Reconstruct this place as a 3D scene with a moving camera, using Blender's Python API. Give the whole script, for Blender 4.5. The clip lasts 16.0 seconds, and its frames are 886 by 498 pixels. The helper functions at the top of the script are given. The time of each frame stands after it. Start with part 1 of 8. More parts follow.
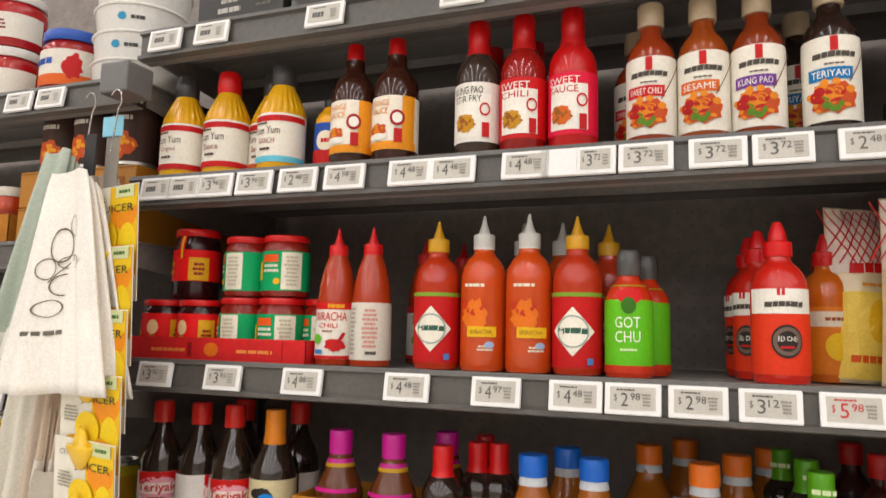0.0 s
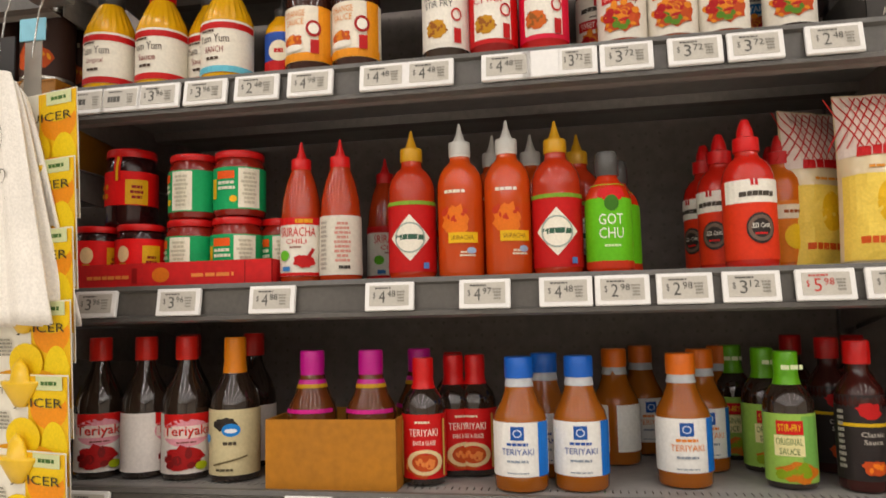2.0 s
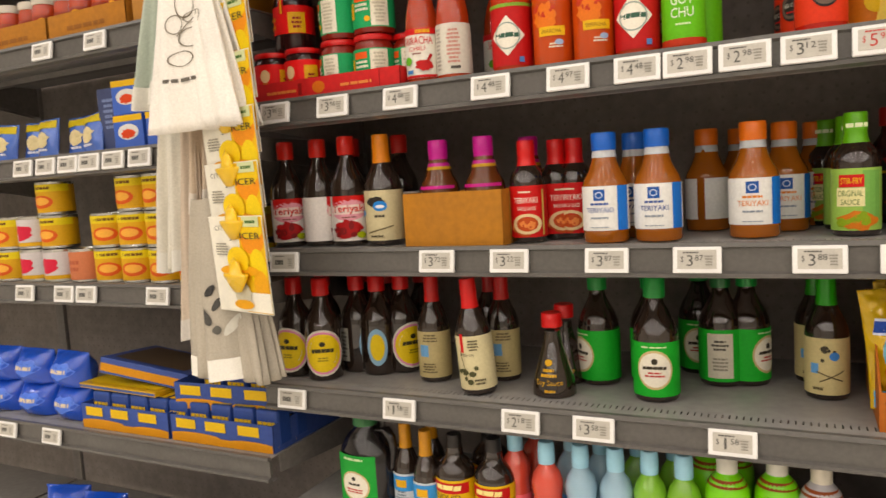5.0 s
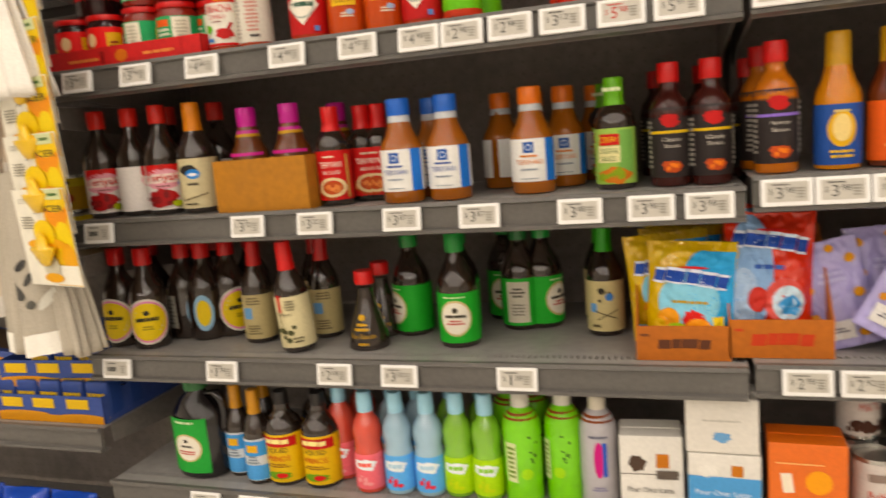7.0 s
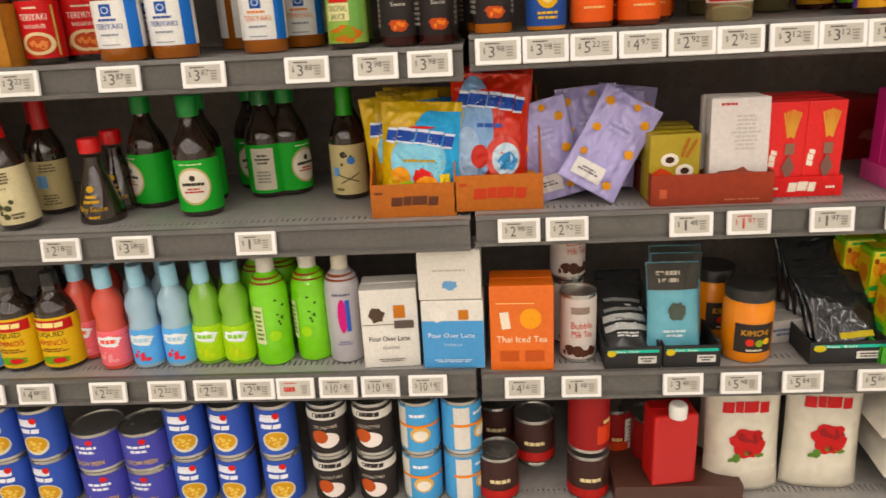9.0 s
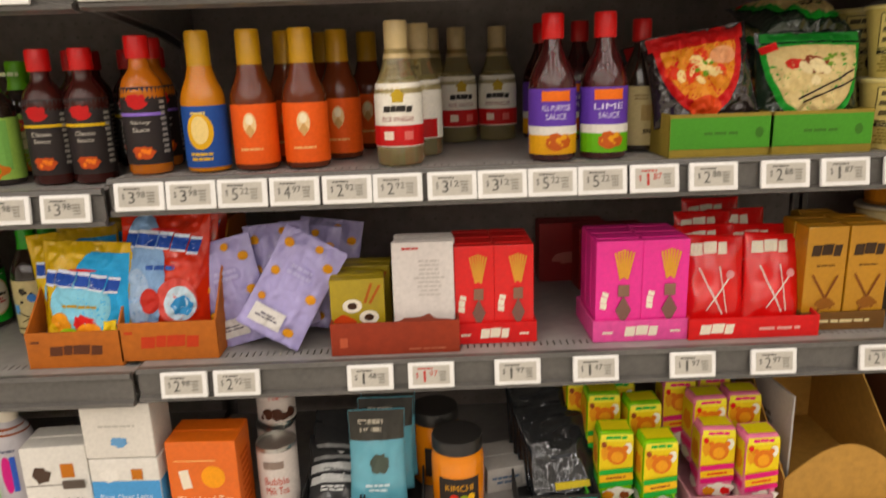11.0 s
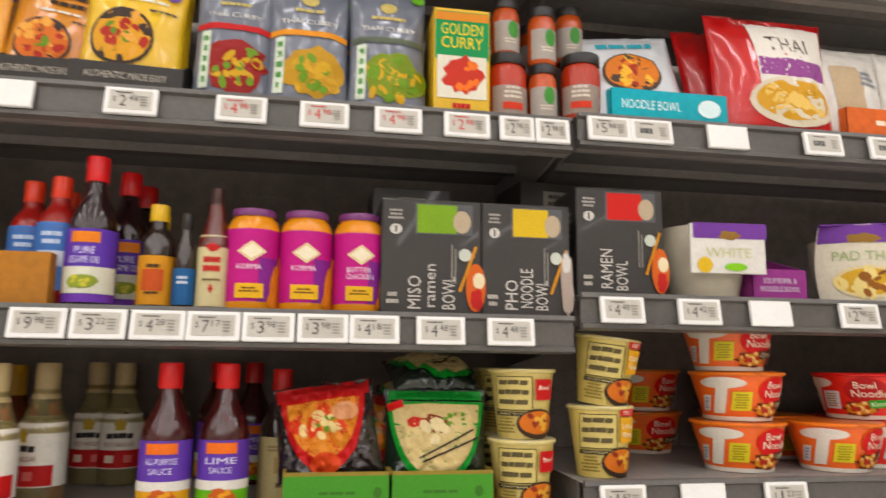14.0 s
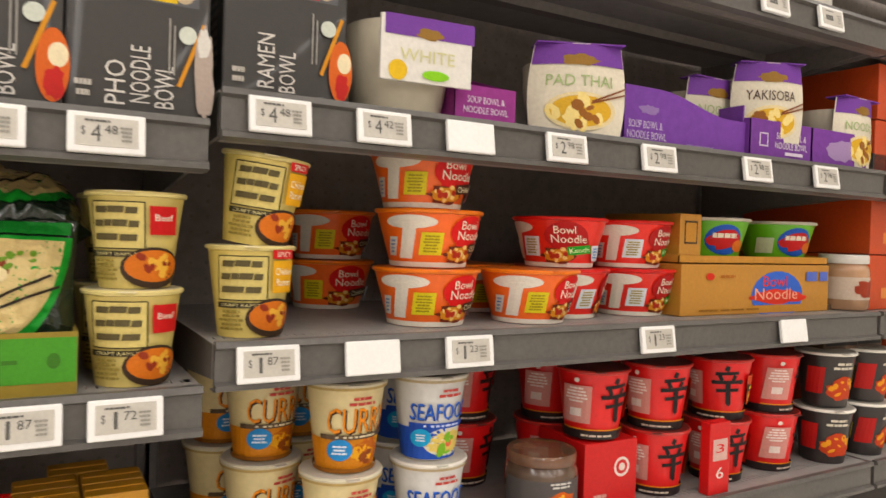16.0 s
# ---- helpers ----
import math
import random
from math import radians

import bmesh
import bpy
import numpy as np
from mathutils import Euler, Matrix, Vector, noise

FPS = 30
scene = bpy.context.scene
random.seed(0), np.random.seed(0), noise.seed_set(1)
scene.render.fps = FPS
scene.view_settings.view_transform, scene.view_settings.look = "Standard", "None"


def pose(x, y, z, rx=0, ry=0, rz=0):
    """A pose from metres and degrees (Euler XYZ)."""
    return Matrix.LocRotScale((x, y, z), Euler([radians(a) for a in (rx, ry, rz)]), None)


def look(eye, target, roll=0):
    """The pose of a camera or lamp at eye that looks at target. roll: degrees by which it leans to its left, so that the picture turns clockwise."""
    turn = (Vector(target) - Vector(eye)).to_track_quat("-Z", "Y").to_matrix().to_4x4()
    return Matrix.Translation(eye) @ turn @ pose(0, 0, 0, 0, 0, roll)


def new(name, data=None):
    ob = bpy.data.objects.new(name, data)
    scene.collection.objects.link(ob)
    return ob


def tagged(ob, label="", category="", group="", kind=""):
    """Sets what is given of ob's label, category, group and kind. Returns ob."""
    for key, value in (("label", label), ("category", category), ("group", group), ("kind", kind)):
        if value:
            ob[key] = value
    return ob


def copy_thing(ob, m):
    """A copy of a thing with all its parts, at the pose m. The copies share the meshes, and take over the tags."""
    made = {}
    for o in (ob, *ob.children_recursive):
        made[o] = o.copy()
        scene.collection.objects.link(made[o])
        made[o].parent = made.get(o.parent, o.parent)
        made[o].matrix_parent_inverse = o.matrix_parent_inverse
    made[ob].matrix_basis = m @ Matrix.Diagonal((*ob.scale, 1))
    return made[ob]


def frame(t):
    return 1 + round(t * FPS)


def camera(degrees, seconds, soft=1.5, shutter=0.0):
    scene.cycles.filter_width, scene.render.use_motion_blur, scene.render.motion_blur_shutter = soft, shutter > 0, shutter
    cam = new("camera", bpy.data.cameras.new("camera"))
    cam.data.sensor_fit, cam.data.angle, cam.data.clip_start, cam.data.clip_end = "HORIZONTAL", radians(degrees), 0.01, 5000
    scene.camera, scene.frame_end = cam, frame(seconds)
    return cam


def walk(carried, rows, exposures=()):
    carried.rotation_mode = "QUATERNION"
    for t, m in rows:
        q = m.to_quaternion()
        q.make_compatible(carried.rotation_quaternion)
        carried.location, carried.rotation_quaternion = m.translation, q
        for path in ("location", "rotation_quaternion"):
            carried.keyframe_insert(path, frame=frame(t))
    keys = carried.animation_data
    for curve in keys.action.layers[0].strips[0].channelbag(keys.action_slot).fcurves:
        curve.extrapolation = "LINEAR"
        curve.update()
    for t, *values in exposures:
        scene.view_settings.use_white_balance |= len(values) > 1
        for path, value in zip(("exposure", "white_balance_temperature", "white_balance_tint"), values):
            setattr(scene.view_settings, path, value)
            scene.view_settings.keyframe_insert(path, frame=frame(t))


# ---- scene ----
cam = camera(63.4, 16.0, soft=1.5, shutter=0.3)
PATH = [
    (0, (-0.31, -0.958, 1.683), (-1.032, 0.892, 1.917), 1.3),
    (0.5, (-0.382, -0.949, 1.691), (-0.989, 0.93, 2.009), 1.7),
    (1, (-0.455, -0.955, 1.675), (-0.965, 0.951, 2.006), 1.2),
    (1.5, (-0.489, -0.974, 1.627), (-0.912, 0.962, 1.897), 0.1),
    (2, (-0.476, -0.974, 1.58), (-0.839, 0.984, 1.76), -1.3),
    (2.5, (-0.453, -0.955, 1.564), (-0.812, 1.011, 1.651), -2.2),
    (3, (-0.364, -0.943, 1.534), (-0.782, 1.013, 1.525), -2.8),
    (3.5, (-0.288, -0.965, 1.513), (-0.831, 0.957, 1.403), -3.4),
    (4, (-0.256, -0.998, 1.493), (-0.945, 0.87, 1.298), -4.0),
    (4.2, (-0.251, -1.033, 1.485), (-0.987, 0.814, 1.268), -4.0),
    (6.3, (-0.314, -1.183, 1.44), (-1.331, 0.532, 1.289), -3.3),
    (6.5, (-0.271, -1.164, 1.442), (-1.186, 0.605, 1.256), -4.0),
    (7, (-0.103, -1.142, 1.456), (-0.725, 0.731, 1.131), -4.9),
    (7.5, (-0.028, -1.146, 1.422), (-0.409, 0.771, 0.996), -4.1),
    (8, (-0.019, -1.152, 1.401), (-0.285, 0.757, 0.866), -3.5),
    (8.2, (-0.024, -1.151, 1.389), (-0.262, 0.752, 0.822), -3.3),
    (10.3, (0.259, -1.091, 1.468), (0.265, 0.776, 0.752), -3.3),
    (10.5, (0.313, -1.073, 1.476), (0.319, 0.805, 0.788), -3.0),
    (11, (0.456, -1.01, 1.498), (0.487, 0.924, 0.989), -1.9),
    (11.3, (0.513, -1.009, 1.508), (0.521, 0.956, 1.136), -1.4),
    (11.5, (0.556, -0.992, 1.514), (0.547, 0.989, 1.239), -0.8),
    (11.6, (0.577, -0.99, 1.532), (0.56, 0.995, 1.283), -0.5),
    (12, (0.682, -0.997, 1.533), (0.601, 1.001, 1.531), 0.6),
    (12.2, (0.68, -0.98, 1.528), (0.628, 1.014, 1.668), 0.9),
    (12.5, (0.718, -0.997, 1.57), (0.638, 0.99, 1.785), 1.6),
    (13, (0.759, -1.007, 1.583), (0.725, 0.963, 1.928), 1.9),
    (13.5, (0.809, -1.025, 1.584), (0.928, 0.936, 1.959), 1.5),
    (13.9, (0.821, -1.025, 1.58), (1.123, 0.927, 1.889), 1.2),
    (14, (0.834, -1.015, 1.565), (1.183, 0.93, 1.873), 0.7),
    (14.5, (0.909, -0.953, 1.558), (1.49, 0.952, 1.737), 0.7),
    (15, (0.966, -0.889, 1.541), (1.746, 0.951, 1.627), 0.8),
    (15.5, (0.984, -0.835, 1.528), (1.904, 0.94, 1.537), 1.4),
    (16, (1.053, -0.78, 1.519), (2.051, 0.953, 1.48), 1.8),
]
walk(cam, [(t, look(eye, target, roll)) for t, eye, target, roll in PATH], exposures=[(0.0, -0.24, 6100, 10), (1.0, -0.34, 6250, 10), (2.2, -0.42, 6450, 10), (3.0, -0.28, 6400, 10), (3.5, -0.22, 6350, 10), (6.5, -0.27, 7150, 10), (8.0, -0.18, 6650, 10), (10.5, -0.38, 6800, 10), (11.5, -0.3, 6350, 10), (12.5, -0.16, 5850, 10), (13.5, -0.24, 5850, 10), (14.5, -0.24, 6450, 10), (16.0, -0.2, 6450, 10)])

# Supermarket aisle: one run of black gondola shelving along x, its shelf fronts at y = 0, the aisle at negative y.

# ---- light: long ceiling fixtures over the aisle ----
world = bpy.data.worlds.new("world")
scene.world = world
world.use_nodes = True
world.node_tree.nodes["Background"].inputs[0].default_value = (0.9, 0.95, 1.0, 1)
world.node_tree.nodes["Background"].inputs[1].default_value = 0.02
CEILING = 4.4
# continuous rows of strip lights run across the aisle, from behind the camera to over the shelving
ROWS = [-6.3 + 1.5 * k for k in range(9)]
ROW_Y, ROW_LEN, ROW_W = -7.2, 16.4, 0.09
for lx in ROWS:
    lamp_data = bpy.data.lights.new("ceiling_lamp", "AREA")
    lamp_data.shape, lamp_data.size, lamp_data.size_y = "RECTANGLE", ROW_W, ROW_LEN
    lamp_data.energy = 132
    lamp_data.color = (1.0, 0.94, 0.905)
    lamp = new("ceiling_lamp", lamp_data)
    lamp.matrix_world = pose(lx, ROW_Y, CEILING - 0.16)


# ---- small builders ----
VIVID = 1.2    # printed goods are stronger in colour than their sRGB notes


def rgb(h):
    """Hex sRGB to linear."""
    v = [int(h[i:i + 2], 16) / 255 for i in (0, 2, 4)]
    v = [c / 12.92 if c <= 0.04045 else ((c + 0.055) / 1.055) ** 2.4 for c in v]
    grey = 0.3 * v[0] + 0.6 * v[1] + 0.1 * v[2]
    return tuple(min(0.9, max(0.006, grey + (c - grey) * VIVID)) for c in v) + (1,)


MATS = {}


def mat(h, rough=0.5, metal=0.0, grain=0.06, scale=60.0, bump=0.0, trans=0.0, coat=0.0, smudge=0.12, spec=0.5):
    """A procedural surface: colour with fine grain and broad stains, roughness that varies, optional relief."""
    key = (h, rough, metal, grain, scale, bump, trans, coat, spec)
    if key in MATS:
        return MATS[key]
    m = bpy.data.materials.new("surface_" + h)
    m.use_nodes = True
    nt = m.node_tree
    b = nt.nodes["Principled BSDF"]
    tc = nt.nodes.new("ShaderNodeTexCoord")
    info = nt.nodes.new("ShaderNodeObjectInfo")
    add = nt.nodes.new("ShaderNodeVectorMath")
    add.operation = "ADD"
    nt.links.new(tc.outputs["Object"], add.inputs[0])
    nt.links.new(info.outputs["Random"], add.inputs[1])
    n1 = nt.nodes.new("ShaderNodeTexNoise")
    n1.inputs["Scale"].default_value, n1.inputs["Detail"].default_value = scale, 5
    n2 = nt.nodes.new("ShaderNodeTexNoise")
    n2.inputs["Scale"].default_value, n2.inputs["Detail"].default_value = 7, 3
    for n in (n1, n2):
        nt.links.new(add.outputs[0], n.inputs["Vector"])
    c = rgb(h)
    mix1 = nt.nodes.new("ShaderNodeMix")
    mix1.data_type, mix1.blend_type = "RGBA", "MULTIPLY"
    mix1.inputs[0].default_value = 1.0
    mix1.inputs[6].default_value = c
    ramp = nt.nodes.new("ShaderNodeMapRange")
    ramp.inputs[1].default_value, ramp.inputs[2].default_value = 0.3, 0.7
    ramp.inputs[3].default_value, ramp.inputs[4].default_value = 1 - grain, 1 + grain
    nt.links.new(n1.outputs["Fac"], ramp.inputs[0])
    ramp2 = nt.nodes.new("ShaderNodeMapRange")
    ramp2.inputs[1].default_value, ramp2.inputs[2].default_value = 0.3, 0.7
    ramp2.inputs[3].default_value, ramp2.inputs[4].default_value = 1 - grain, 1 + grain * 0.5
    nt.links.new(n2.outputs["Fac"], ramp2.inputs[0])
    mul = nt.nodes.new("ShaderNodeMath")
    mul.operation = "MULTIPLY"
    nt.links.new(ramp.outputs[0], mul.inputs[0])
    nt.links.new(ramp2.outputs[0], mul.inputs[1])
    nt.links.new(mul.outputs[0], mix1.inputs[7])
    nt.links.new(mix1.outputs[2], b.inputs["Base Color"])
    rr = nt.nodes.new("ShaderNodeMapRange")
    rr.inputs[1].default_value, rr.inputs[2].default_value = 0.3, 0.7
    rr.inputs[3].default_value, rr.inputs[4].default_value = max(0.03, rough - smudge * rough), min(1, rough + smudge * rough)
    nt.links.new(n2.outputs["Fac"], rr.inputs[0])
    nt.links.new(rr.outputs[0], b.inputs["Roughness"])
    b.inputs["Metallic"].default_value = metal
    b.inputs["Transmission Weight"].default_value = trans
    b.inputs["Coat Weight"].default_value = coat
    b.inputs["Specular IOR Level"].default_value = spec
    b.inputs["IOR"].default_value = 1.45
    if bump:
        bp = nt.nodes.new("ShaderNodeBump")
        bp.inputs["Strength"].default_value, bp.inputs["Distance"].default_value = bump, 0.002
        nt.links.new(n1.outputs["Fac"], bp.inputs["Height"])
        nt.links.new(bp.outputs[0], b.inputs["Normal"])
    MATS[key] = m
    return m


def box_into(bm, x0, x1, y0, y1, z0, z1, bevel=0.0):
    v = [bm.verts.new((x, y, z)) for z in (z0, z1) for y in (y0, y1) for x in (x0, x1)]
    faces = [bm.faces.new([v[i] for i in q]) for q in ((0, 2, 3, 1), (4, 5, 7, 6), (0, 1, 5, 4), (2, 6, 7, 3), (0, 4, 6, 2), (1, 3, 7, 5))]
    if bevel:
        edges = list({e for f in faces for e in f.edges})
        bmesh.ops.bevel(bm, geom=edges, offset=bevel, segments=2, affect="EDGES", profile=0.5)
    return bm


def box(x0, x1, y0, y1, z0, z1, bevel=0.0):
    return box_into(bmesh.new(), x0, x1, y0, y1, z0, z1, bevel)


def mesh_of(name, bm, material, smooth=False):
    me = bpy.data.meshes.new(name)
    if smooth:
        for f in bm.faces:
            f.smooth = True
    bm.to_mesh(me)
    bm.free()
    for one in material if isinstance(material, (list, tuple)) else [material]:
        me.materials.append(one)
    return me


def part(name, bm, material, parent, label="", smooth=False):
    ob = new(name, mesh_of(name, bm, material, smooth))
    ob.parent = parent
    if label:
        ob["label"] = label
    return ob


def thing(name, label, category, x=0, y=0, z=0, rz=0, group="", kind="", rx=0, ry=0):
    ob = new(name)
    ob.empty_display_size = 0.05
    ob.matrix_world = pose(x, y, z, rx, ry, rz)
    return tagged(ob, label, category, group, kind)


def solid(name, bm, material, label, category, kind="structure", smooth=False):
    return tagged(new(name, mesh_of(name, bm, material, smooth)), label, category, "", kind)


def extrude_x(profile, x0, x1):
    """A bar along x with the given closed (y, z) outline."""
    bm = bmesh.new()
    a = [bm.verts.new((x0, y, z)) for y, z in profile]
    b = [bm.verts.new((x1, y, z)) for y, z in profile]
    n = len(profile)
    for i in range(n):
        bm.faces.new((a[i], a[(i + 1) % n], b[(i + 1) % n], b[i]))
    bm.faces.new(a[::-1])
    bm.faces.new(b)
    bmesh.ops.recalc_face_normals(bm, faces=bm.faces[:])
    return bm


# ---- the room ----
M_FLOOR = mat("e2ddd4", 0.3, grain=0.1, scale=30)
M_CEIL = mat("e4e3e0", 0.8)
M_WALL = mat("dcd8d0", 0.7, grain=0.05)
M_BLACK = mat("807b76", 0.45, grain=0.12, scale=90)
M_BACK = mat("877f79", 0.6, grain=0.15, scale=40)
M_HOLE = mat("7d766f", 0.8)
M_RAIL = mat("5e5b57", 0.35, grain=0.12, scale=120)
M_DECK = mat("96938f", 0.4, grain=0.1, scale=50)
solid("floor", box(-9, 9, -16, 6, -0.1, 0), M_FLOOR, "polished pale concrete shop floor", "floor")
solid("ceiling", box(-9, 9, -16, 6, CEILING, CEILING + 0.1), M_CEIL, "plain white shop ceiling high above the aisle", "ceiling")
for nm, bx in (("wall_south", (-9, 9, -16.2, -16, 0, CEILING)), ("wall_north", (-9, 9, 6, 6.2, 0, CEILING)),
               ("wall_west", (-9.2, -9, -16, 6, 0, CEILING)), ("wall_east", (9, 9.2, -16, 6, 0, CEILING))):
    solid(nm, box(*bx), M_WALL, "plain painted shop wall closing the aisle", "wall")
for lx in ROWS:
    fx = thing("ceiling_light", "long white linear ceiling light running across the aisle", "lamp", lx, ROW_Y, CEILING - 0.15, group="ceiling lights")
    part("housing", box(-0.1, 0.1, -ROW_LEN / 2 - 0.05, ROW_LEN / 2 + 0.05, 0.03, 0.15, 0.01), M_CEIL, fx)

# ---- shelving ----
DEPTH = 0.44          # shelf front to back panel
LIP = 0.053           # height of a shelf's front
# shelf surfaces of the three bays from the top down; section: left end, right end, shelf surfaces
A1, B1, C1, D1, E1, F1 = 1.941, 1.6285, 1.3355, 1.0545, 0.774, 0.475
A2, B2, C2, D2, E2 = 1.9355, 1.630, 1.349, 1.061, 0.765
A3, B3, C3, D3 = 1.946, 1.666, 1.3945, 1.102
TOP1, TOP2 = 2.2085, 2.24
W1, W2, W3, W4, W5 = 2.130, 1.8345, 1.569, 1.260, 0.8905
SECTIONS = {
    "s00": (-3.77, -2.535, (W1, W2, W3, W4, W5, 0.50, 0.18)),
    "s0": (-2.52, -1.285, (W1, W2, W3, W4, W5, 0.50, 0.18)),
    "s1": (-1.278, -0.004, (TOP1, A1, B1, C1, D1, E1, F1, 0.18)),
    "s2": (0.004, 1.215, (TOP2, A2, B2, C2, D2, E2, F1, 0.18)),
    "s3": (1.225, 2.48, (TOP2, A3, B3, C3, D3, 0.80, F1, 0.18)),
    "s4": (2.49, 3.72, (TOP2, A3, B3, C3, D3, 0.80, F1, 0.18)),
}
for key, (xa, xb, tops) in SECTIONS.items():
    bay = thing("shelving_bay", "black steel supermarket shelving bay with adjustable shelves", "shelving", (xa + xb) / 2, 0, 0, group="shelving bays")
    h = (xb - xa) / 2
    part("back_panel", box(-h, h, DEPTH, DEPTH + 0.02, 0.0, 2.62), M_BACK, bay, "black perforated back panel")
    nx, nz = int(2 * h / 0.0254) - 1, 96
    vs, fs = [], []
    for j in range(nz):
        for i in range(nx):
            cx, cz = -h + 0.03 + i * 0.0254, 0.14 + j * 0.0254
            a = len(vs)
            vs += [(cx + 0.0034 * math.cos(k * math.pi / 3), DEPTH - 0.0008, cz + 0.0034 * math.sin(k * math.pi / 3)) for k in range(6)]
            fs.append(tuple(range(a, a + 6)))
    pm = bpy.data.meshes.new("perforation")
    pm.from_pydata(vs, [], fs)
    pm.materials.append(M_HOLE)
    po = tagged(new("perforation", pm), kind="stuff")
    po.parent = bay
    for side in (-1, 1):
        part("upright", box(side * h - 0.012, side * h + 0.012, DEPTH - 0.012, DEPTH + 0.034, 0, 2.64, 0.003), M_BLACK, bay)
    part("kick_plate", box(-h, h, 0.03, 0.05, 0.0, 0.118), M_BLACK, bay)
    f = 0.0
    for z in tops:
        deck = bmesh.new()
        box_into(deck, -h, h, f + 0.006, f + 0.036, z - 0.0014, z)
        box_into(deck, -h, h, f + 0.054, DEPTH - 0.013, z - 0.0014, z)
        for k in range(int(2 * h / 0.0105)):
            xk = -h + k * 0.0105
            box_into(deck, xk, xk + 0.0082, f + 0.036, f + 0.054, z - 0.0014, z)
        box_into(deck, h - 0.012, h, f + 0.036, f + 0.054, z - 0.0014, z)
        sh = part("shelf", deck, M_DECK, bay, "grey steel shelf deck with a slotted band along its front")
        for ya, yb, drop in ((0.108, 0.150, 0.016), (0.262, 0.300, 0.016)):
            part("stiffener", extrude_x([(ya, z - 0.0015), (ya + 0.006, z - drop), (yb - 0.006, z - drop), (yb, z - 0.0015)], -h + 0.01, h - 0.01), M_BLACK, sh)
        # front: a tag rail with a bead above and below a shallow channel
        rail = extrude_x([(f + 0.006, z + 0.003), (f - 0.004, z + 0.003), (f - 0.006, z - 0.004), (f + 0.001, z - 0.007), (f + 0.001, z - 0.041),
                          (f - 0.007, z - 0.044), (f - 0.007, z - LIP + 0.003), (f + 0.006, z - LIP)], -h + 0.001, h - 0.001)
        part("tag_rail", rail, M_RAIL, sh, "black plastic tag rail")
        part("front_fold", extrude_x([(f + 0.007, z - 0.0015), (f + 0.007, z - LIP), (f + 0.026, z - LIP), (f + 0.026, z - LIP + 0.0015), (f + 0.0085, z - LIP + 0.0015), (f + 0.0085, z - 0.0015)], -h + 0.002, h - 0.002), M_BLACK, sh)
        for side in (-1, 1):
            br = bmesh.new()
            xs = side * (h - 0.008)
            tri = [(0.04, z - 0.002), (DEPTH - 0.014, z - 0.002), (DEPTH - 0.014, z - 0.095), (0.30, z - 0.07), (0.04, z - 0.045)]
            br = extrude_x(tri, xs - 0.002, xs + 0.002)
            part("bracket", br, M_BLACK, sh)



# ---- builders for goods ----
def lathe(profile, segs=28, sx=1.0, sy=1.0, rib=0, rib_z=(0, 0), rib_d=0.0):
    """A turned body from (radius, height) pairs; rib: a number of flutes between two heights."""
    bm = bmesh.new()
    rings = []
    for r, z in profile:
        if r < 1e-5:
            rings.append([bm.verts.new((0, 0, z))])
            continue
        ring = []
        for i in range(segs):
            a = 2 * math.pi * i / segs
            k = r
            if rib and rib_z[0] <= z <= rib_z[1]:
                k = r * (1 + rib_d * math.cos(rib * a))
            ring.append(bm.verts.new((k * math.sin(a) * sx, -k * math.cos(a) * sy, z)))
        rings.append(ring)
    for a, b in zip(rings, rings[1:]):
        for i in range(segs):
            j = (i + 1) % segs
            if len(a) == 1 and len(b) == 1:
                continue
            if len(a) == 1:
                bm.faces.new((a[0], b[j], b[i]))
            elif len(b) == 1:
                bm.faces.new((a[i], a[j], b[0]))
            else:
                bm.faces.new((a[i], a[j], b[j], b[i]))
    for ring, flip in ((rings[0], True), (rings[-1], False)):
        if len(ring) > 1:
            bm.faces.new(ring[::-1] if flip else ring)
    bmesh.ops.recalc_face_normals(bm, faces=bm.faces[:])
    return bm


def smooth_by_angle(me, deg=40):
    """Smooth faces but keep sharp edges."""
    bm = bmesh.new()
    bm.from_mesh(me)
    for f in bm.faces:
        f.smooth = len(f.verts) <= 4
    for e in bm.edges:
        if len(e.link_faces) == 2 and e.calc_face_angle() > radians(deg):
            e.smooth = False
    bm.to_mesh(me)
    bm.free()


def turned(name, profile, material, parent, label="", **kw):
    ob = part(name, lathe(profile, **kw), material, parent, label)
    smooth_by_angle(ob.data)
    return ob


WORDS = {}


def word(s):
    """Outline of a word as flat triangles: height of capitals 1, centred."""
    if s not in WORDS:
        cu = bpy.data.curves.new("word", "FONT")
        cu.body, cu.size, cu.resolution_u = s, 1.0, 2
        cu.align_x = "CENTER"
        tmp = bpy.data.objects.new("word", cu)
        me = tmp.to_mesh()
        vs = [(v.co.x, v.co.y) for v in me.vertices]
        fs = [tuple(p.vertices) for p in me.polygons]
        tmp.to_mesh_clear()
        bpy.data.objects.remove(tmp)
        x0, x1 = min(v[0] for v in vs), max(v[0] for v in vs)
        y0, y1 = min(v[1] for v in vs), max(v[1] for v in vs)
        vs = [((x - (x0 + x1) / 2) / (x1 - x0), (y - (y0 + y1) / 2) / (y1 - y0)) for x, y in vs]
        WORDS[s] = (vs, fs)
    return WORDS[s]


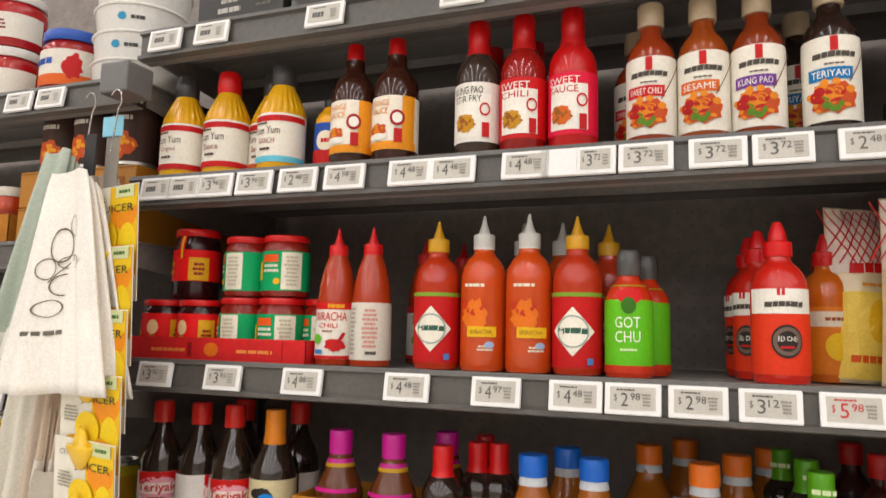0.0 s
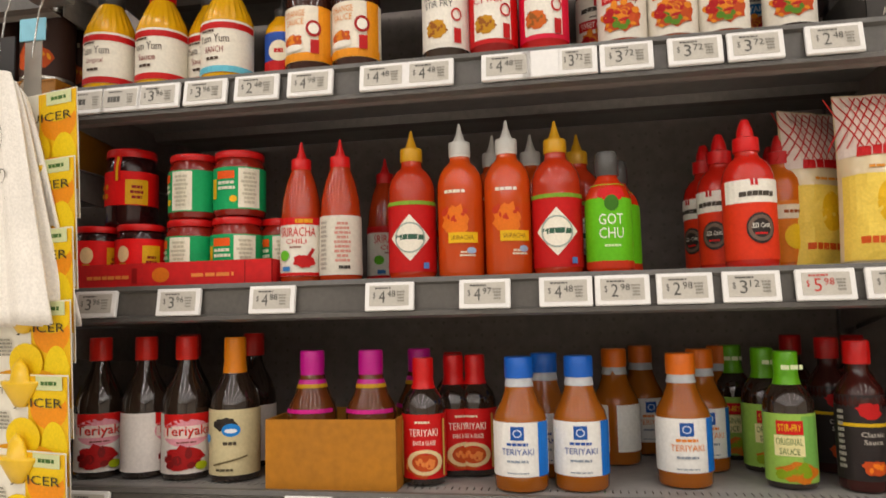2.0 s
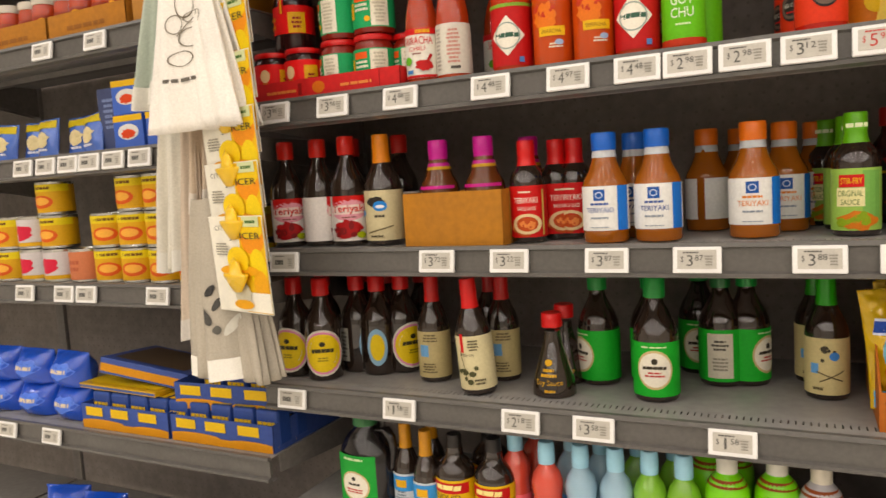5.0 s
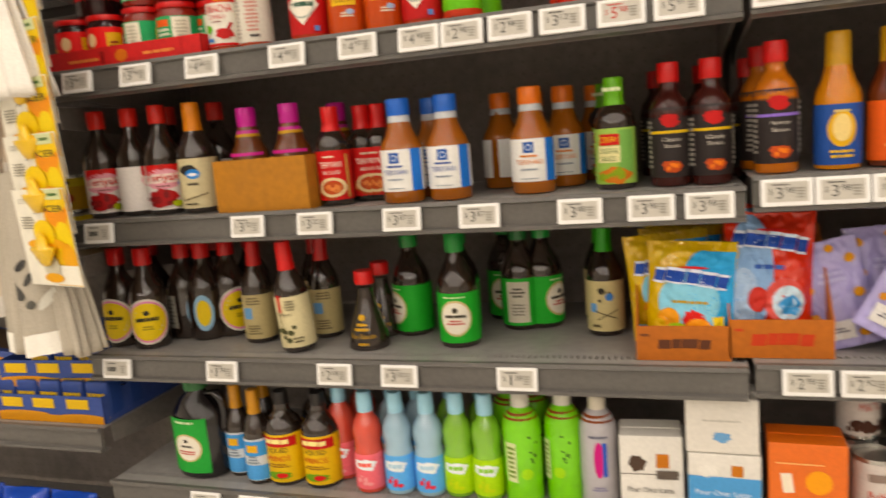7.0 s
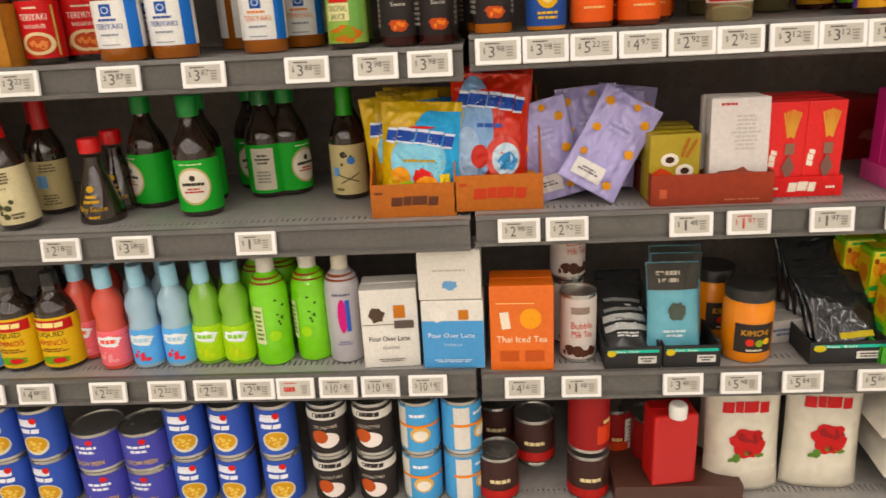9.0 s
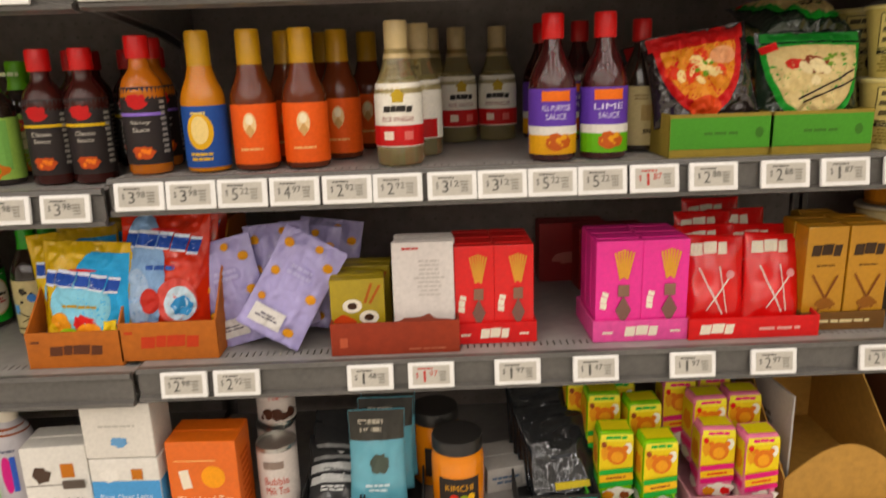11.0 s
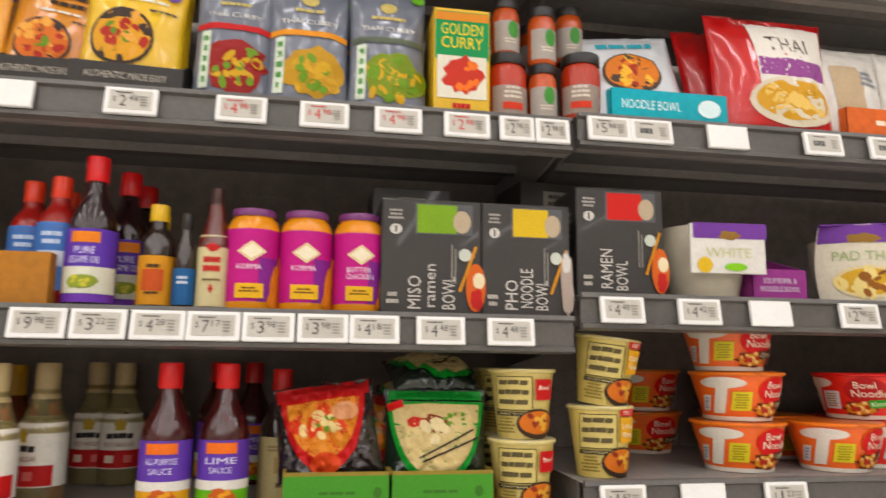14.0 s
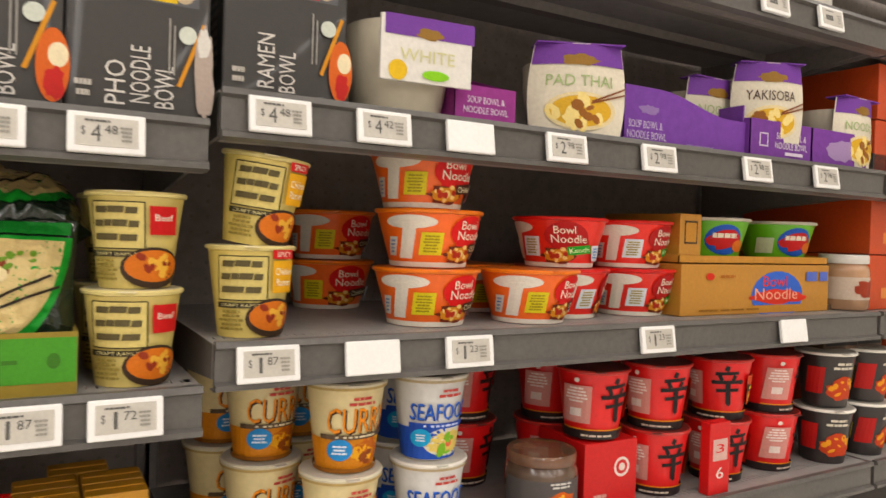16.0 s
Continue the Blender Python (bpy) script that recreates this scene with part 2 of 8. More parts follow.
def shape2d(kind, w, h, extra, cell):
    """Vertices and faces of a flat print: rect, oval, diamond, word, bars, blob, arc, leaf."""
    vs, fs = [], []
    if kind == "rect":
        nx, ny = max(1, round(w / cell)), max(1, round(h / cell))
        for j in range(ny + 1):
            for i in range(nx + 1):
                vs.append((w * (i / nx - 0.5), h * (j / ny - 0.5)))
        for j in range(ny):
            for i in range(nx):
                a = j * (nx + 1) + i
                fs.append((a, a + 1, a + nx + 2, a + nx + 1))
    elif kind in ("oval", "blob", "diamond", "ring", "loop"):
        n = 4 if kind == "diamond" else 22
        rng = random.Random(int(w * 1e5) + int(h * 7e4))
        wob = [1 + (rng.uniform(-0.22, 0.12) if kind == "blob" else 0) for _ in range(n)]
        steps = 3 if kind != "diamond" else 4
        inner = {"ring": 0.72, "loop": 0.9}.get(kind, 0.0)
        sub = 1 if kind != "diamond" else 5
        pts = []
        for i in range(n):
            a, b = 2 * math.pi * i / n, 2 * math.pi * (i + 1) / n
            for s in range(sub):
                t = s / sub
                pts.append(((math.cos(a) * (1 - t) + math.cos(b) * t) * wob[i], (math.sin(a) * (1 - t) + math.sin(b) * t) * wob[i]))
        m = len(pts)
        for s in range(steps + 1):
            k = inner + (1 - inner) * s / steps
            vs += [(x * k * w / 2, y * k * h / 2) for x, y in pts]
        for s in range(steps):
            for i in range(m):
                j = (i + 1) % m
                if s == 0 and inner == 0:
                    fs.append((s * m + i, (s + 1) * m + i, (s + 1) * m + j))
                else:
                    fs.append((s * m + i, (s + 1) * m + i, (s + 1) * m + j, s * m + j))
    elif kind == "word":
        v0, f0 = word(extra)
        vs, fs = [(x * w, y * h) for x, y in v0], list(f0)
    elif kind == "bars":
        n = extra or 3
        rng = random.Random(n * 31 + int(w * 1e4))
        for k in range(n):
            hh = h / n
            ww = w * rng.uniform(0.6, 1.0)
            y = h / 2 - hh * (k + 0.5)
            x0 = -ww / 2
            while x0 < ww / 2 - cell * 0.1:
                seg = min(rng.uniform(0.12, 0.3) * w, ww / 2 - x0)
                a = len(vs)
                vs += [(x0, y - hh * 0.28), (x0 + seg * 0.86, y - hh * 0.28), (x0 + seg * 0.86, y + hh * 0.28), (x0, y + hh * 0.28)]
                fs.append((a, a + 1, a + 2, a + 3))
                x0 += seg
    elif kind == "logo":
        # a brand mark as plain blocks of one height along a shallow arch
        n = max(2, round((extra or 5) * 0.6))
        widths = [(1.0, 0.7, 1.3, 0.85)[(k + n) % 4] for k in range(n)]
        x = -w / 2
        for k, b in enumerate(widths):
            bw = w * b / sum(widths)
            lift = 0.14 * math.sin(math.pi * (x + bw / 2 + w / 2) / w) * h
            m = max(1, round(bw / cell))
            for q in range(m + 1):
                px = x + bw * 0.92 * q / m
                vs += [(px - 0.06 * h, -0.42 * h + lift), (px + 0.06 * h, 0.42 * h + lift)]
            a = len(vs) - 2 * (m + 1)
            fs += [(a + 2 * q, a + 2 * q + 2, a + 2 * q + 3, a + 2 * q + 1) for q in range(m)]
            x += bw
    elif kind == "dish":
        m, rings = 30, 9
        rim = [(w / 2 * (2 * k / 10 - 1), h / 2) for k in range(10, 0, -1)] + [(-w / 2 * math.cos(math.pi * k / 20), h / 2 - h * math.sin(math.pi * k / 20)) for k in range(20)]
        vs.append((0, h * 0.15))
        for s in range(1, rings + 1):
            vs += [(x * s / rings, h * 0.15 + (y - h * 0.15) * s / rings) for x, y in rim]
        for s in range(rings):
            for i in range(m):
                j = (i + 1) % m
                if s == 0:
                    fs.append((0, 1 + i, 1 + j))
                else:
                    fs.append((1 + (s - 1) * m + i, 1 + s * m + i, 1 + s * m + j, 1 + (s - 1) * m + j))
    elif kind == "food":
        rng = random.Random(int(w * 9e4) + 3)
        for k in range(extra or 14):
            a, r = rng.uniform(0, 6.28), rng.uniform(0, 0.42) ** 0.8
            cx, cy, s, e, ph = math.cos(a) * r * w, math.sin(a) * r * h, rng.uniform(0.07, 0.15), rng.uniform(0.4, 1), rng.uniform(0, 3.1)
            b = len(vs)
            for i in range(7):
                t = 2 * math.pi * i / 7
                px, py = math.cos(t) * s * w, math.sin(t) * s * w * e
                vs.append((cx + px * math.cos(ph) - py * math.sin(ph), cy + px * math.sin(ph) + py * math.cos(ph)))
            fs.append(tuple(range(b, b + 7)))
    return vs, fs


def cylinder_map(radius):
    """Wraps flat prints round an upright body; radius is a number or a function of the height."""
    def f(u, v, off):
        r = radius(v) if callable(radius) else radius
        a = u / r
        return ((r + off) * math.sin(a), -(r + off) * math.cos(a), v)
    return f


def flat_map(y):
    return lambda u, v, off: (u, y - off, v)


def refined(vs, fs, cell):
    """Splits the faces of a flat print until they can follow creases."""
    t = bmesh.new()
    vv = [t.verts.new((x, y, 0)) for x, y in vs]
    for q in fs:
        try:
            t.faces.new([vv[k] for k in q])
        except ValueError:
            pass
    for _ in range(4):
        bmesh.ops.triangulate(t, faces=t.faces[:])
        long = [e for e in t.edges if e.calc_length() > cell * 1.4]
        if not long:
            break
        bmesh.ops.subdivide_edges(t, edges=long, cuts=1)
    bmesh.ops.triangulate(t, faces=t.faces[:])
    t.verts.index_update()
    out = [(v.co.x, v.co.y) for v in t.verts], [tuple(v.index for v in f.verts) for f in t.faces]
    t.free()
    return out


def prints(parent, arts, fmap, W, H, name="print", base=0.0006, cell=0.008):
    """All printing on one surface as one thin mesh. arts: (kind, u, v, w, h, colour[, extra[, turn]]) in parts of W and H."""
    bm = bmesh.new()
    mats = []
    for i, a in enumerate(arts):
        kind, u, v, w, h, col = a[:6]
        extra = a[6] if len(a) > 6 else None
        turn = radians(a[7]) if len(a) > 7 else 0.0
        m = mat(col, 0.5, grain=0.07, scale=300, coat=0.0, spec=0.3) if isinstance(col, str) else col
        if m not in mats:
            mats.append(m)
        idx = mats.index(m)
        vs, fs = shape2d(kind, w * W, h * H, extra, cell)
        if cell < 0.005:
            vs, fs = refined(vs, fs, cell)
        c, s = math.cos(turn), math.sin(turn)
        off = base + 0.00025 * i
        made = [bm.verts.new(fmap(u * W + x * c - y * s, v * H + x * s + y * c, off)) for x, y in vs]
        for q in fs:
            try:
                f = bm.faces.new([made[k] for k in q])
                f.material_index = idx
            except ValueError:
                pass
    return part(name, bm, mats, parent)


def patch(fmap, u0, u1, v0, v1, off, cell=0.006):
    """A curved label as a thin shell."""
    bm = bmesh.new()
    nx, ny = max(2, round((u1 - u0) / cell)), max(1, round((v1 - v0) / 0.02))
    g = [[bm.verts.new(fmap(u0 + (u1 - u0) * i / nx, v0 + (v1 - v0) * j / ny, off)) for i in range(nx + 1)] for j in range(ny + 1)]
    for j in range(ny):
        for i in range(nx):
            bm.faces.new((g[j][i], g[j][i + 1], g[j + 1][i + 1], g[j + 1][i])).smooth = True
    return bm


SHAPES = {
    "soy": ((0, 0.012), (0.8, 0.0), (0.94, 0.008), (1, 0.03), (1, 0.5), (0.96, 0.56), (0.82, 0.63), (0.6, 0.70), (0.42, 0.77), (0.34, 0.84), (0.33, 0.9)),
    "sauce": ((0, 0.012), (0.8, 0.0), (0.94, 0.008), (1, 0.03), (1, 0.58), (0.97, 0.63), (0.85, 0.69), (0.62, 0.74), (0.46, 0.78), (0.42, 0.83), (0.42, 0.87)),
    "squeeze": ((0, 0.012), (0.8, 0.0), (0.95, 0.01), (1, 0.04), (1, 0.56), (0.98, 0.61), (0.9, 0.66), (0.72, 0.71), (0.5, 0.74), (0.44, 0.76), (0.44, 0.79)),
    "slim": ((0, 0.012), (0.8, 0.0), (0.95, 0.01), (1, 0.03), (0.98, 0.3), (0.96, 0.45), (0.88, 0.58), (0.7, 0.70), (0.5, 0.78), (0.46, 0.80)),
    "cone": ((0, 0.012), (0.8, 0.0), (0.95, 0.01), (1, 0.04), (1, 0.52), (0.96, 0.56), (0.86, 0.62), (0.66, 0.72), (0.5, 0.79), (0.46, 0.82)),
    "jar": ((0, 0.015), (0.8, 0.0), (0.94, 0.015), (1, 0.06), (1, 0.70), (0.97, 0.77), (0.88, 0.82), (0.86, 0.86)),
    "tall_jar": ((0, 0.015), (0.8, 0.0), (0.94, 0.015), (1, 0.05), (1, 0.74), (0.97, 0.81), (0.89, 0.87), (0.86, 0.9), (0.86, 0.93)),
    "curry_jar": ((0, 0.015), (0.8, 0.0), (0.94, 0.015), (1, 0.05), (1, 0.78), (0.98, 0.83), (0.9, 0.885), (0.78, 0.915), (0.76, 0.95)),
    "soda": ((0, 0.02), (0.7, 0.0), (0.95, 0.012), (1, 0.05), (1, 0.34), (0.93, 0.42), (0.86, 0.50), (0.95, 0.57), (0.95, 0.64), (0.78, 0.72), (0.5, 0.78), (0.45, 0.82)),
    "tea": ((0, 0.02), (0.8, 0.0), (0.96, 0.012), (1, 0.04), (0.97, 0.2), (1, 0.22), (1, 0.66), (0.96, 0.73), (0.8, 0.80), (0.5, 0.86), (0.42, 0.88)),
    "pear": ((0, 0.02), (0.9, 0.0), (1, 0.012), (1, 0.06), (0.9, 0.2), (0.68, 0.42), (0.46, 0.6), (0.36, 0.72), (0.35, 0.78)),
    "flask": ((0, 0.012), (0.8, 0.0), (0.95, 0.01), (1, 0.03), (1, 0.52), (0.92, 0.58), (0.7, 0.66), (0.56, 0.74), (0.47, 0.83), (0.46, 0.86)),
}
CAPS = {
    "screw": ((0.0, 0.83), (0.46, 0.83), (0.47, 0.84), (0.47, 0.985), (0.43, 1.0), (0, 1.0)),
    "tall": ((0.0, 0.82), (0.40, 0.82), (0.41, 0.83), (0.38, 0.985), (0.35, 1.0), (0, 1.0)),
    "wide": ((0.0, 0.84), (0.53, 0.84), (0.54, 0.85), (0.54, 0.985), (0.5, 1.0), (0, 1.0)),
    "shrink": ((0.0, 0.745), (0.58, 0.745), (0.5, 0.79), (0.47, 0.84), (0.49, 0.86), (0.49, 0.985), (0.45, 1.0), (0, 1.0)),
    "sleeve": ((0.0, 0.70), (0.50, 0.70), (0.47, 0.78), (0.43, 0.84), (0.45, 0.86), (0.43, 0.985), (0.40, 1.0), (0, 1.0)),
    "longsleeve": ((0.0, 0.63), (0.64, 0.63), (0.58, 0.69), (0.53, 0.78), (0.52, 0.985), (0.48, 1.0), (0, 1.0)),
    "nozzle": ((0.0, 0.785), (0.46, 0.785), (0.47, 0.79), (0.47, 0.865), (0.44, 0.874), (0.27, 0.878), (0.22, 0.90), (0.13, 0.94), (0.07, 0.985), (0.05, 1.0), (0, 1.0)),
    "fatnozzle": ((0.0, 0.78), (0.50, 0.78), (0.51, 0.79), (0.50, 0.87), (0.34, 0.88), (0.3, 0.93), (0.2, 0.98), (0.14, 1.0), (0, 1.0)),
    "lid": ((0.0, 0.84), (0.95, 0.84), (0.96, 0.85), (0.96, 0.975), (0.93, 1.0), (0, 1.0)),
    "lowlid": ((0.0, 0.895), (0.93, 0.895), (0.95, 0.905), (0.95, 0.98), (0.91, 1.0), (0, 1.0)),
    "smalllid": ((0.0, 0.928), (0.81, 0.928), (0.825, 0.936), (0.825, 0.988), (0.79, 1.0), (0, 1.0)),
    "flip": ((0.0, 0.80), (0.5, 0.80), (0.52, 0.81), (0.52, 0.90), (0.48, 0.985), (0.42, 1.0), (0, 1.0)),
}


def glossy(h, rough=0.12):
    return mat(h, rough, grain=0.05, scale=25, coat=0.5, spec=0.25)


def paper(h):
    return mat(h, 0.55, grain=0.06, scale=200, spec=0.3)


def plastic(h):
    return mat(h, 0.32, grain=0.05, scale=120)


def bottle(name, label, D, H, body, shape, cap, lab=None, arts=(), cat="bottle", group="", cap_label="", bands=(), rib=0, sy=1.0):
    """One bottle or jar with base at the origin and its front to -y. lab: (bottom, top, colour, degrees round)."""
    root = thing(name, label, cat, group=group)
    R = D / 2
    prof = [(r * R, z * H) for r, z in SHAPES[shape]]
    kw = dict(sy=sy)
    if rib:
        kw.update(rib=rib, rib_z=(0.54 * H, 0.78 * H), rib_d=0.035, segs=72)
    turned("body", prof, body, root, **kw)
    cprof = [(r * R, z * H) for r, z in CAPS[cap[0]]]
    turned("cap", cprof, cap[1], root, cap_label, segs=36)
    def rad(v):
        k = v
        for (r0, z0), (r1, z1) in zip(prof[2:], prof[3:]):
            if z0 <= k <= z1 and z1 > z0:
                return r0 + (r1 - r0) * (k - z0) / (z1 - z0)
        return prof[4][0]
    fm = cylinder_map(rad)
    if sy != 1.0:
        inner = fm
        def fm(u, v, off):
            x, y, z = inner(u, v, off)
            return (x, y * sy - off * (1 - sy), z)
    holder = root
    if lab:
        z0, z1, col, deg = lab
        a = radians(deg) / 2
        rr = rad((z0 + z1) / 2 * H)
        holder = part("label", patch(fm, -a * rr, a * rr, z0 * H, z1 * H, 0.0005), paper(col), root, "printed paper label")
    for z0, z1, col in bands:
        rr = rad((z0 + z1) / 2 * H)
        part("band", patch(fm, -math.pi * rr, math.pi * rr, z0 * H, z1 * H, 0.0009), paper(col), root)
    if arts:
        prints(holder, arts, fm, D, H, base=0.0012)
    return root


def stand(root, places, jitter=6):
    """Sets a finished thing at the first place and copies of it at the rest. place: x, y, z[, turn[, lean]]."""
    made = []
    rng = random.Random(len(root.name) * 7 + len(places))
    for i, p in enumerate(places):
        x, y, z = p[:3]
        turn = p[3] if len(p) > 3 else rng.uniform(-jitter, jitter)
        lean = p[4] if len(p) > 4 else 0
        m = pose(x, y, z, p[5] if len(p) > 5 else 0, lean, turn)
        if i == 0:
            root.matrix_world = m
            made.append(root)
        else:
            made.append(copy_thing(root, m))
    return made


def carton(name, label, W, D, H, col, front=(), side=(), top=(), cat="box", group="", rough=0.45, bevel=0.0015):
    """A folded card carton: body, end flap seam, prints on its faces. Front face at y = 0, base at z = 0."""
    root = thing(name, label, cat, group=group)
    m = mat(col, rough, grain=0.06, scale=160, coat=0.1)
    part("body", box(-W / 2, W / 2, 0, D, 0, H, bevel), m, root)
    part("flap", box(-W / 2 + 0.003, W / 2 - 0.003, D * 0.48, D - 0.003, H - 0.0005, H + 0.0012), m, root)
    if front:
        prints(root, front, flat_map(0), W, H)
    if side:
        prints(root, side, lambda u, v, off: (-W / 2 - off, D / 2 - u, v), D, H, "side_print")
        prints(root, side, lambda u, v, off: (W / 2 + off, D / 2 + u, v), D, H, "side_print")
    if top:
        prints(root, top, lambda u, v, off: (u, v, H + 0.0015 + off), W, D, "top_print")
    return root


def tray(name, label, W, D, h, hb, col, front=(), dip=0.0, cat="tray", wall=0.003, group="", slope=0.0):
    """An open card display tray: floor, low front (its top edge may dip in a curve), back, two sloping sides."""
    root = thing(name, label, cat, group=group)
    m = mat(col, 0.75, grain=0.1, scale=90, bump=0.15)
    part("tray_floor", box(-W / 2 + wall, W / 2 - wall, wall, D - wall, 0.0005, wall), m, root)
    bm = bmesh.new()
    n = 14
    lo_f, hi_f, lo_b, hi_b = [], [], [], []
    for i in range(n + 1):
        x = W * (i / n - 0.5)
        zt = h - dip * math.sin(math.pi * i / n) - slope * (0.5 - 0.5 * math.cos(math.pi * min(1, max(0, i / n * 1.6 - 0.4))))
        for lst, y, z in ((lo_f, 0, 0), (hi_f, 0, zt), (lo_b, wall, 0), (hi_b, wall, zt)):
            lst.append(bm.verts.new((x, y, z)))
    for i in range(n):
        bm.faces.new((lo_f[i], lo_f[i + 1], hi_f[i + 1], hi_f[i]))
        bm.faces.new((lo_b[i + 1], lo_b[i], hi_b[i], hi_b[i + 1]))
        bm.faces.new((hi_f[i], hi_f[i + 1], hi_b[i + 1], hi_b[i]))
    part("front_panel", bm, m, root)
    part("back_panel", box(-W / 2, W / 2, D - wall, D, 0, hb), m, root)
    for s in (-1, 1):
        xs = s * (W / 2 - wall / 2)
        part("side_panel", extrude_x([(wall, 0), (D - wall, 0), (D - wall, hb), (D * 0.55, hb), (wall, h)], xs - wall / 2, xs + wall / 2), m, root)
    if front:
        prints(root, front, flat_map(0), W, h)
    return root


def pouch_map(W, H, T, seed=0, top=0.1, bottom=0.62, crumple=1.0):
    """The front of a filled bag: bulging, crimped at the top, creased."""
    def f(u, v, off, side=-1):
        a, b = max(-1, min(1, 2 * u / W)), max(0, min(1, v / H))
        prof = math.sin(math.pi * min(1, (b + 0.16) / 1.16)) ** 0.55 if b < bottom else math.sin(math.pi * min(1, (b + 0.16) / 1.16)) ** 0.8
        t = T / 2 * (1 - abs(a) ** 3.2) * max(0.0, prof)
        if b > 1 - top:
            t *= max(0.0, (1 - b) / top)
        n = noise.noise(Vector((u * 45 + seed * 7.1, v * 30 + seed * 3.3, side))) * 0.0035 + noise.noise(Vector((u * 110 + seed, v * 100, 5 + side))) * 0.0014
        n *= crumple
        if crumple > 1:
            n += (abs(noise.noise(Vector((u * 60 + seed, v * 55 - seed, 1.7)))) - 0.25) * 0.004 * crumple
        edge = (1 - abs(a) ** 6)
        x = u * (1 - 0.045 * math.sin(math.pi * b))
        return (x, side * (t + 0.0006 + off + n * edge), v)
    return f


def pouch(name, label, W, H, T, col, arts=(), seed=1, cat="pouch", group="", rough=0.22, top=0.1, seal=None, crumple=1.0):
    root = thing(name, label, cat, group=group)
    fm = pouch_map(W, H, T, seed, top, crumple=crumple)
    m = mat(col, rough, grain=0.07, scale=40, coat=0.55, bump=0.12) if isinstance(col, str) else col
    bm = bmesh.new()
    nu, nv = (22, 26) if crumple <= 1 else (60, 60)
    sheets = []
    for side in (-1, 1):
        sheets.append([[bm.verts.new(fm(W * (i / nu - 0.5), H * j / nv, 0, side)) for i in range(nu + 1)] for j in range(nv + 1)])
    for k, g in enumerate(sheets):
        for j in range(nv):
            for i in range(nu):
                q = (g[j][i], g[j][i + 1], g[j + 1][i + 1], g[j + 1][i])
                bm.faces.new(q if k == 0 else q[::-1])
    f, b = sheets
    for j in range(nv):
        bm.faces.new((b[j][0], f[j][0], f[j + 1][0], b[j + 1][0]))
        bm.faces.new((f[j][nu], b[j][nu], b[j + 1][nu], f[j + 1][nu]))
    for i in range(nu):
        bm.faces.new((b[0][i], b[0][i + 1], f[0][i + 1], f[0][i]))
        bm.faces.new((f[nv][i], f[nv][i + 1], b[nv][i + 1], b[nv][i]))
    part("bag", bm, m, root, smooth=True)
    if seal:
        prints(root, [("rect", 0, 0.96, 0.99, 0.07, seal)], fm, W, H, "seal", base=0.0008, cell=0.006)
    if arts:
        prints(root, arts, fm, W, H, base=0.0016 if crumple <= 1 else 0.0024, cell=0.006 if crumple <= 1 else 0.0035)
    return root


def cup(name, label, D0, D1, H, col, lid, arts=(), rim="e9e4da", cat="noodle cup", group="", lid_label="", lid_tab=True):
    """A tapered paper cup or bowl with a rolled rim and a peel-off lid."""
    root = thing(name, label, cat, group=group)
    r0, r1 = D0 / 2, D1 / 2
    wall = [(0, 0.004), (r0 * 0.9, 0.004), (r0 * 0.92, 0.0), (r0, 0.0)]
    wall += [(r0 + (r1 - r0) * k / 8, H * k / 8) for k in range(1, 9)]
    wall += [(r1, H), (0, H)]
    turned("body", wall, mat(col, 0.4, grain=0.05, scale=120, coat=0.25), root, segs=36)
    rimp = [(r1 - 0.001, H - 0.004), (r1 + 0.0025, H - 0.003), (r1 + 0.0032, H), (r1 + 0.0015, H + 0.002), (r1 - 0.002, H + 0.001)]
    turned("rim", rimp, plastic(rim), root, segs=36)
    lo = turned("lid", [(0, H + 0.001), (r1, H + 0.001), (r1, H + 0.002), (0, H + 0.0024)], mat(lid, 0.35, grain=0.08, scale=80, coat=0.2), root, lid_label, segs=36)
    if lid_tab:
        part("lid_tab", box(-0.008, 0.008, -r1 - 0.009, -r1 + 0.004, H + 0.0004, H + 0.0016), mat(lid, 0.35, grain=0.08, scale=80, coat=0.2), lo)
    if arts:
        fm = cylinder_map(lambda v: r0 + (r1 - r0) * max(0, min(1, v / H)))
        prints(root, arts, fm, D1, H, base=0.0008)
    return root


def tin(name, label, D, H, col, arts=(), group="", cat="can", lid="b8b6b0"):
    root = thing(name, label, cat, group=group)
    R = D / 2
    metal = mat(lid, 0.28, 0.9, grain=0.08, scale=60)
    turned("body", [(0, 0.003), (R * 0.92, 0.003), (R * 0.95, 0), (R, 0.001), (R, 0.003), (R * 0.985, 0.006), (R * 0.985, H - 0.006), (R, H - 0.003), (R, H), (R * 0.95, H), (R * 0.93, H - 0.004), (0, H - 0.004)], metal, root, segs=36)
    fm = cylinder_map(R * 0.99)
    lb = part("label", patch(fm, -math.pi * R, math.pi * R, 0.007, H - 0.007, 0.0004), paper(col), root, "printed paper wrap")
    if arts:
        prints(lb, arts, fm, D, H, base=0.001)
    return root


# ---- price tags ----
M_TAG = mat("e9e7e3", 0.4, grain=0.03, scale=200)
M_INK = mat("beb9af", 0.35, grain=0.06, scale=300)
M_TEXT = mat("55534e", 0.5)
TAG_W, TAG_H = 0.072, 0.040


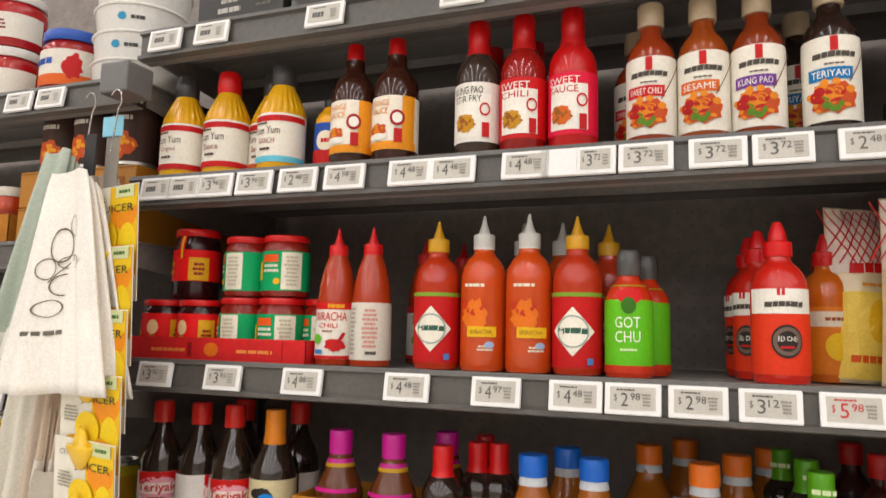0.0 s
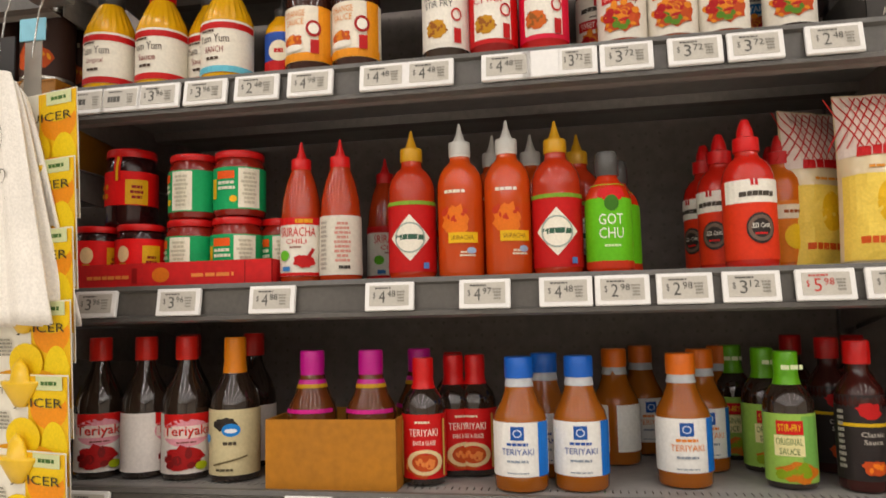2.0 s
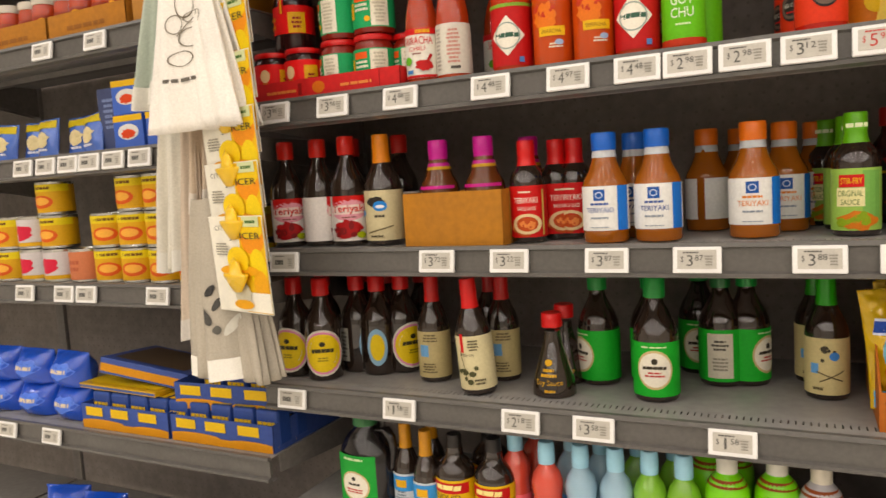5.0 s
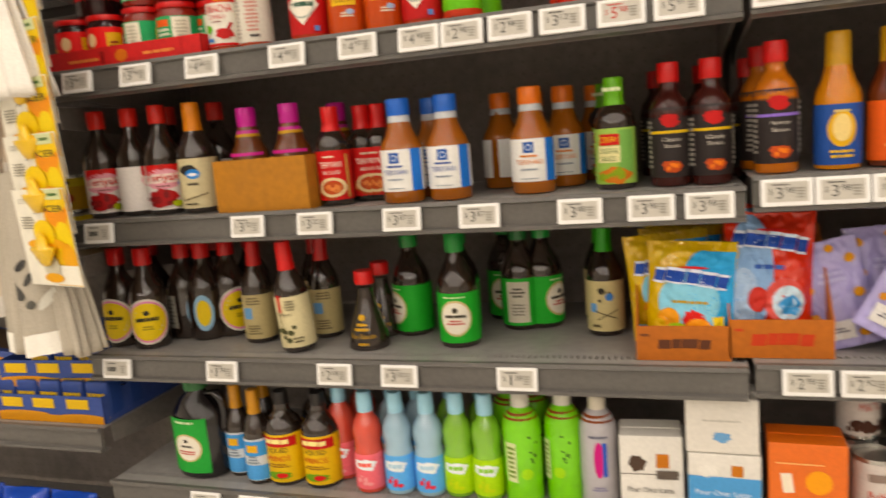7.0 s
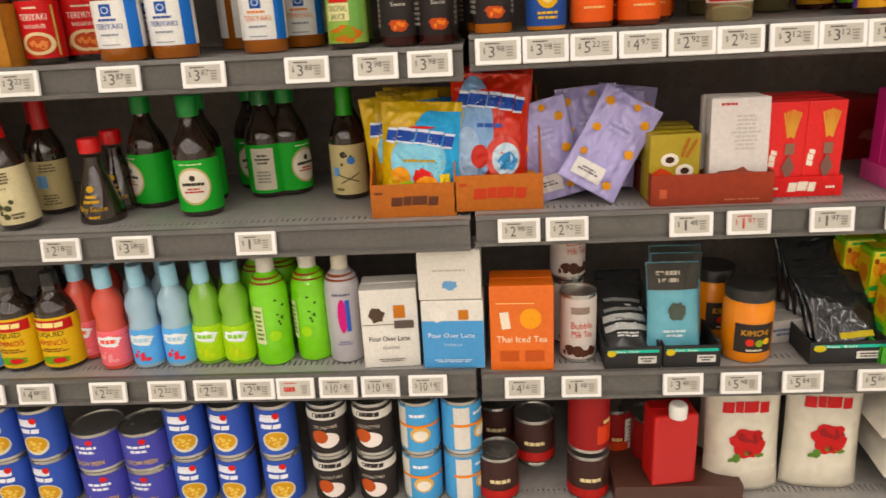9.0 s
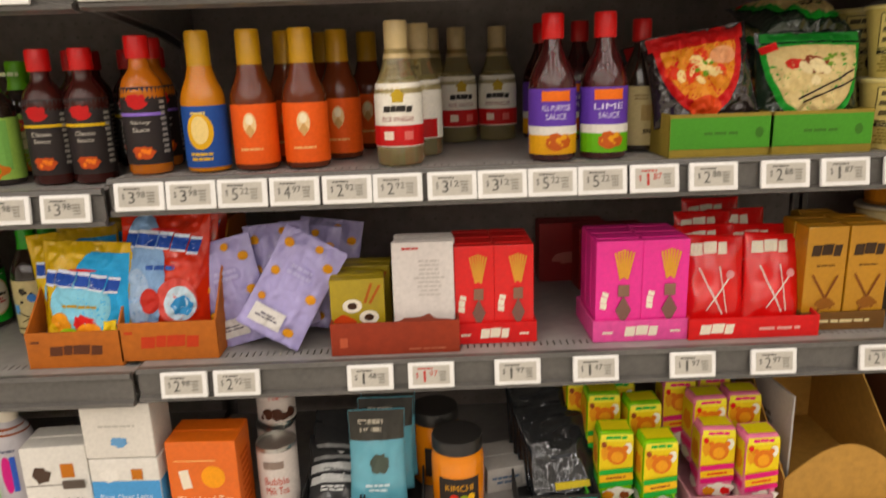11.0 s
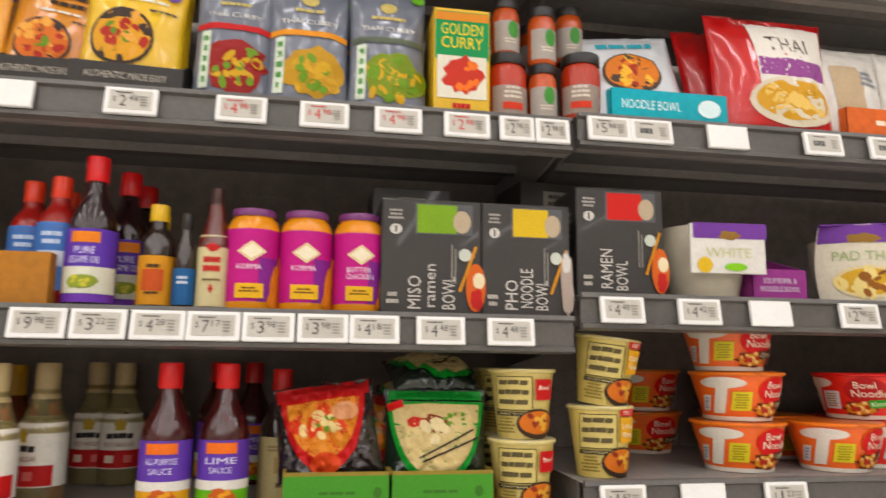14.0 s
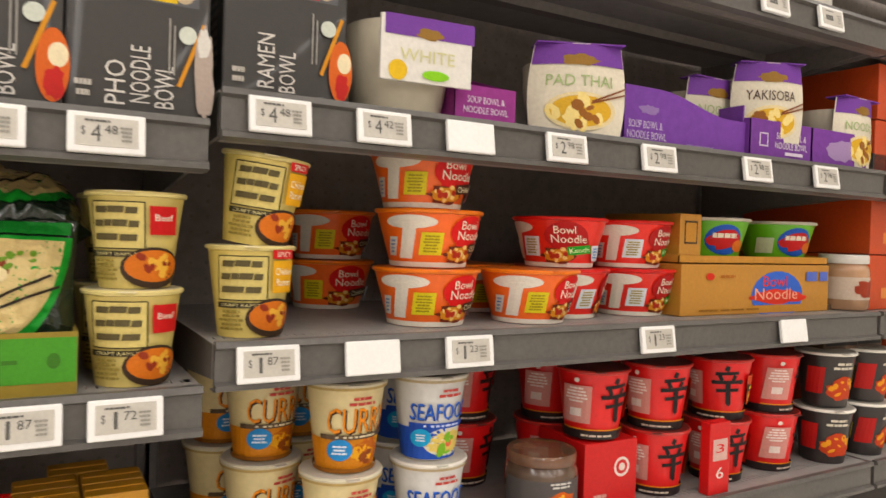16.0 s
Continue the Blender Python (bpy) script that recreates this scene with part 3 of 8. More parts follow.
def price_tag(x, y, z, price="", width=TAG_W, red=False, blank=False, tilt=-9):
    """An electronic shelf label: white frame, grey screen, price and small print."""
    root = thing("price_tag", "white electronic shelf label clipped to the shelf front" if not red else "white electronic shelf label with a red price", "price tag", group="price tags")
    W, H = width - 0.002, TAG_H
    part("case", box(-W / 2, W / 2, -0.007, 0.0, -H / 2, H / 2, 0.0018), M_TAG, root)
    if not blank:
        scr = part("screen", box(-W / 2 + 0.007, W / 2 - 0.007, -0.0078, -0.0068, -H / 2 + 0.0065, H / 2 - 0.005), M_INK, root, "grey electronic paper screen")
        ink = mat("b5463f", 0.5) if red else M_TEXT
        arts = []
        if price:
            a, _, b = price.partition(".")
            wide = sum(0.05 if ch == "1" else 0.13 for ch in a)
            arts += [("word", -0.30, 0.02, 0.055, 0.24, ink, "$"), ("word", -0.14 if len(a) < 2 else -0.1, -0.02, wide, 0.42, ink, a),
                     ("word", 0.05 if len(a) < 2 else 0.16, 0.08, 0.17, 0.22, ink, b or "98")]
        else:
            arts += [("bars", -0.14, -0.02, 0.34, 0.42, ink, 1)]
        arts += [("bars", -0.12, 0.28, 0.4, 0.09, ink, 1), ("bars", 0.25, -0.02, 0.2, 0.42, mat("8f8b82", 0.5), 4)]
        prints(scr, arts, flat_map(-0.0078), W, H, base=0.0002)
    root.matrix_world = pose(x + width / 2, y - 0.004, z + TAG_H / 2, tilt, 0, 0)
    return root



# ---- price tags along the shelf fronts ----
TAGS = [
    (A1, "-1.246: -1.187: -1.124:3.96 -1.047:3.96 -0.965:2.48 -0.882:4.98 -0.772:4.48 -0.705:4.48 -0.596:4.48 -0.541:blank -0.492:3.72 -0.435:3.72 -0.347:3.72 -0.272:3.72 -0.177:2.48"),
    (TOP1, "-1.251: -1.151: -0.929: -0.695: -0.44:"),
    (B1, "-1.223:3.96 -1.087:3.96 -0.941:4.88 -0.768:4.48 -0.635:4.97 -0.527:4.48 -0.454:2.98 -0.376:2.98 -0.295:3.12 -0.208:r5.98 -0.127:5.97"),
    (C1, "-1.230: -0.889:3.72 -0.751:3.22 -0.585:3.87 -0.448:3.87 -0.284:3.88 -0.176:3.98 -0.092:3.98"),
    (D1, "-1.24: -0.988:1.58 -0.746:2.18 -0.618:3.58 -0.404:1.58"),
    (E1, "-1.071:7.22 -0.956:6.22 -0.859:4.88 -0.721:2.22 -0.610:2.22 -0.524:2.22 -0.443:2.18 -0.370:r -0.291:10.16 -0.214:10.16 -0.128:10.16"),
    (E2, "0.045:4.16 0.146:1.48 0.324:3.48 0.424:5.98 0.530:5.84 0.658:5.84 0.769: 0.902: 1.017:5.84"),
    (D2, "0.040:2.98 0.119:2.92 0.320:1.48 0.412:r1.97 0.543:1.97 0.662:1.47 0.810:1.97 0.934:2.97 1.101:2.97"),
    (C2, "0.013:3.98 0.085:3.98 0.157:5.22 0.230:4.97 0.304:2.92 0.375:2.92 0.452:3.12 0.523:3.12 0.594:5.22 0.665:5.22 0.739:r1.87 0.823:2.88 0.926:2.88 1.012:1.87 1.103:1.72"),
    (B2, "0.005:2.22 0.072:2.22 0.145:2.98 0.221:2.98 0.352:blank 0.448:9.98 0.522:3.22 0.596:4.28 0.667:7.17 0.739:3.98 0.812:3.98 0.883:4.18 0.977:4.48 1.080:4.48"),
    (A2, "0.006: 0.121:2.48 0.255:blank 0.381:blank 0.540:2.48 0.687:r4.98 0.803:r4.98 0.910:r4.98 1.013:r2.98 1.098:2.98 1.154:2.98"),
    (A3, "1.238:5.98 1.308: 1.439:blank 1.610: 1.731: 1.852: 2.085: 2.24:"),
    (B3, "1.252:4.48 1.377:4.42 1.497:blank 1.653:2.98 1.830:2.98 2.057:2.98 2.246:2.98"),
    (C3, "1.246:1.87 1.371:blank 1.506:1.23 1.841:1.23 2.170:blank"),
    (W1, "-1.60: -1.517:"),
    (W2, "-1.89: -1.708:"),
    (W3, "-2.01: -1.925: -1.844: -1.77: -1.69: -1.605:"),
    (W4, "-2.06: -1.91: -1.83: -1.593:"),
    (W5, "-2.20: -2.022:"),
    (TOP2, "1.386: 1.49: 1.63: 1.90:"),
]
for z, row in TAGS:
    for item in row.split():
        x, _, price = item.partition(":")
        price_tag(float(x), 0.0, z - 0.0435, "" if price == "blank" else price.strip("r"), red=price.startswith("r"), blank=price == "blank",
                  width=0.056 if x in ("1.098", "1.154", "-0.541", "-0.492") else TAG_W)

EPS = 0.0008

# ---- first bay, upper shelf: dressings and stir-fry sauces ----
YUM = glossy("d9a93c")
for nm, capm, lowband, xs, words in (
        ("white", "3b3937", "b3261e", [(-1.225, 0.068)], "Original"),
        ("red cap", "c32721", "c0352b", [(-1.133, 0.072)], "Sauce"),
        ("ranch", "3b3937", "79bfd0", [(-1.015, 0.068)], "RANCH"),
        ("plain", "3b3937", "c9651f", [(-1.062, 0.11)], "Sauce")):
    b = bottle("sauce_bottle", "squat yellow sauce bottle with fluted shoulder and white label", 0.082, 0.2, YUM, "cone", ("flip", plastic(capm)), (0.1, 0.52, "eae4d6", 300),
               [("rect", 0, 0.475, 1.8, 0.05, "b3261e"), ("rect", 0, 0.125, 1.8, 0.05, lowband), ("word", 0, 0.37, 0.62, 0.065, "4a3a30", "Yum Yum"),
                ("word", 0.02, 0.28, 0.36, 0.05, "7d2a22", words), ("bars", 0, 0.21, 0.4, 0.04, "4a3a30", 1), ("bars", -0.1, 0.43, 0.3, 0.03, "4a3a30", 1)], group="yellow sauce bottles", rib=22)
    stand(b, [(x, y, A1 + EPS) for x, y in xs])
b = bottle("mayonnaise_bottle", "small yellow squeeze bottle with blue and red label", 0.056, 0.155, glossy("dba53a"), "sauce", ("nozzle", plastic("2e2c2b")), (0.05, 0.58, "3453a0", 300),
           [("rect", 0, 0.2, 1.2, 0.16, "b62f2a"), ("oval", 0, 0.38, 0.6, 0.22, "e8dfc8"), ("bars", 0, 0.38, 0.4, 0.08, "b62f2a", 1)])
stand(b, [(-0.930, 0.09, A1 + EPS, 10)])
for x, words in ((-0.875, "ORANGE"), (-0.798, "ORANGE")):
    b = bottle("sauce_bottle", "dark sauce bottle with red cap and yellow label", 0.075, 0.218, glossy("3a2018"), "sauce", ("tall", plastic("b5201c")), (0.12, 0.52, "eee6d6", 330),
               [("rect", 0, 0.15, 1.5, 0.06, "e39a22"), ("rect", 0.55, 0.32, 0.3, 0.4, "e39a22"), ("word", -0.12, 0.465, 0.5, 0.045, "d8901f", words), ("word", -0.1, 0.405, 0.42, 0.045, "d8901f", "SAUCE"),
                ("blob", -0.14, 0.26, 0.48, 0.11, "b6581c"), ("food", -0.14, 0.265, 0.42, 0.08, "d98a2e", 9), ("oval", -0.14, 0.215, 0.5, 0.05, "f1ece0"), ("oval", 0.3, 0.35, 0.3, 0.12, "9a1b18"), ("oval", 0.3, 0.35, 0.2, 0.08, "f2ede2"), ("rect", 0.32, 0.22, 0.16, 0.1, "b3261e")],
               group="red-capped sauce bottles", bands=())
    stand(b, [(x, 0.068, A1 + EPS)])
for x, body, lab, w1, w2, foodc in ((-0.656, "3b2f28", "e9e4da", "KUNG PAO", "STIR FRY", "b98a2c"), (-0.584, "8d2a20", "c3232a", "SWEET", "CHILI", "b98a2c"), (-0.509, "b62b18", "d5324c", "SWEET", "SAUCE", "c46a1e")):
    b = bottle("sauce_bottle", "tall glass sauce bottle with red screw cap and printed label", 0.072, 0.225, glossy(body), "sauce", ("shrink", plastic("b5201c")), (0.12, 0.53, lab, 330),
               [("rect", 0.05, 0.3, 0.8, 0.3, "eee9de"), ("word", -0.05, 0.475, 0.66, 0.05, "2b2926" if lab == "e9e4da" else "f0ebe0", w1), ("word", -0.05, 0.415, 0.6, 0.045, "2b2926" if lab == "e9e4da" else "b3261e", w2),
                ("blob", -0.1, 0.25, 0.48, 0.13, foodc), ("food", -0.1, 0.25, 0.46, 0.11, "8f5a1c", 10), ("rect", 0.34, 0.2, 0.15, 0.1, "b3261e"), ("ring", 0.32, 0.34, 0.22, 0.09, "b3261e")], group="red-capped sauce bottles")
    stand(b, [(x, 0.066, A1 + EPS)] + ([(x - 0.01, 0.17, A1 + EPS)] if x < -0.55 else []))
for x, body, band, w in ((-0.397, "8a3d14", "b92a24", "SWEET CHILI"), (-0.327, "8f4a18", "c8691f", "SESAME"), (-0.258, "7d3a16", "6d3f86", "KUNG PAO"), (-0.171, "2a1d18", "2f6fa3", "TERIYAKI")):
    b = bottle("sauce_bottle", "sauce bottle with beige cap and cream label showing a cooked dish", 0.069, 0.214, glossy(body), "sauce", ("wide", plastic("b7a58c")), (0.08, 0.60, "ebe5d8", 330),
               [("rect", 0, 0.55, 0.13, 0.09, "b3231f"), ("logo", 0, 0.478, 0.74, 0.04, "4a443c", 10), ("bars", 0, 0.425, 0.4, 0.02, "6a625a", 1), ("rect", -0.08, 0.365, 0.75, 0.075, band), ("word", -0.08, 0.365, 0.62, 0.042, "f1ece2", w),
                ("blob", -0.04, 0.215, 0.82, 0.2, "b8541a"), ("food", -0.04, 0.22, 0.9, 0.2, "d58a2a", 16), ("food", 0, 0.2, 0.7, 0.15, "5c7d2a", 6), ("food", 0.05, 0.22, 0.8, 0.16, "a52a18", 6), ("rect", 0.42, 0.43, 0.02, 0.28, "6b4a30", None, -28)], group="beige-capped sauce bottles")
    stand(b, [(x, 0.064, A1 + EPS, 0)] + ([(x - 0.03, 0.16, A1 + EPS)] if x in (-0.397, -0.171) else []))

# ---- first bay, second shelf: pickles, jars, chilli sauces ----
SALSA = tray("display_tray", "red card tray holding small jars", 0.148, 0.16, 0.038, 0.038, "c22a1a", [("bars", 0.1, 0.45, 0.5, 0.25, "d98a5a", 1), ("rect", 0.4, 0.5, 0.06, 0.6, "8d1c14")])
stand(SALSA, [(-1.199, 0.016, B1 + EPS, 0)])
SALSA = tray("display_tray", "red card tray holding green-labelled jars", 0.208, 0.16, 0.038, 0.038, "c22a1a", [("oval", -0.36, 0.5, 0.14, 0.6, "c9722a"), ("bars", 0.05, 0.45, 0.4, 0.25, "d98a5a", 1), ("rect", 0.3, 0.5, 0.005, 0.95, "7a140f")])
stand(SALSA, [(-1.021, 0.016, B1 + EPS, 0)])
b = bottle("chilli_jar", "small glass jar of dark chilli oil with red lid and label", 0.078, 0.098, glossy("2c0f0a"), "tall_jar", ("lowlid", plastic("c4201a")), (0.1, 0.76, "dd3220", 330),
           [("rect", 0.55, 0.45, 0.35, 0.4, "e0b022"), ("oval", 0, 0.52, 0.26, 0.26, "e9c9a0"), ("rect", 0, 0.34, 0.14, 0.08, "b8902c"), ("bars", 0.55, 0.35, 0.25, 0.3, "8d1c14", 4), ("oval", -0.35, 0.42, 0.1, 0.12, "e0a030"), ("oval", -0.35, 0.26, 0.1, 0.12, "e0a030")], cat="jar", group="chilli oil jars")
jars = [(-1.237, 0.062, B1 + 0.004, 12), (-1.159, 0.062, B1 + 0.004, -8), (-1.237, 0.142, B1 + 0.004, 40)]
stand(b, jars)
b = bottle("chilli_jar", "glass jar of dark chilli oil with yellow label, stacked", 0.082, 0.125, glossy("2c0f0a"), "tall_jar", ("lowlid", plastic("c4201a")), (0.26, 0.7, "dd3220", 340),
           [("rect", 0.35, 0.43, 0.42, 0.32, "e0b022"), ("rect", -0.02, 0.75, 0.14, 0.35, "c4201a"), ("rect", -0.02, 0.75, 0.05, 0.35, "e0b022"), ("bars", 0.35, 0.43, 0.3, 0.2, "8d1c14", 3), ("oval", -0.4, 0.5, 0.09, 0.07, "e0a030"), ("oval", -0.25, 0.5, 0.09, 0.07, "e0a030"), ("oval", -0.4, 0.38, 0.09, 0.07, "e0a030"), ("oval", -0.25, 0.38, 0.09, 0.07, "e0a030")], cat="jar", group="chilli oil jars")
stand(b, [(-1.193, 0.085, B1 + 0.1035, 4)])
b = bottle("curry_paste_jar", "stout jar with red lid and green and cream label", 0.080, 0.102, glossy("7d2a18"), "tall_jar", ("lowlid", plastic("b8211b")), (0.10, 0.74, "2f9a63", 340),
           [("rect", 0.34, 0.42, 0.42, 0.6, "e6e0cf"), ("rect", -0.4, 0.42, 0.14, 0.3, "d8b02a"), ("rect", -0.12, 0.62, 0.36, 0.12, "d9641f"), ("bars", -0.1, 0.46, 0.36, 0.16, "d9dcc8", 2), ("oval", 0.04, 0.25, 0.14, 0.1, "e0b022"), ("bars", 0.34, 0.42, 0.32, 0.5, "c4bda9", 8)], cat="jar", group="green-labelled jars")
stand(b, [(-1.073, 0.066, B1 + 0.004, -38), (-0.996, 0.066, B1 + 0.004, 4), (-0.933, 0.105, B1 + 0.004, -20), (-1.071, 0.070, B1 + 0.1075, -40), (-0.993, 0.068, B1 + 0.1075, 8), (-1.054, 0.15, B1 + 0.004, 30)], 15)
b = bottle("sriracha_bottle", "slender red chilli sauce bottle with red nozzle cap", 0.064, 0.218, glossy("a04214"), "slim", ("nozzle", plastic("c32721")), (0.05, 0.45, "e7e2d6", 340),
           [("rect", 0, 0.425, 2.6, 0.05, "c0261f"), ("rect", 0.2, 0.425, 0.4, 0.028, "d8a02a"), ("rect", 0, 0.062, 2.6, 0.022, "c0261f"), ("word", 0.04, 0.35, 0.86, 0.062, "c0261f", "SRIRACHA"), ("word", 0.02, 0.285, 0.46, 0.035, "c0261f", "CHILI"), ("bars", 0.02, 0.245, 0.3, 0.02, "8a5a50", 1), ("oval", -0.26, 0.19, 0.26, 0.07, "6fae4a"), ("blob", 0.2, 0.15, 0.5, 0.09, "b3231f"), ("rect", 0.34, 0.2, 0.08, 0.08, "a31d1a", None, -30), ("rect", -0.2, 0.1, 0.2, 0.03, "4a7ab0")], group="red-nozzled chilli sauces")
stand(b, [(-0.884, 0.052, B1 + EPS, 4), (-0.792, 0.2, B1 + EPS, 25), (-0.748, 0.27, B1 + EPS, -20)])
b = bottle("sriracha_bottle", "slender red chilli sauce bottle showing its ingredient label", 0.064, 0.218, glossy("a04214"), "slim", ("nozzle", plastic("c32721")), (0.05, 0.45, "d5cfc2", 340),
           [("bars", -0.28, 0.25, 0.26, 0.34, "a39c92", 11), ("bars", 0.2, 0.27, 0.42, 0.28, "c08a80", 9), ("bars", 0.25, 0.1, 0.3, 0.04, "3a3632", 1)], group="red-nozzled chilli sauces")
stand(b, [(-0.822, 0.052, B1 + EPS, 0)])
b = bottle("hot_sauce_bottle", "orange chilli sauce bottle with yellow nozzle and white diamond label", 0.070, 0.224, glossy("a84014"), "squeeze", ("nozzle", plastic("c79a35")), (0.05, 0.5, "b3202c", 350),
           [("rect", 0, 0.495, 1.4, 0.025, "7fa04a"), ("diamond", 0, 0.27, 0.86, 0.30, "ece6d8"), ("diamond", 0, 0.27, 0.76, 0.26, "d9d3c4"), ("diamond", 0, 0.27, 0.74, 0.255, "ece6d8"), ("logo", 0, 0.27, 0.6, 0.04, "3b5a4a", 7), ("loop", 0, 0.27, 0.62, 0.2, "9aa49a"), ("rect", 0.33, 0.09, 0.12, 0.04, "5a7ab0")], group="yellow-nozzled chilli sauces")
stand(b, [(-0.712, 0.055, B1 + EPS, 6), (-0.500, 0.055, B1 + EPS, 0), (-0.469, 0.145, B1 + EPS, 20)])
b = bottle("hot_sauce_bottle", "clear orange chilli sauce bottle with white nozzle and yellow name strip", 0.068, 0.230, glossy("bb5412"), "squeeze", ("nozzle", plastic("c6c4be")), None,
           [("bars", -0.05, 0.54, 0.6, 0.035, "e8dfc8", 1), ("blob", -0.05, 0.36, 0.6, 0.2, "d87a22"), ("food", -0.05, 0.36, 0.6, 0.17, "b8441a", 7), ("rect", 0.12, 0.25, 0.62, 0.065, "e0b81f"), ("word", 0.1, 0.25, 0.46, 0.028, "7a4a14", "SRIRACHA"), ("bars", 0.2, 0.15, 0.36, 0.04, "e6d9c0", 2), ("oval", 0.28, 0.17, 0.2, 0.04, "9fb0c8")], group="white-nozzled chilli sauces", bands=((0.775, 0.79, "d8d4c8"),))
stand(b, [(-0.639, 0.055, B1 + EPS, 0), (-0.570, 0.055, B1 + EPS, 8), (-0.600, 0.14, B1 + EPS, 10), (-0.541, 0.15, B1 + EPS, -10)])
b = bottle("chilli_paste_bottle", "chilli paste bottle with dark flip cap and bright green label", 0.064, 0.172, glossy("b8441a"), "sauce", ("flip", mat("4b4a48", 0.25, coat=0.3)), (0.1, 0.72, "6fb52a", 340),
           [("blob", 0, 0.64, 0.6, 0.14, "c32721"), ("oval", 0, 0.56, 0.3, 0.13, "3f6b22"), ("word", -0.02, 0.43, 0.5, 0.085, "eef0dc", "GOT"), ("word", -0.02, 0.32, 0.5, 0.085, "eef0dc", "CHU"), ("bars", 0, 0.22, 0.4, 0.03, "d8e6b8", 1)], bands=((0.04, 0.1, "b8441a"),))
stand(b, [(-0.429, 0.05, B1 + EPS, 6), (-0.412, 0.122, B1 + EPS, -10)])
b = bottle("chilli_sauce_bottle", "wide orange chilli sauce bottle with red nozzle and black seal", 0.068, 0.206, glossy("b8390f"), "squeeze", ("fatnozzle", plastic("c9201a")), (0.06, 0.58, "cf4a1c", 330),
           [("rect", 0, 0.5, 1.2, 0.15, "ece7dc"), ("rect", 0, 0.56, 0.13, 0.05, "b3231f"), ("logo", 0.05, 0.478, 0.66, 0.038, "4a443c", 10), ("oval", 0.08, 0.26, 0.52, 0.2, "2c2522"), ("word", 0.08, 0.275, 0.4, 0.03, "ece7dc", "RED CHILI"), ("bars", 0.08, 0.225, 0.3, 0.022, "c32721", 1), ("ring", 0.08, 0.26, 0.46, 0.17, "6b5a50")], group="red-nozzled squeeze bottles")
stand(b, [(-0.242, 0.052, B1 + EPS, 0), (-0.262, 0.13, B1 + EPS, -40), (-0.272, 0.2, B1 + EPS, -60), (-0.255, 0.28, B1 + EPS, 20)])
b = bottle("chilli_sauce_bottle", "translucent orange chilli sauce bottle with red nozzle and yellow label", 0.064, 0.2, glossy("b8651c"), "squeeze", ("fatnozzle", plastic("b5281c")), (0.06, 0.5, "c97a2a", 330),
           [("rect", 0, 0.42, 1.2, 0.1, "d8cdb8"), ("oval", 0.05, 0.24, 0.5, 0.18, "d8b52a"), ("bars", 0.05, 0.42, 0.5, 0.04, "8a4a28", 1)], group="red-nozzled squeeze bottles")
stand(b, [(-0.178, 0.135, B1 + EPS, 10), (-0.172, 0.21, B1 + EPS, -20)])
KEWP = [("rect", 0, 0.80, 0.98, 0.38, "ddcfc4"), ("logo", 0.02, 0.63, 0.66, 0.07, "b3231f", 6), ("bars", 0.02, 0.54, 0.5, 0.03, "c98a4a", 1), ("rect", 0, 0.26, 0.94, 0.48, "e3c873"), ("oval", 0.02, 0.34, 0.3, 0.24, "d8b04a"), ("bars", 0.0, 0.13, 0.66, 0.07, "c9601f", 1)]
KEWP += [("rect", -0.42 + 0.1 * k, 0.82, 0.016, 0.36, "b5352c", None, 28) for k in range(9)] + [("rect", -0.42 + 0.1 * k, 0.82, 0.016, 0.36, "b5352c", None, -28) for k in range(9)]
b = pouch("mayonnaise_bag", "clear bag of pale mayonnaise with a red net print", 0.105, 0.235, 0.06, "d9c9a8", KEWP, 3, cat="bag", group="net-printed bags")
stand(b, [(-0.135, 0.13, B1 + EPS, 20, 3, -4), (-0.080, 0.05, B1 + EPS, -4, 2, -5), (0.008, 0.055, B1 + EPS, 6, 0, -5), (-0.034, 0.13, B1 + EPS, 0, 0, -6)])

# ---- first bay, third shelf: teriyaki and marinades ----
SOYB = mat("2a201a", 0.06, grain=0.05, coat=0.8)
b = bottle("teriyaki_bottle", "dark soy-based sauce bottle with red cap and white pictorial label", 0.074, 0.218, SOYB, "soy", ("screw", plastic("c23a1e")), (0.05, 0.46, "e9e2dc", 330),
           [("rect", 0, 0.42, 1.0, 0.08, "c8382c"), ("oval", 0, 0.33, 1.04, 0.19, "e0a2ac"), ("rect", 0, 0.335, 0.96, 0.085, "ead8d0"), ("word", 0.0, 0.332, 0.92, 0.085, "4a1c14", "Teriyaki"), ("word", -0.01, 0.336, 0.92, 0.085, "d8452a", "Teriyaki"), ("bars", 0, 0.265, 0.6, 0.018, "7a4a40", 1), ("blob", -0.05, 0.16, 0.8, 0.17, "a3272d"), ("food", -0.05, 0.16, 0.8, 0.14, "7a1a1e", 9), ("oval", 0.3, 0.1, 0.26, 0.06, "a9b52a"), ("oval", 0, 0.435, 0.15, 0.05, "b5352a")], group="red-capped teriyaki bottles")
stand(b, [(-1.239, 0.078, C1 + EPS, 36), (-1.162, 0.085, C1 + EPS, 112), (-1.088, 0.08, C1 + EPS, 30), (-1.134, 0.17, C1 + EPS, 30), (-1.022, 0.18, C1 + EPS, 200)])
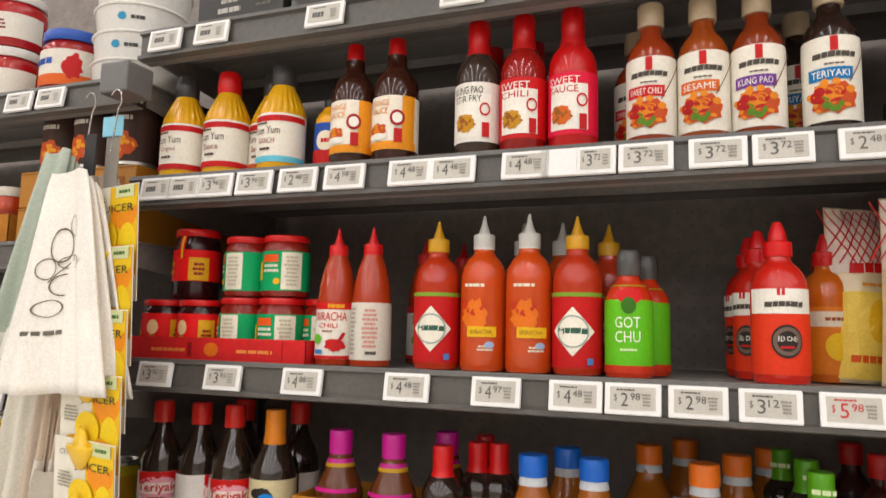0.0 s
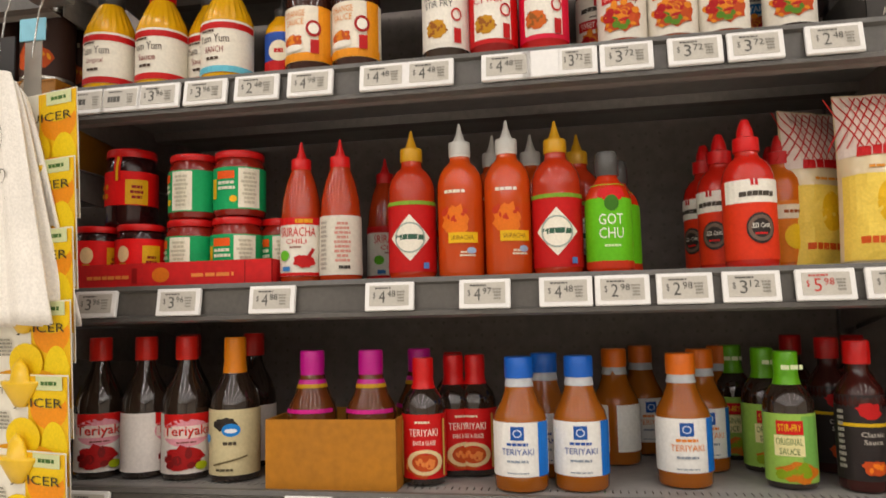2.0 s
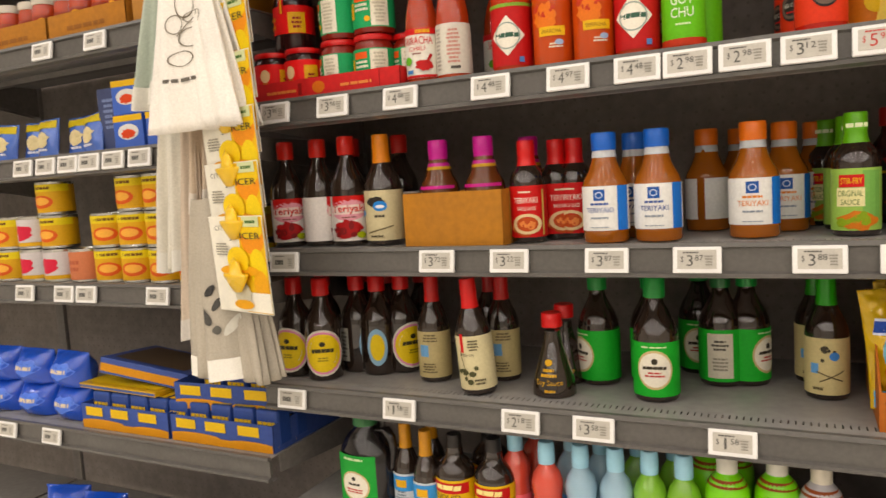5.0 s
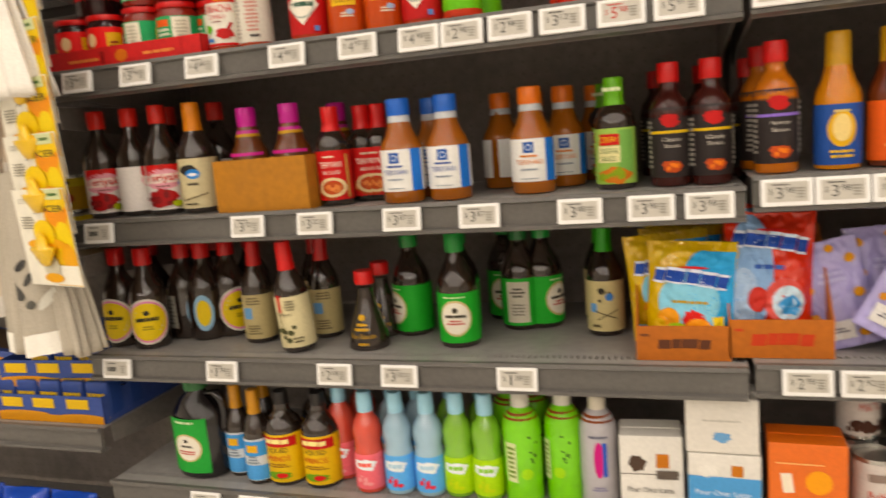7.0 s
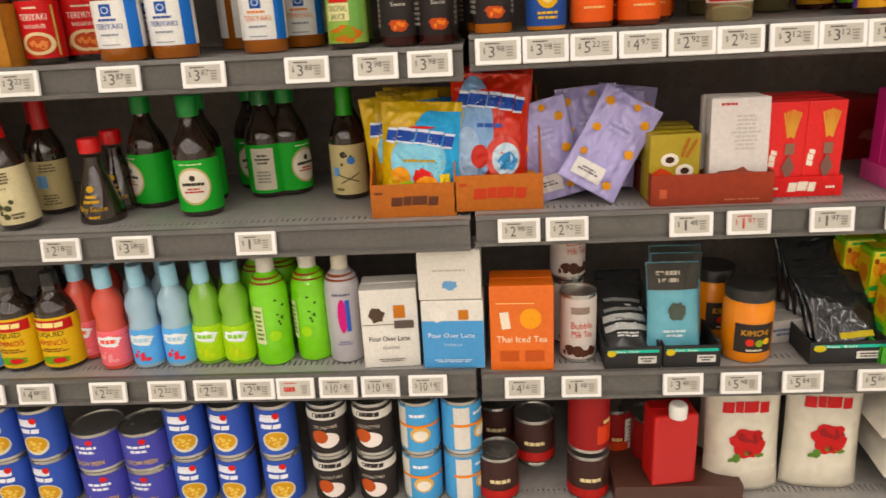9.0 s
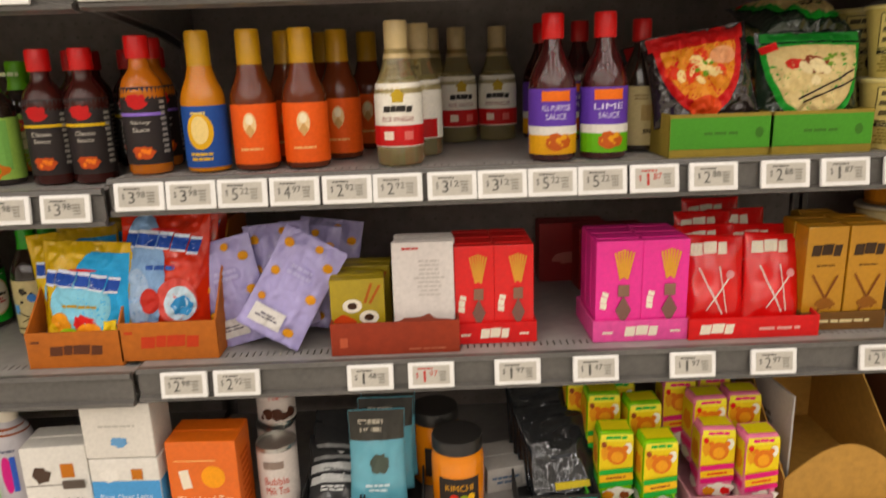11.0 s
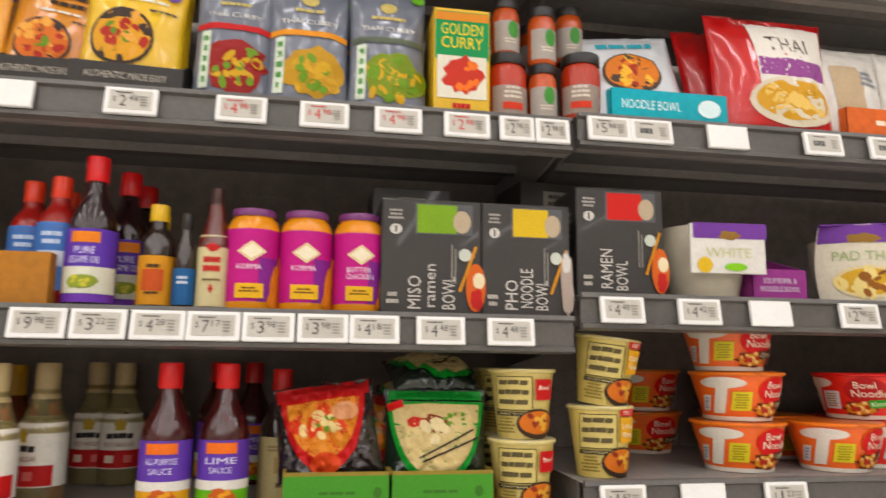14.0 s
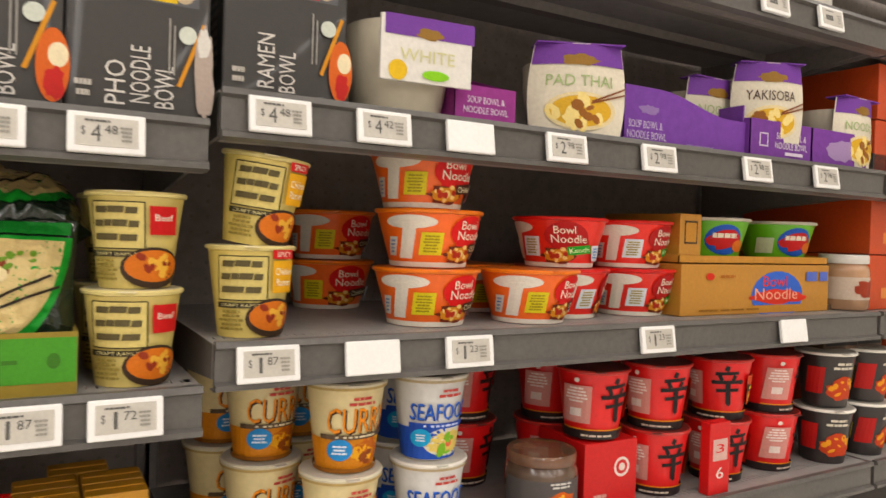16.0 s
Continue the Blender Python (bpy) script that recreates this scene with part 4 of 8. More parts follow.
b = bottle("teriyaki_bottle", "dark sauce bottle with orange sleeve cap and cream label", 0.076, 0.215, SOYB, "soy", ("sleeve", plastic("d98a1c")), (0.05, 0.5, "cfc3a0", 330),
           [("blob", 0.0, 0.4, 0.5, 0.1, "2f2a26"), ("oval", 0.12, 0.36, 0.36, 0.09, "3b7fc4"), ("oval", 0.12, 0.355, 0.24, 0.03, "e6ebef"), ("bars", 0.1, 0.27, 0.4, 0.04, "4a4236", 1), ("rect", 0.1, 0.15, 0.7, 0.012, "6b6048", None, 14), ("bars", 0, 0.09, 0.5, 0.03, "5a523f", 1), ("oval", -0.42, 0.3, 0.18, 0.06, "5a9ad0")], group="orange-capped bottles")
stand(b, [(-1.005, 0.078, C1 + EPS, 4)])
b = tray("bottle_box", "plain brown cardboard half-box holding two bottles", 0.192, 0.14, 0.098, 0.098, "a8743a", cat="box")
stand(b, [(-0.828, 0.012, C1 + EPS, 1)])
b = bottle("honey_sauce_bottle", "brown sauce bottle with magenta cap standing in a cardboard box", 0.074, 0.190, glossy("5b3416"), "flask", ("shrink", plastic("b52a86")), None,
           [("rect", 0, 0.545, 1.2, 0.03, "c02c80")], group="magenta-capped bottles", bands=((0.0, 0.05, "a01f72"), (0.715, 0.745, "b8943a")))
stand(b, [(-0.872, 0.062, C1 + 0.004), (-0.781, 0.062, C1 + 0.004), (-0.727, 0.15, C1 + EPS)])
b = bottle("teriyaki_bottle", "red-labelled teriyaki glaze bottle with lettered red cap sleeve", 0.064, 0.180, SOYB, "sauce", ("shrink", plastic("c8281f")), (0.06, 0.56, "c02e22", 330),
           [("word", 0.02, 0.42, 0.66, 0.055, "f0e8da", "TERIYAKI"), ("word", 0.04, 0.34, 0.5, 0.035, "f0e8da", "BAKE & GLAZE"), ("bars", 0, 0.5, 0.4, 0.03, "e6d8c0", 1), ("blob", 0, 0.17, 0.85, 0.19, "b5542a"), ("food", 0, 0.18, 0.75, 0.15, "d98a5a", 9), ("ring", 0.05, 0.19, 0.8, 0.2, "e0c9a0"),
            ("rect", -0.5, 0.3, 0.06, 0.44, "c9a86a"), ("rect", 0.5, 0.3, 0.06, 0.44, "c9a86a")], group="red-capped glaze bottles")
stand(b, [(-0.705, 0.075, C1 + EPS, 8), (-0.670, 0.135, C1 + EPS, 30), (-0.637, 0.14, C1 + EPS, -6), (-0.685, 0.22, C1 + EPS)])


def marinade(capc, wordc, places, label):
    b = bottle("marinade_bottle", label, 0.075, 0.181, glossy("945a18"), "flask", ("wide", plastic(capc)), (0.12, 0.52, "e6e4df", 340),
               [("rect", 0.52, 0.32, 0.3, 0.4, "2f6fc0"), ("rect", -0.02, 0.44, 0.24, 0.1, "274f92"), ("ring", -0.02, 0.44, 0.16, 0.06, "c9d3e6"), ("bars", -0.02, 0.36, 0.5, 0.035, wordc, 1), ("word", -0.02, 0.305, 0.58, 0.045, wordc, "TERIYAKI"), ("bars", -0.02, 0.235, 0.4, 0.03, "8a929c", 1), ("bars", -0.02, 0.15, 0.5, 0.015, "8a929c", 1)],
               group="white-necked marinade bottles", bands=((0.775, 0.84, "c4c7c9"),))
    stand(b, places)


marinade("2a5fb5", "2b4a8c", [(-0.562, 0.055, C1 + EPS, 0), (-0.479, 0.066, C1 + EPS, 2), (-0.531, 0.145, C1 + EPS)], "brown marinade bottle with blue cap and white and blue label")
marinade("d9781c", "d9861f", [(-0.337, 0.098, C1 + EPS, 2), (-0.295, 0.2, C1 + EPS, 8), (-0.422, 0.24, C1 + EPS, 170), (-0.247, 0.30, C1 + EPS, 10), (-0.373, 0.33, C1 + EPS, 20)], "brown marinade bottle with orange cap and white and blue label")
b = bottle("stir_fry_bottle", "dark stir-fry sauce bottle with bright green cap and lime label", 0.066, 0.182, SOYB, "sauce", ("shrink", plastic("6fae2c")), (0.05, 0.55, "9fc06a", 330),
           [("rect", 0.3, 0.33, 0.4, 0.4, "7fae62"), ("rect", -0.12, 0.45, 0.5, 0.1, "c23522"), ("word", -0.12, 0.45, 0.42, 0.05, "f0d020", "STIR-FRY"), ("rect", -0.14, 0.32, 0.56, 0.15, "e9e2b0"), ("word", -0.14, 0.35, 0.48, 0.05, "4a6a22", "ORIGINAL"), ("word", -0.14, 0.28, 0.36, 0.045, "4a6a22", "SAUCE"), ("blob", 0, 0.13, 0.85, 0.15, "c87a1c"), ("food", 0, 0.13, 0.8, 0.11, "8aa02a", 8), ("bars", 0, 0.89, 0.6, 0.06, "dfe8c0", 1)])
stand(b, [(-0.197, 0.10, C1 + EPS, 0), (-0.204, 0.2, C1 + EPS, 10), (-0.231, 0.29, C1 + EPS)])


def black_label(places, body, strip, w):
    b = bottle("asian_sauce_bottle", "slim sauce bottle with red cap and black label", 0.062, 0.196, glossy(body), "sauce", ("wide", plastic("bf2320")), (0.08, 0.64, "2a2423", 330),
               [("blob", 0, 0.54, 0.5, 0.11, "b3231f"), ("rect", 0, 0.445, 1.3, 0.022, strip), ("word", 0.05, 0.385, 0.44, 0.032, "c9c2b8", w), ("word", 0.05, 0.335, 0.36, 0.03, "c9c2b8", "Sauce"), ("blob", 0.05, 0.17, 0.52, 0.1, "b8541a"), ("food", 0.05, 0.17, 0.44, 0.07, "e0842a", 7), ("bars", -0.55, 0.35, 0.2, 0.4, "a09a92", 10), ("bars", 0.58, 0.35, 0.2, 0.4, "a09a92", 10)], group="black-labelled red-capped bottles")
    stand(b, places)


black_label([(-0.110, 0.088, C1 + EPS, 0), (-0.047, 0.085, C1 + EPS, 3), (0.018, 0.2, C1 + EPS, 10), (-0.112, 0.2, C1 + EPS), (-0.052, 0.27, C1 + EPS), (-0.133, 0.31, C1 + EPS)], "3a1a10", "d0b02a", "Classic")
black_label([(0.044, 0.066, C2 + EPS, 0), (0.031, 0.15, C2 + EPS, 30)], "b06a1c", "8a6fc0", "Spicy")

# ---- second bay, third shelf ----
b = bottle("dipping_sauce_bottle", "amber sauce bottle with long gold sleeve and blue label", 0.064, 0.200, glossy("c0801e"), "flask", ("longsleeve", plastic("b98f3c")), (0.04, 0.48, "2d4f92", 340),
           [("oval", 0, 0.3, 0.6, 0.26, "d9ac4a"), ("oval", 0, 0.31, 0.38, 0.2, "e8cf94"), ("bars", 0, 0.43, 0.4, 0.03, "d9c48a", 1), ("bars", 0, 0.12, 0.6, 0.07, "d9b45a", 2)], bands=())
stand(b, [(0.129, 0.07, C2 + EPS, 0)])
b = bottle("dipping_sauce_bottle", "dark amber sauce bottle with long gold sleeve and orange label", 0.066, 0.200, glossy("5f2f14"), "flask", ("longsleeve", plastic("b98f3c")), (0.05, 0.48, "de681c", 340),
           [("oval", 0, 0.34, 0.28, 0.16, "e6c79a"), ("oval", 0, 0.37, 0.16, 0.07, "f0e2c4"), ("diamond", 0, 0.29, 0.2, 0.1, "c9a070"), ("bars", 0, 0.16, 0.5, 0.03, "e8b480", 1)], group="gold-sleeved bottles")
stand(b, [(0.201, 0.072, C2 + EPS, 0), (0.276, 0.074, C2 + EPS, 3), (0.237, 0.16, C2 + EPS), (0.317, 0.17, C2 + EPS), (0.285, 0.26, C2 + EPS), (0.354, 0.3, C2 + EPS)])
b = bottle("rice_vinegar_bottle", "clear glass bottle of pale rice vinegar with white and red label", 0.070, 0.205, mat("d9cc9c", 0.03, grain=0.04, coat=0.4, trans=0.8), "flask", ("shrink", plastic("c4b088")), (0.14, 0.58, "ece7db", 340),
           [("diamond", 0, 0.5, 0.3, 0.1, "b59a4a"), ("rect", 0, 0.47, 0.22, 0.04, "b59a4a"), ("logo", 0, 0.4, 0.6, 0.05, "2e2a26", 6), ("word", 0, 0.335, 0.66, 0.034, "8a3a30", "RICE VINEGAR"), ("rect", 0, 0.22, 1.3, 0.14, "b3231f"), ("rect", -0.2, 0.22, 0.2, 0.06, "e0d0c0"), ("rect", 0.2, 0.22, 0.18, 0.06, "c9706a")], group="rice vinegar bottles")
stand(b, [(0.415, 0.066, C2 + EPS, 0), (0.514, 0.345, C2 + EPS, 10), (0.446, 0.17, C2 + EPS, -30), (0.589, 0.36, C2 + EPS), (0.466, 0.36, C2 + EPS)])


def fish_sauce(x, low, words, places, lab):
    b = bottle("sauce_bottle", lab, 0.069, 0.208, mat("3c140c", 0.08, coat=0.6, grain=0.03), "soy", ("screw", plastic("c2201c")), (0.05, 0.5, "5f3f9a", 340),
               [("rect", 0, 0.12, 1.4, 0.14, low), ("rect", 0, 0.215, 1.4, 0.06, "ded9cf"), ("rect", 0, 0.45, 0.6, 0.07, "d9741c"), ("word", 0, 0.37, 0.6, 0.04, "d8d0e6", words[0]), ("word", 0, 0.31, 0.42, 0.04, "d8d0e6", words[1]), ("blob", 0.05, 0.14, 0.5, 0.12, "b8601c"), ("food", 0.05, 0.145, 0.44, 0.08, "d9a03a", 7)], group="purple-labelled sauce bottles")
    stand(b, places)


fish_sauce(0.63, "d9a32a", ("ALL-PURPOSE", "SAUCE"), [(0.641, 0.062, C2 + EPS, 0), (0.672, 0.36, C2 + EPS)], "dark red sauce bottle with red cap, purple and yellow label")
fish_sauce(0.71, "6fae2c", ("LIME", "SAUCE"), [(0.718, 0.066, C2 + EPS, 0), (0.736, 0.33, C2 + EPS)], "dark red sauce bottle with red cap, purple and lime label")
b = bottle("sauce_bottle", "dark sauce bottle with red cap turned to its tan label", 0.062, 0.200, SOYB, "soy", ("screw", plastic("b3231c")), (0.05, 0.5, "b7a880", 340), [("rect", 0.1, 0.3, 0.4, 0.12, "a08a60"), ("bars", 0.1, 0.16, 0.3, 0.06, "5a5038", 1), ("bars", -0.1, 0.42, 0.4, 0.05, "8a7a58", 2)])
stand(b, [(0.792, 0.135, C2 + EPS, 0)])
b = tray("noodle_tray", "kraft and green card tray of noodle packets", 0.150, 0.28, 0.062, 0.062, "8d7a3e", [("rect", 0, 0.56, 0.99, 0.72, "4f8a3a"), ("bars", 0, 0.55, 0.5, 0.12, "3f6b2c", 1), ("oval", 0.36, 0.55, 0.08, 0.25, "3f6b2c")], group="green trays")
stand(b, [(0.877, 0.016, C2 + EPS, 0), (1.021, 0.016, C2 + EPS, 0)])
M_BLACKFILM = mat("2a2322", 0.1, coat=0.7, grain=0.1, scale=30)
b = pouch("noodle_packet", "glossy black and red noodle packet with a shrimp dish", 0.15, 0.135, 0.06, M_BLACKFILM, [("rect", 0, 0.9, 0.92, 0.16, "a8201c"), ("dish", 0, 0.44, 0.84, 0.8, "b5241c"), ("dish", 0, 0.48, 0.72, 0.62, "d08a4a"), ("food", 0, 0.56, 0.6, 0.34, "cc4a1e", 12), ("food", 0, 0.56, 0.5, 0.3, "e6cf9a", 9), ("oval", -0.02, 0.12, 0.3, 0.22, "c8531c"), ("food", 0.02, 0.56, 0.3, 0.2, "6a8a2a", 4), ("oval", 0.22, 0.64, 0.26, 0.2, "d9a07a")], 5, cat="packet", group="shrimp noodle packets", rough=0.12, crumple=2.6)
stand(b, [(0.868, 0.055, C2 + 0.05, -8, -9, -14), (0.905, 0.10, C2 + 0.045, 8, 12, -22), (0.862, 0.15, C2 + 0.04, -6, -8, -18), (0.886, 0.20, C2 + 0.03, 2, 5, -12)])
M_GREENFILM = mat("1f2a20", 0.1, coat=0.7, grain=0.1, scale=30)
b = pouch("noodle_packet", "glossy dark green noodle packet with a pale soup dish", 0.155, 0.138, 0.075, M_GREENFILM, [("rect", 0, 0.93, 0.92, 0.1, "2c7a36"), ("dish", 0, 0.43, 0.95, 0.86, "2f8a3a"), ("dish", 0, 0.46, 0.86, 0.74, "cdb98a"), ("oval", -0.05, 0.76, 0.7, 0.16, "c9b384"), ("blob", -0.02, 0.62, 0.3, 0.2, "7a3a1c"), ("blob", -0.2, 0.64, 0.2, 0.12, "b83a22"), ("food", 0.2, 0.68, 0.3, 0.2, "6a8a3c", 7), ("food", 0, 0.6, 0.6, 0.3, "d9c9a0", 5), ("rect", -0.4, 0.82, 0.16, 0.08, "c2302a", None, 18), ("rect", 0.1, 0.42, 0.6, 0.02, "2a2018", None, 26), ("rect", 0.14, 0.36, 0.6, 0.02, "2a2018", None, 22)], 8, cat="packet", group="green noodle packets", rough=0.12, crumple=2.0)
stand(b, [(1.019, 0.06, C2 + 0.036, -4, 0, -8), (1.036, 0.09, C2 + 0.165, 6, 5, -72), (1.016, 0.10, C2 + 0.125, -5, -6, -66), (1.021, 0.17, C2 + 0.05, 3, 3, -30), (1.026, 0.22, C2 + 0.04, -3, -2, -16)])
MIKE = [("rect", -0.10, 0.66, 0.56, 0.5, "d5c486"), ("rect", -0.10, 0.905, 0.58, 0.012, "2f2a1e"), ("rect", -0.10, 0.42, 0.58, 0.012, "2f2a1e"), ("rect", -0.39, 0.66, 0.012, 0.49, "2f2a1e"), ("rect", 0.19, 0.66, 0.012, 0.49, "2f2a1e"),
        ("logo", -0.10, 0.815, 0.46, 0.08, "5a5138", 5), ("logo", -0.10, 0.675, 0.48, 0.08, "5a5138", 6), ("logo", -0.10, 0.53, 0.46, 0.08, "5a5138", 4), ("rect", -0.10, 0.365, 0.58, 0.06, "2f2a1e"), ("word", -0.10, 0.365, 0.46, 0.035, "d9cc9a", "CRAFT RAMEN"), ("oval", 0.28, 0.22, 0.66, 0.44, "3a2c20"), ("oval", 0.28, 0.24, 0.58, 0.34, "c8752c"), ("food", 0.28, 0.25, 0.5, 0.3, "e0b060", 9), ("food", 0.28, 0.25, 0.4, 0.25, "8a3a1c", 5), ("bars", -0.2, 0.2, 0.3, 0.24, "8a7a44", 5)]
b = cup("noodle_cup", "cream paper noodle cup with black framed lettering and red flash", 0.072, 0.098, 0.100, "cdbb7c", "d8cfae", rim="d6c890", arts=MIKE + [("rect", 0.38, 0.72, 0.3, 0.3, "b8302a"), ("word", 0.38, 0.75, 0.2, 0.07, "ece2d0", "Beef")], group="cream noodle cups")
stand(b, [(1.151, 0.062, C2 + EPS, -12), (1.153, 0.066, C2 + 0.1036, -20), (1.146, 0.165, C2 + EPS, -10), (1.151, 0.165, C2 + 0.1036, -10)])
b = cup("noodle_cup", "cream paper noodle cup with yellow and red flash", 0.072, 0.098, 0.103, "d3c07c", "d8cfae", rim="d6c890", arts=MIKE + [("rect", 0.38, 0.93, 0.3, 0.1, "c02c24"), ("word", 0.38, 0.93, 0.2, 0.06, "ece2d0", "SPICY"), ("rect", 0.38, 0.68, 0.3, 0.36, "dca82e"), ("word", 0.38, 0.74, 0.24, 0.08, "f2ead0", "Chicken"), ("word", 0.38, 0.62, 0.22, 0.08, "f2ead0", "Ramen")], group="cream noodle cups")
stand(b, [(1.279, 0.066, C3 + EPS, -14), (1.284, 0.075, C3 + 0.1075, -10, 7, 3)])

# ---- first bay, fourth shelf: soy sauces ----
SOYARTS = [("oval", 0, 0.28, 1.2, 0.46, "d6d0c4"), ("loop", 0, 0.28, 1.1, 0.42, "d98ab0"), ("oval", 0, 0.28, 1.02, 0.38, "dcc026"), ("oval", 0, 0.37, 0.16, 0.05, "2e2a20"), ("logo", 0, 0.3, 0.6, 0.045, "3a3420", 8), ("bars", 0, 0.22, 0.4, 0.05, "8a7a20", 2)]
b = bottle("soy_sauce_bottle", "dark soy sauce bottle with red cap and round yellow label", 0.077, 0.212, SOYB, "soy", ("screw", plastic("b8251c")), None, SOYARTS, group="yellow-labelled soy sauces")
stand(b, [(-1.258, 0.092, D1 + EPS, 4), (-1.178, 0.08, D1 + EPS, 30), (-1.038, 0.175, D1 + EPS, 60), (-1.260, 0.2, D1 + EPS), (-1.200, 0.27, D1 + EPS)])
b = bottle("soy_sauce_bottle", "dark soy sauce bottle with red cap turned to its back label", 0.077, 0.212, SOYB, "soy", ("screw", plastic("b8251c")), None, [("rect", -0.25, 0.29, 0.45, 0.34, "a9a59b"), ("bars", -0.25, 0.29, 0.36, 0.28, "5a564e", 7), ("oval", 0.55, 0.29, 0.5, 0.34, "dcc026"), ("ring", 0.55, 0.29, 0.55, 0.37, "8fb0c8")], group="yellow-labelled soy sauces")
stand(b, [(-1.138, 0.155, D1 + EPS, 0), (-1.080, 0.145, D1 + EPS, -40), (-1.120, 0.25, D1 + EPS, 10), (-1.040, 0.27, D1 + EPS, 5)])
b = bottle("rice_wine_bottle", "dark bottle with red sleeve cap and tan back label", 0.066, 0.215, SOYB, "soy", ("sleeve", plastic("b3231c")), (0.05, 0.48, "b7a880", 320),
           [("rect", -0.1, 0.3, 0.3, 0.11, "6f9ac0"), ("bars", 0.1, 0.42, 0.5, 0.08, "6a6048", 3), ("bars", 0.05, 0.14, 0.5, 0.1, "6a6048", 4)], group="red-sleeved bottles")
stand(b, [(-0.938, 0.125, D1 + EPS, 0), (-0.804, 0.165, D1 + EPS, 10), (-0.865, 0.25, D1 + EPS)])
b = bottle("rice_wine_bottle", "dark bottle with slanting red sleeve cap and cream bamboo label, leaning", 0.068, 0.215, SOYB, "soy", ("sleeve", plastic("cc2a1e")), (0.05, 0.52, "d3c8a4", 320),
           [("rect", -0.12, 0.46, 0.1, 0.16, "c2351f"), ("word", 0.0, 0.36, 0.4, 0.03, "4a4232", "Mirin"), ("bars", 0.2, 0.44, 0.3, 0.1, "5a523f", 4), ("food", -0.05, 0.2, 0.7, 0.18, "4a4a30", 10), ("rect", -0.1, 0.25, 0.02, 0.3, "5a5238", None, 10), ("bars", 0.3, 0.12, 0.3, 0.06, "5a523f", 2)], group="red-sleeved bottles")
stand(b, [(-0.817, 0.068, D1 + 0.003, -4, -3, 2)])
b = bottle("soy_dispenser", "small pear-shaped soy sauce dispenser with red spout cap and gold lettering", 0.080, 0.150, SOYB, "pear", ("screw", plastic("c8301e")), None, [("bars", 0.0, 0.30, 0.4, 0.12, "c9a02a", 2), ("word", 0.02, 0.18, 0.62, 0.08, "c9a02a", "Soy Sauce"), ("bars", 0.05, 0.09, 0.36, 0.05, "c9a02a", 1), ("oval", 0, 0.42, 0.16, 0.08, "c9a02a")], group="soy dispensers")
stand(b, [(-0.679, 0.095, D1 + EPS, 0), (-0.682, 0.18, D1 + EPS, 0)])
GREEN = [("oval", 0, 0.27, 0.78, 0.32, "c9b58a"), ("oval", 0, 0.27, 0.70, 0.28, "e6e0d0"), ("oval", 0, 0.34, 0.13, 0.05, "3a3428"), ("logo", 0, 0.285, 0.5, 0.03, "3a3428", 8), ("bars", 0, 0.235, 0.44, 0.05, "b3352a", 2), ("bars", 0, 0.455, 0.7, 0.02, "cfe0b8", 1)]
b = bottle("soy_sauce_bottle", "dark soy sauce bottle with green cap and bright green label", 0.078, 0.214, SOYB, "soy", ("screw", plastic("2f8a45")), (0.05, 0.49, "3aa545", 340), GREEN, group="green-labelled soy sauces")
stand(b, [(-0.500, 0.118, D1 + EPS, 6), (-0.618, 0.19, D1 + EPS, -45), (-0.523, 0.21, D1 + EPS, 150), (-0.361, 0.25, D1 + EPS, 60), (-0.450, 0.31, D1 + EPS)])
b = bottle("soy_sauce_bottle", "dark soy sauce bottle with green label turned to its back", 0.078, 0.214, SOYB, "soy", ("screw", plastic("2c6a3a")), (0.05, 0.49, "3aa545", 340), [("rect", 0.02, 0.27, 0.56, 0.38, "c9c2b2"), ("bars", 0.02, 0.36, 0.4, 0.1, "4a463e", 3), ("bars", 0.02, 0.2, 0.4, 0.12, "8a8478", 4)], group="green-labelled soy sauces")
stand(b, [(-0.404, 0.235, D1 + EPS, 0)])
b = bottle("soy_sauce_bottle", "dark soy sauce bottle with long green sleeve and tan label", 0.068, 0.210, SOYB, "soy", ("sleeve", plastic("3f9a2a")), (0.05, 0.5, "c9bb90", 330),
           [("food", 0.0, 0.38, 0.5, 0.12, "3a3428", 6), ("oval", 0.15, 0.36, 0.22, 0.07, "4a7ab8"), ("rect", -0.28, 0.26, 0.18, 0.08, "6fa0d0"), ("rect", 0.1, 0.2, 0.6, 0.01, "5a5038", None, 28), ("bars", -0.2, 0.1, 0.3, 0.04, "5a5038", 1), ("rect", 0.05, 0.2, 0.6, 0.01, "5a5038", None, -22)])
stand(b, [(-0.235, 0.195, D1 + EPS, 0), (-0.250, 0.29, D1 + EPS, 0)])

# ---- fourth shelf: sweets and biscuit sticks ----
b = tray("candy_tray", "brown corrugated display tray with dark printed mark", 0.146, 0.24, 0.058, 0.17, "b0692a", [("logo", 0.02, 0.46, 0.56, 0.32, "5a3626", 7), ("bars", -0.4, 0.74, 0.1, 0.12, "5a3626", 1)])
stand(b, [(-0.100, 0.034, D1 + EPS, 0)])
b = tray("candy_tray", "brown corrugated display tray with red printed mark and tall sides", 0.150, 0.24, 0.062, 0.19, "b0692a", [("logo", 0.02, 0.46, 0.6, 0.36, "bf4a1c", 7), ("bars", -0.4, 0.74, 0.1, 0.12, "bf4a1c", 1)])
stand(b, [(0.045, 0.034, D2 + EPS, 0)])
CHEW = [("logo", 0, 0.66, 0.84, 0.165, "dfe4ee", 8, -5), ("logo", 0.0, 0.66, 0.84, 0.115, "2a4a9a", 8, -5), ("oval", 0.02, 0.765, 0.34, 0.022, "c2302a")]
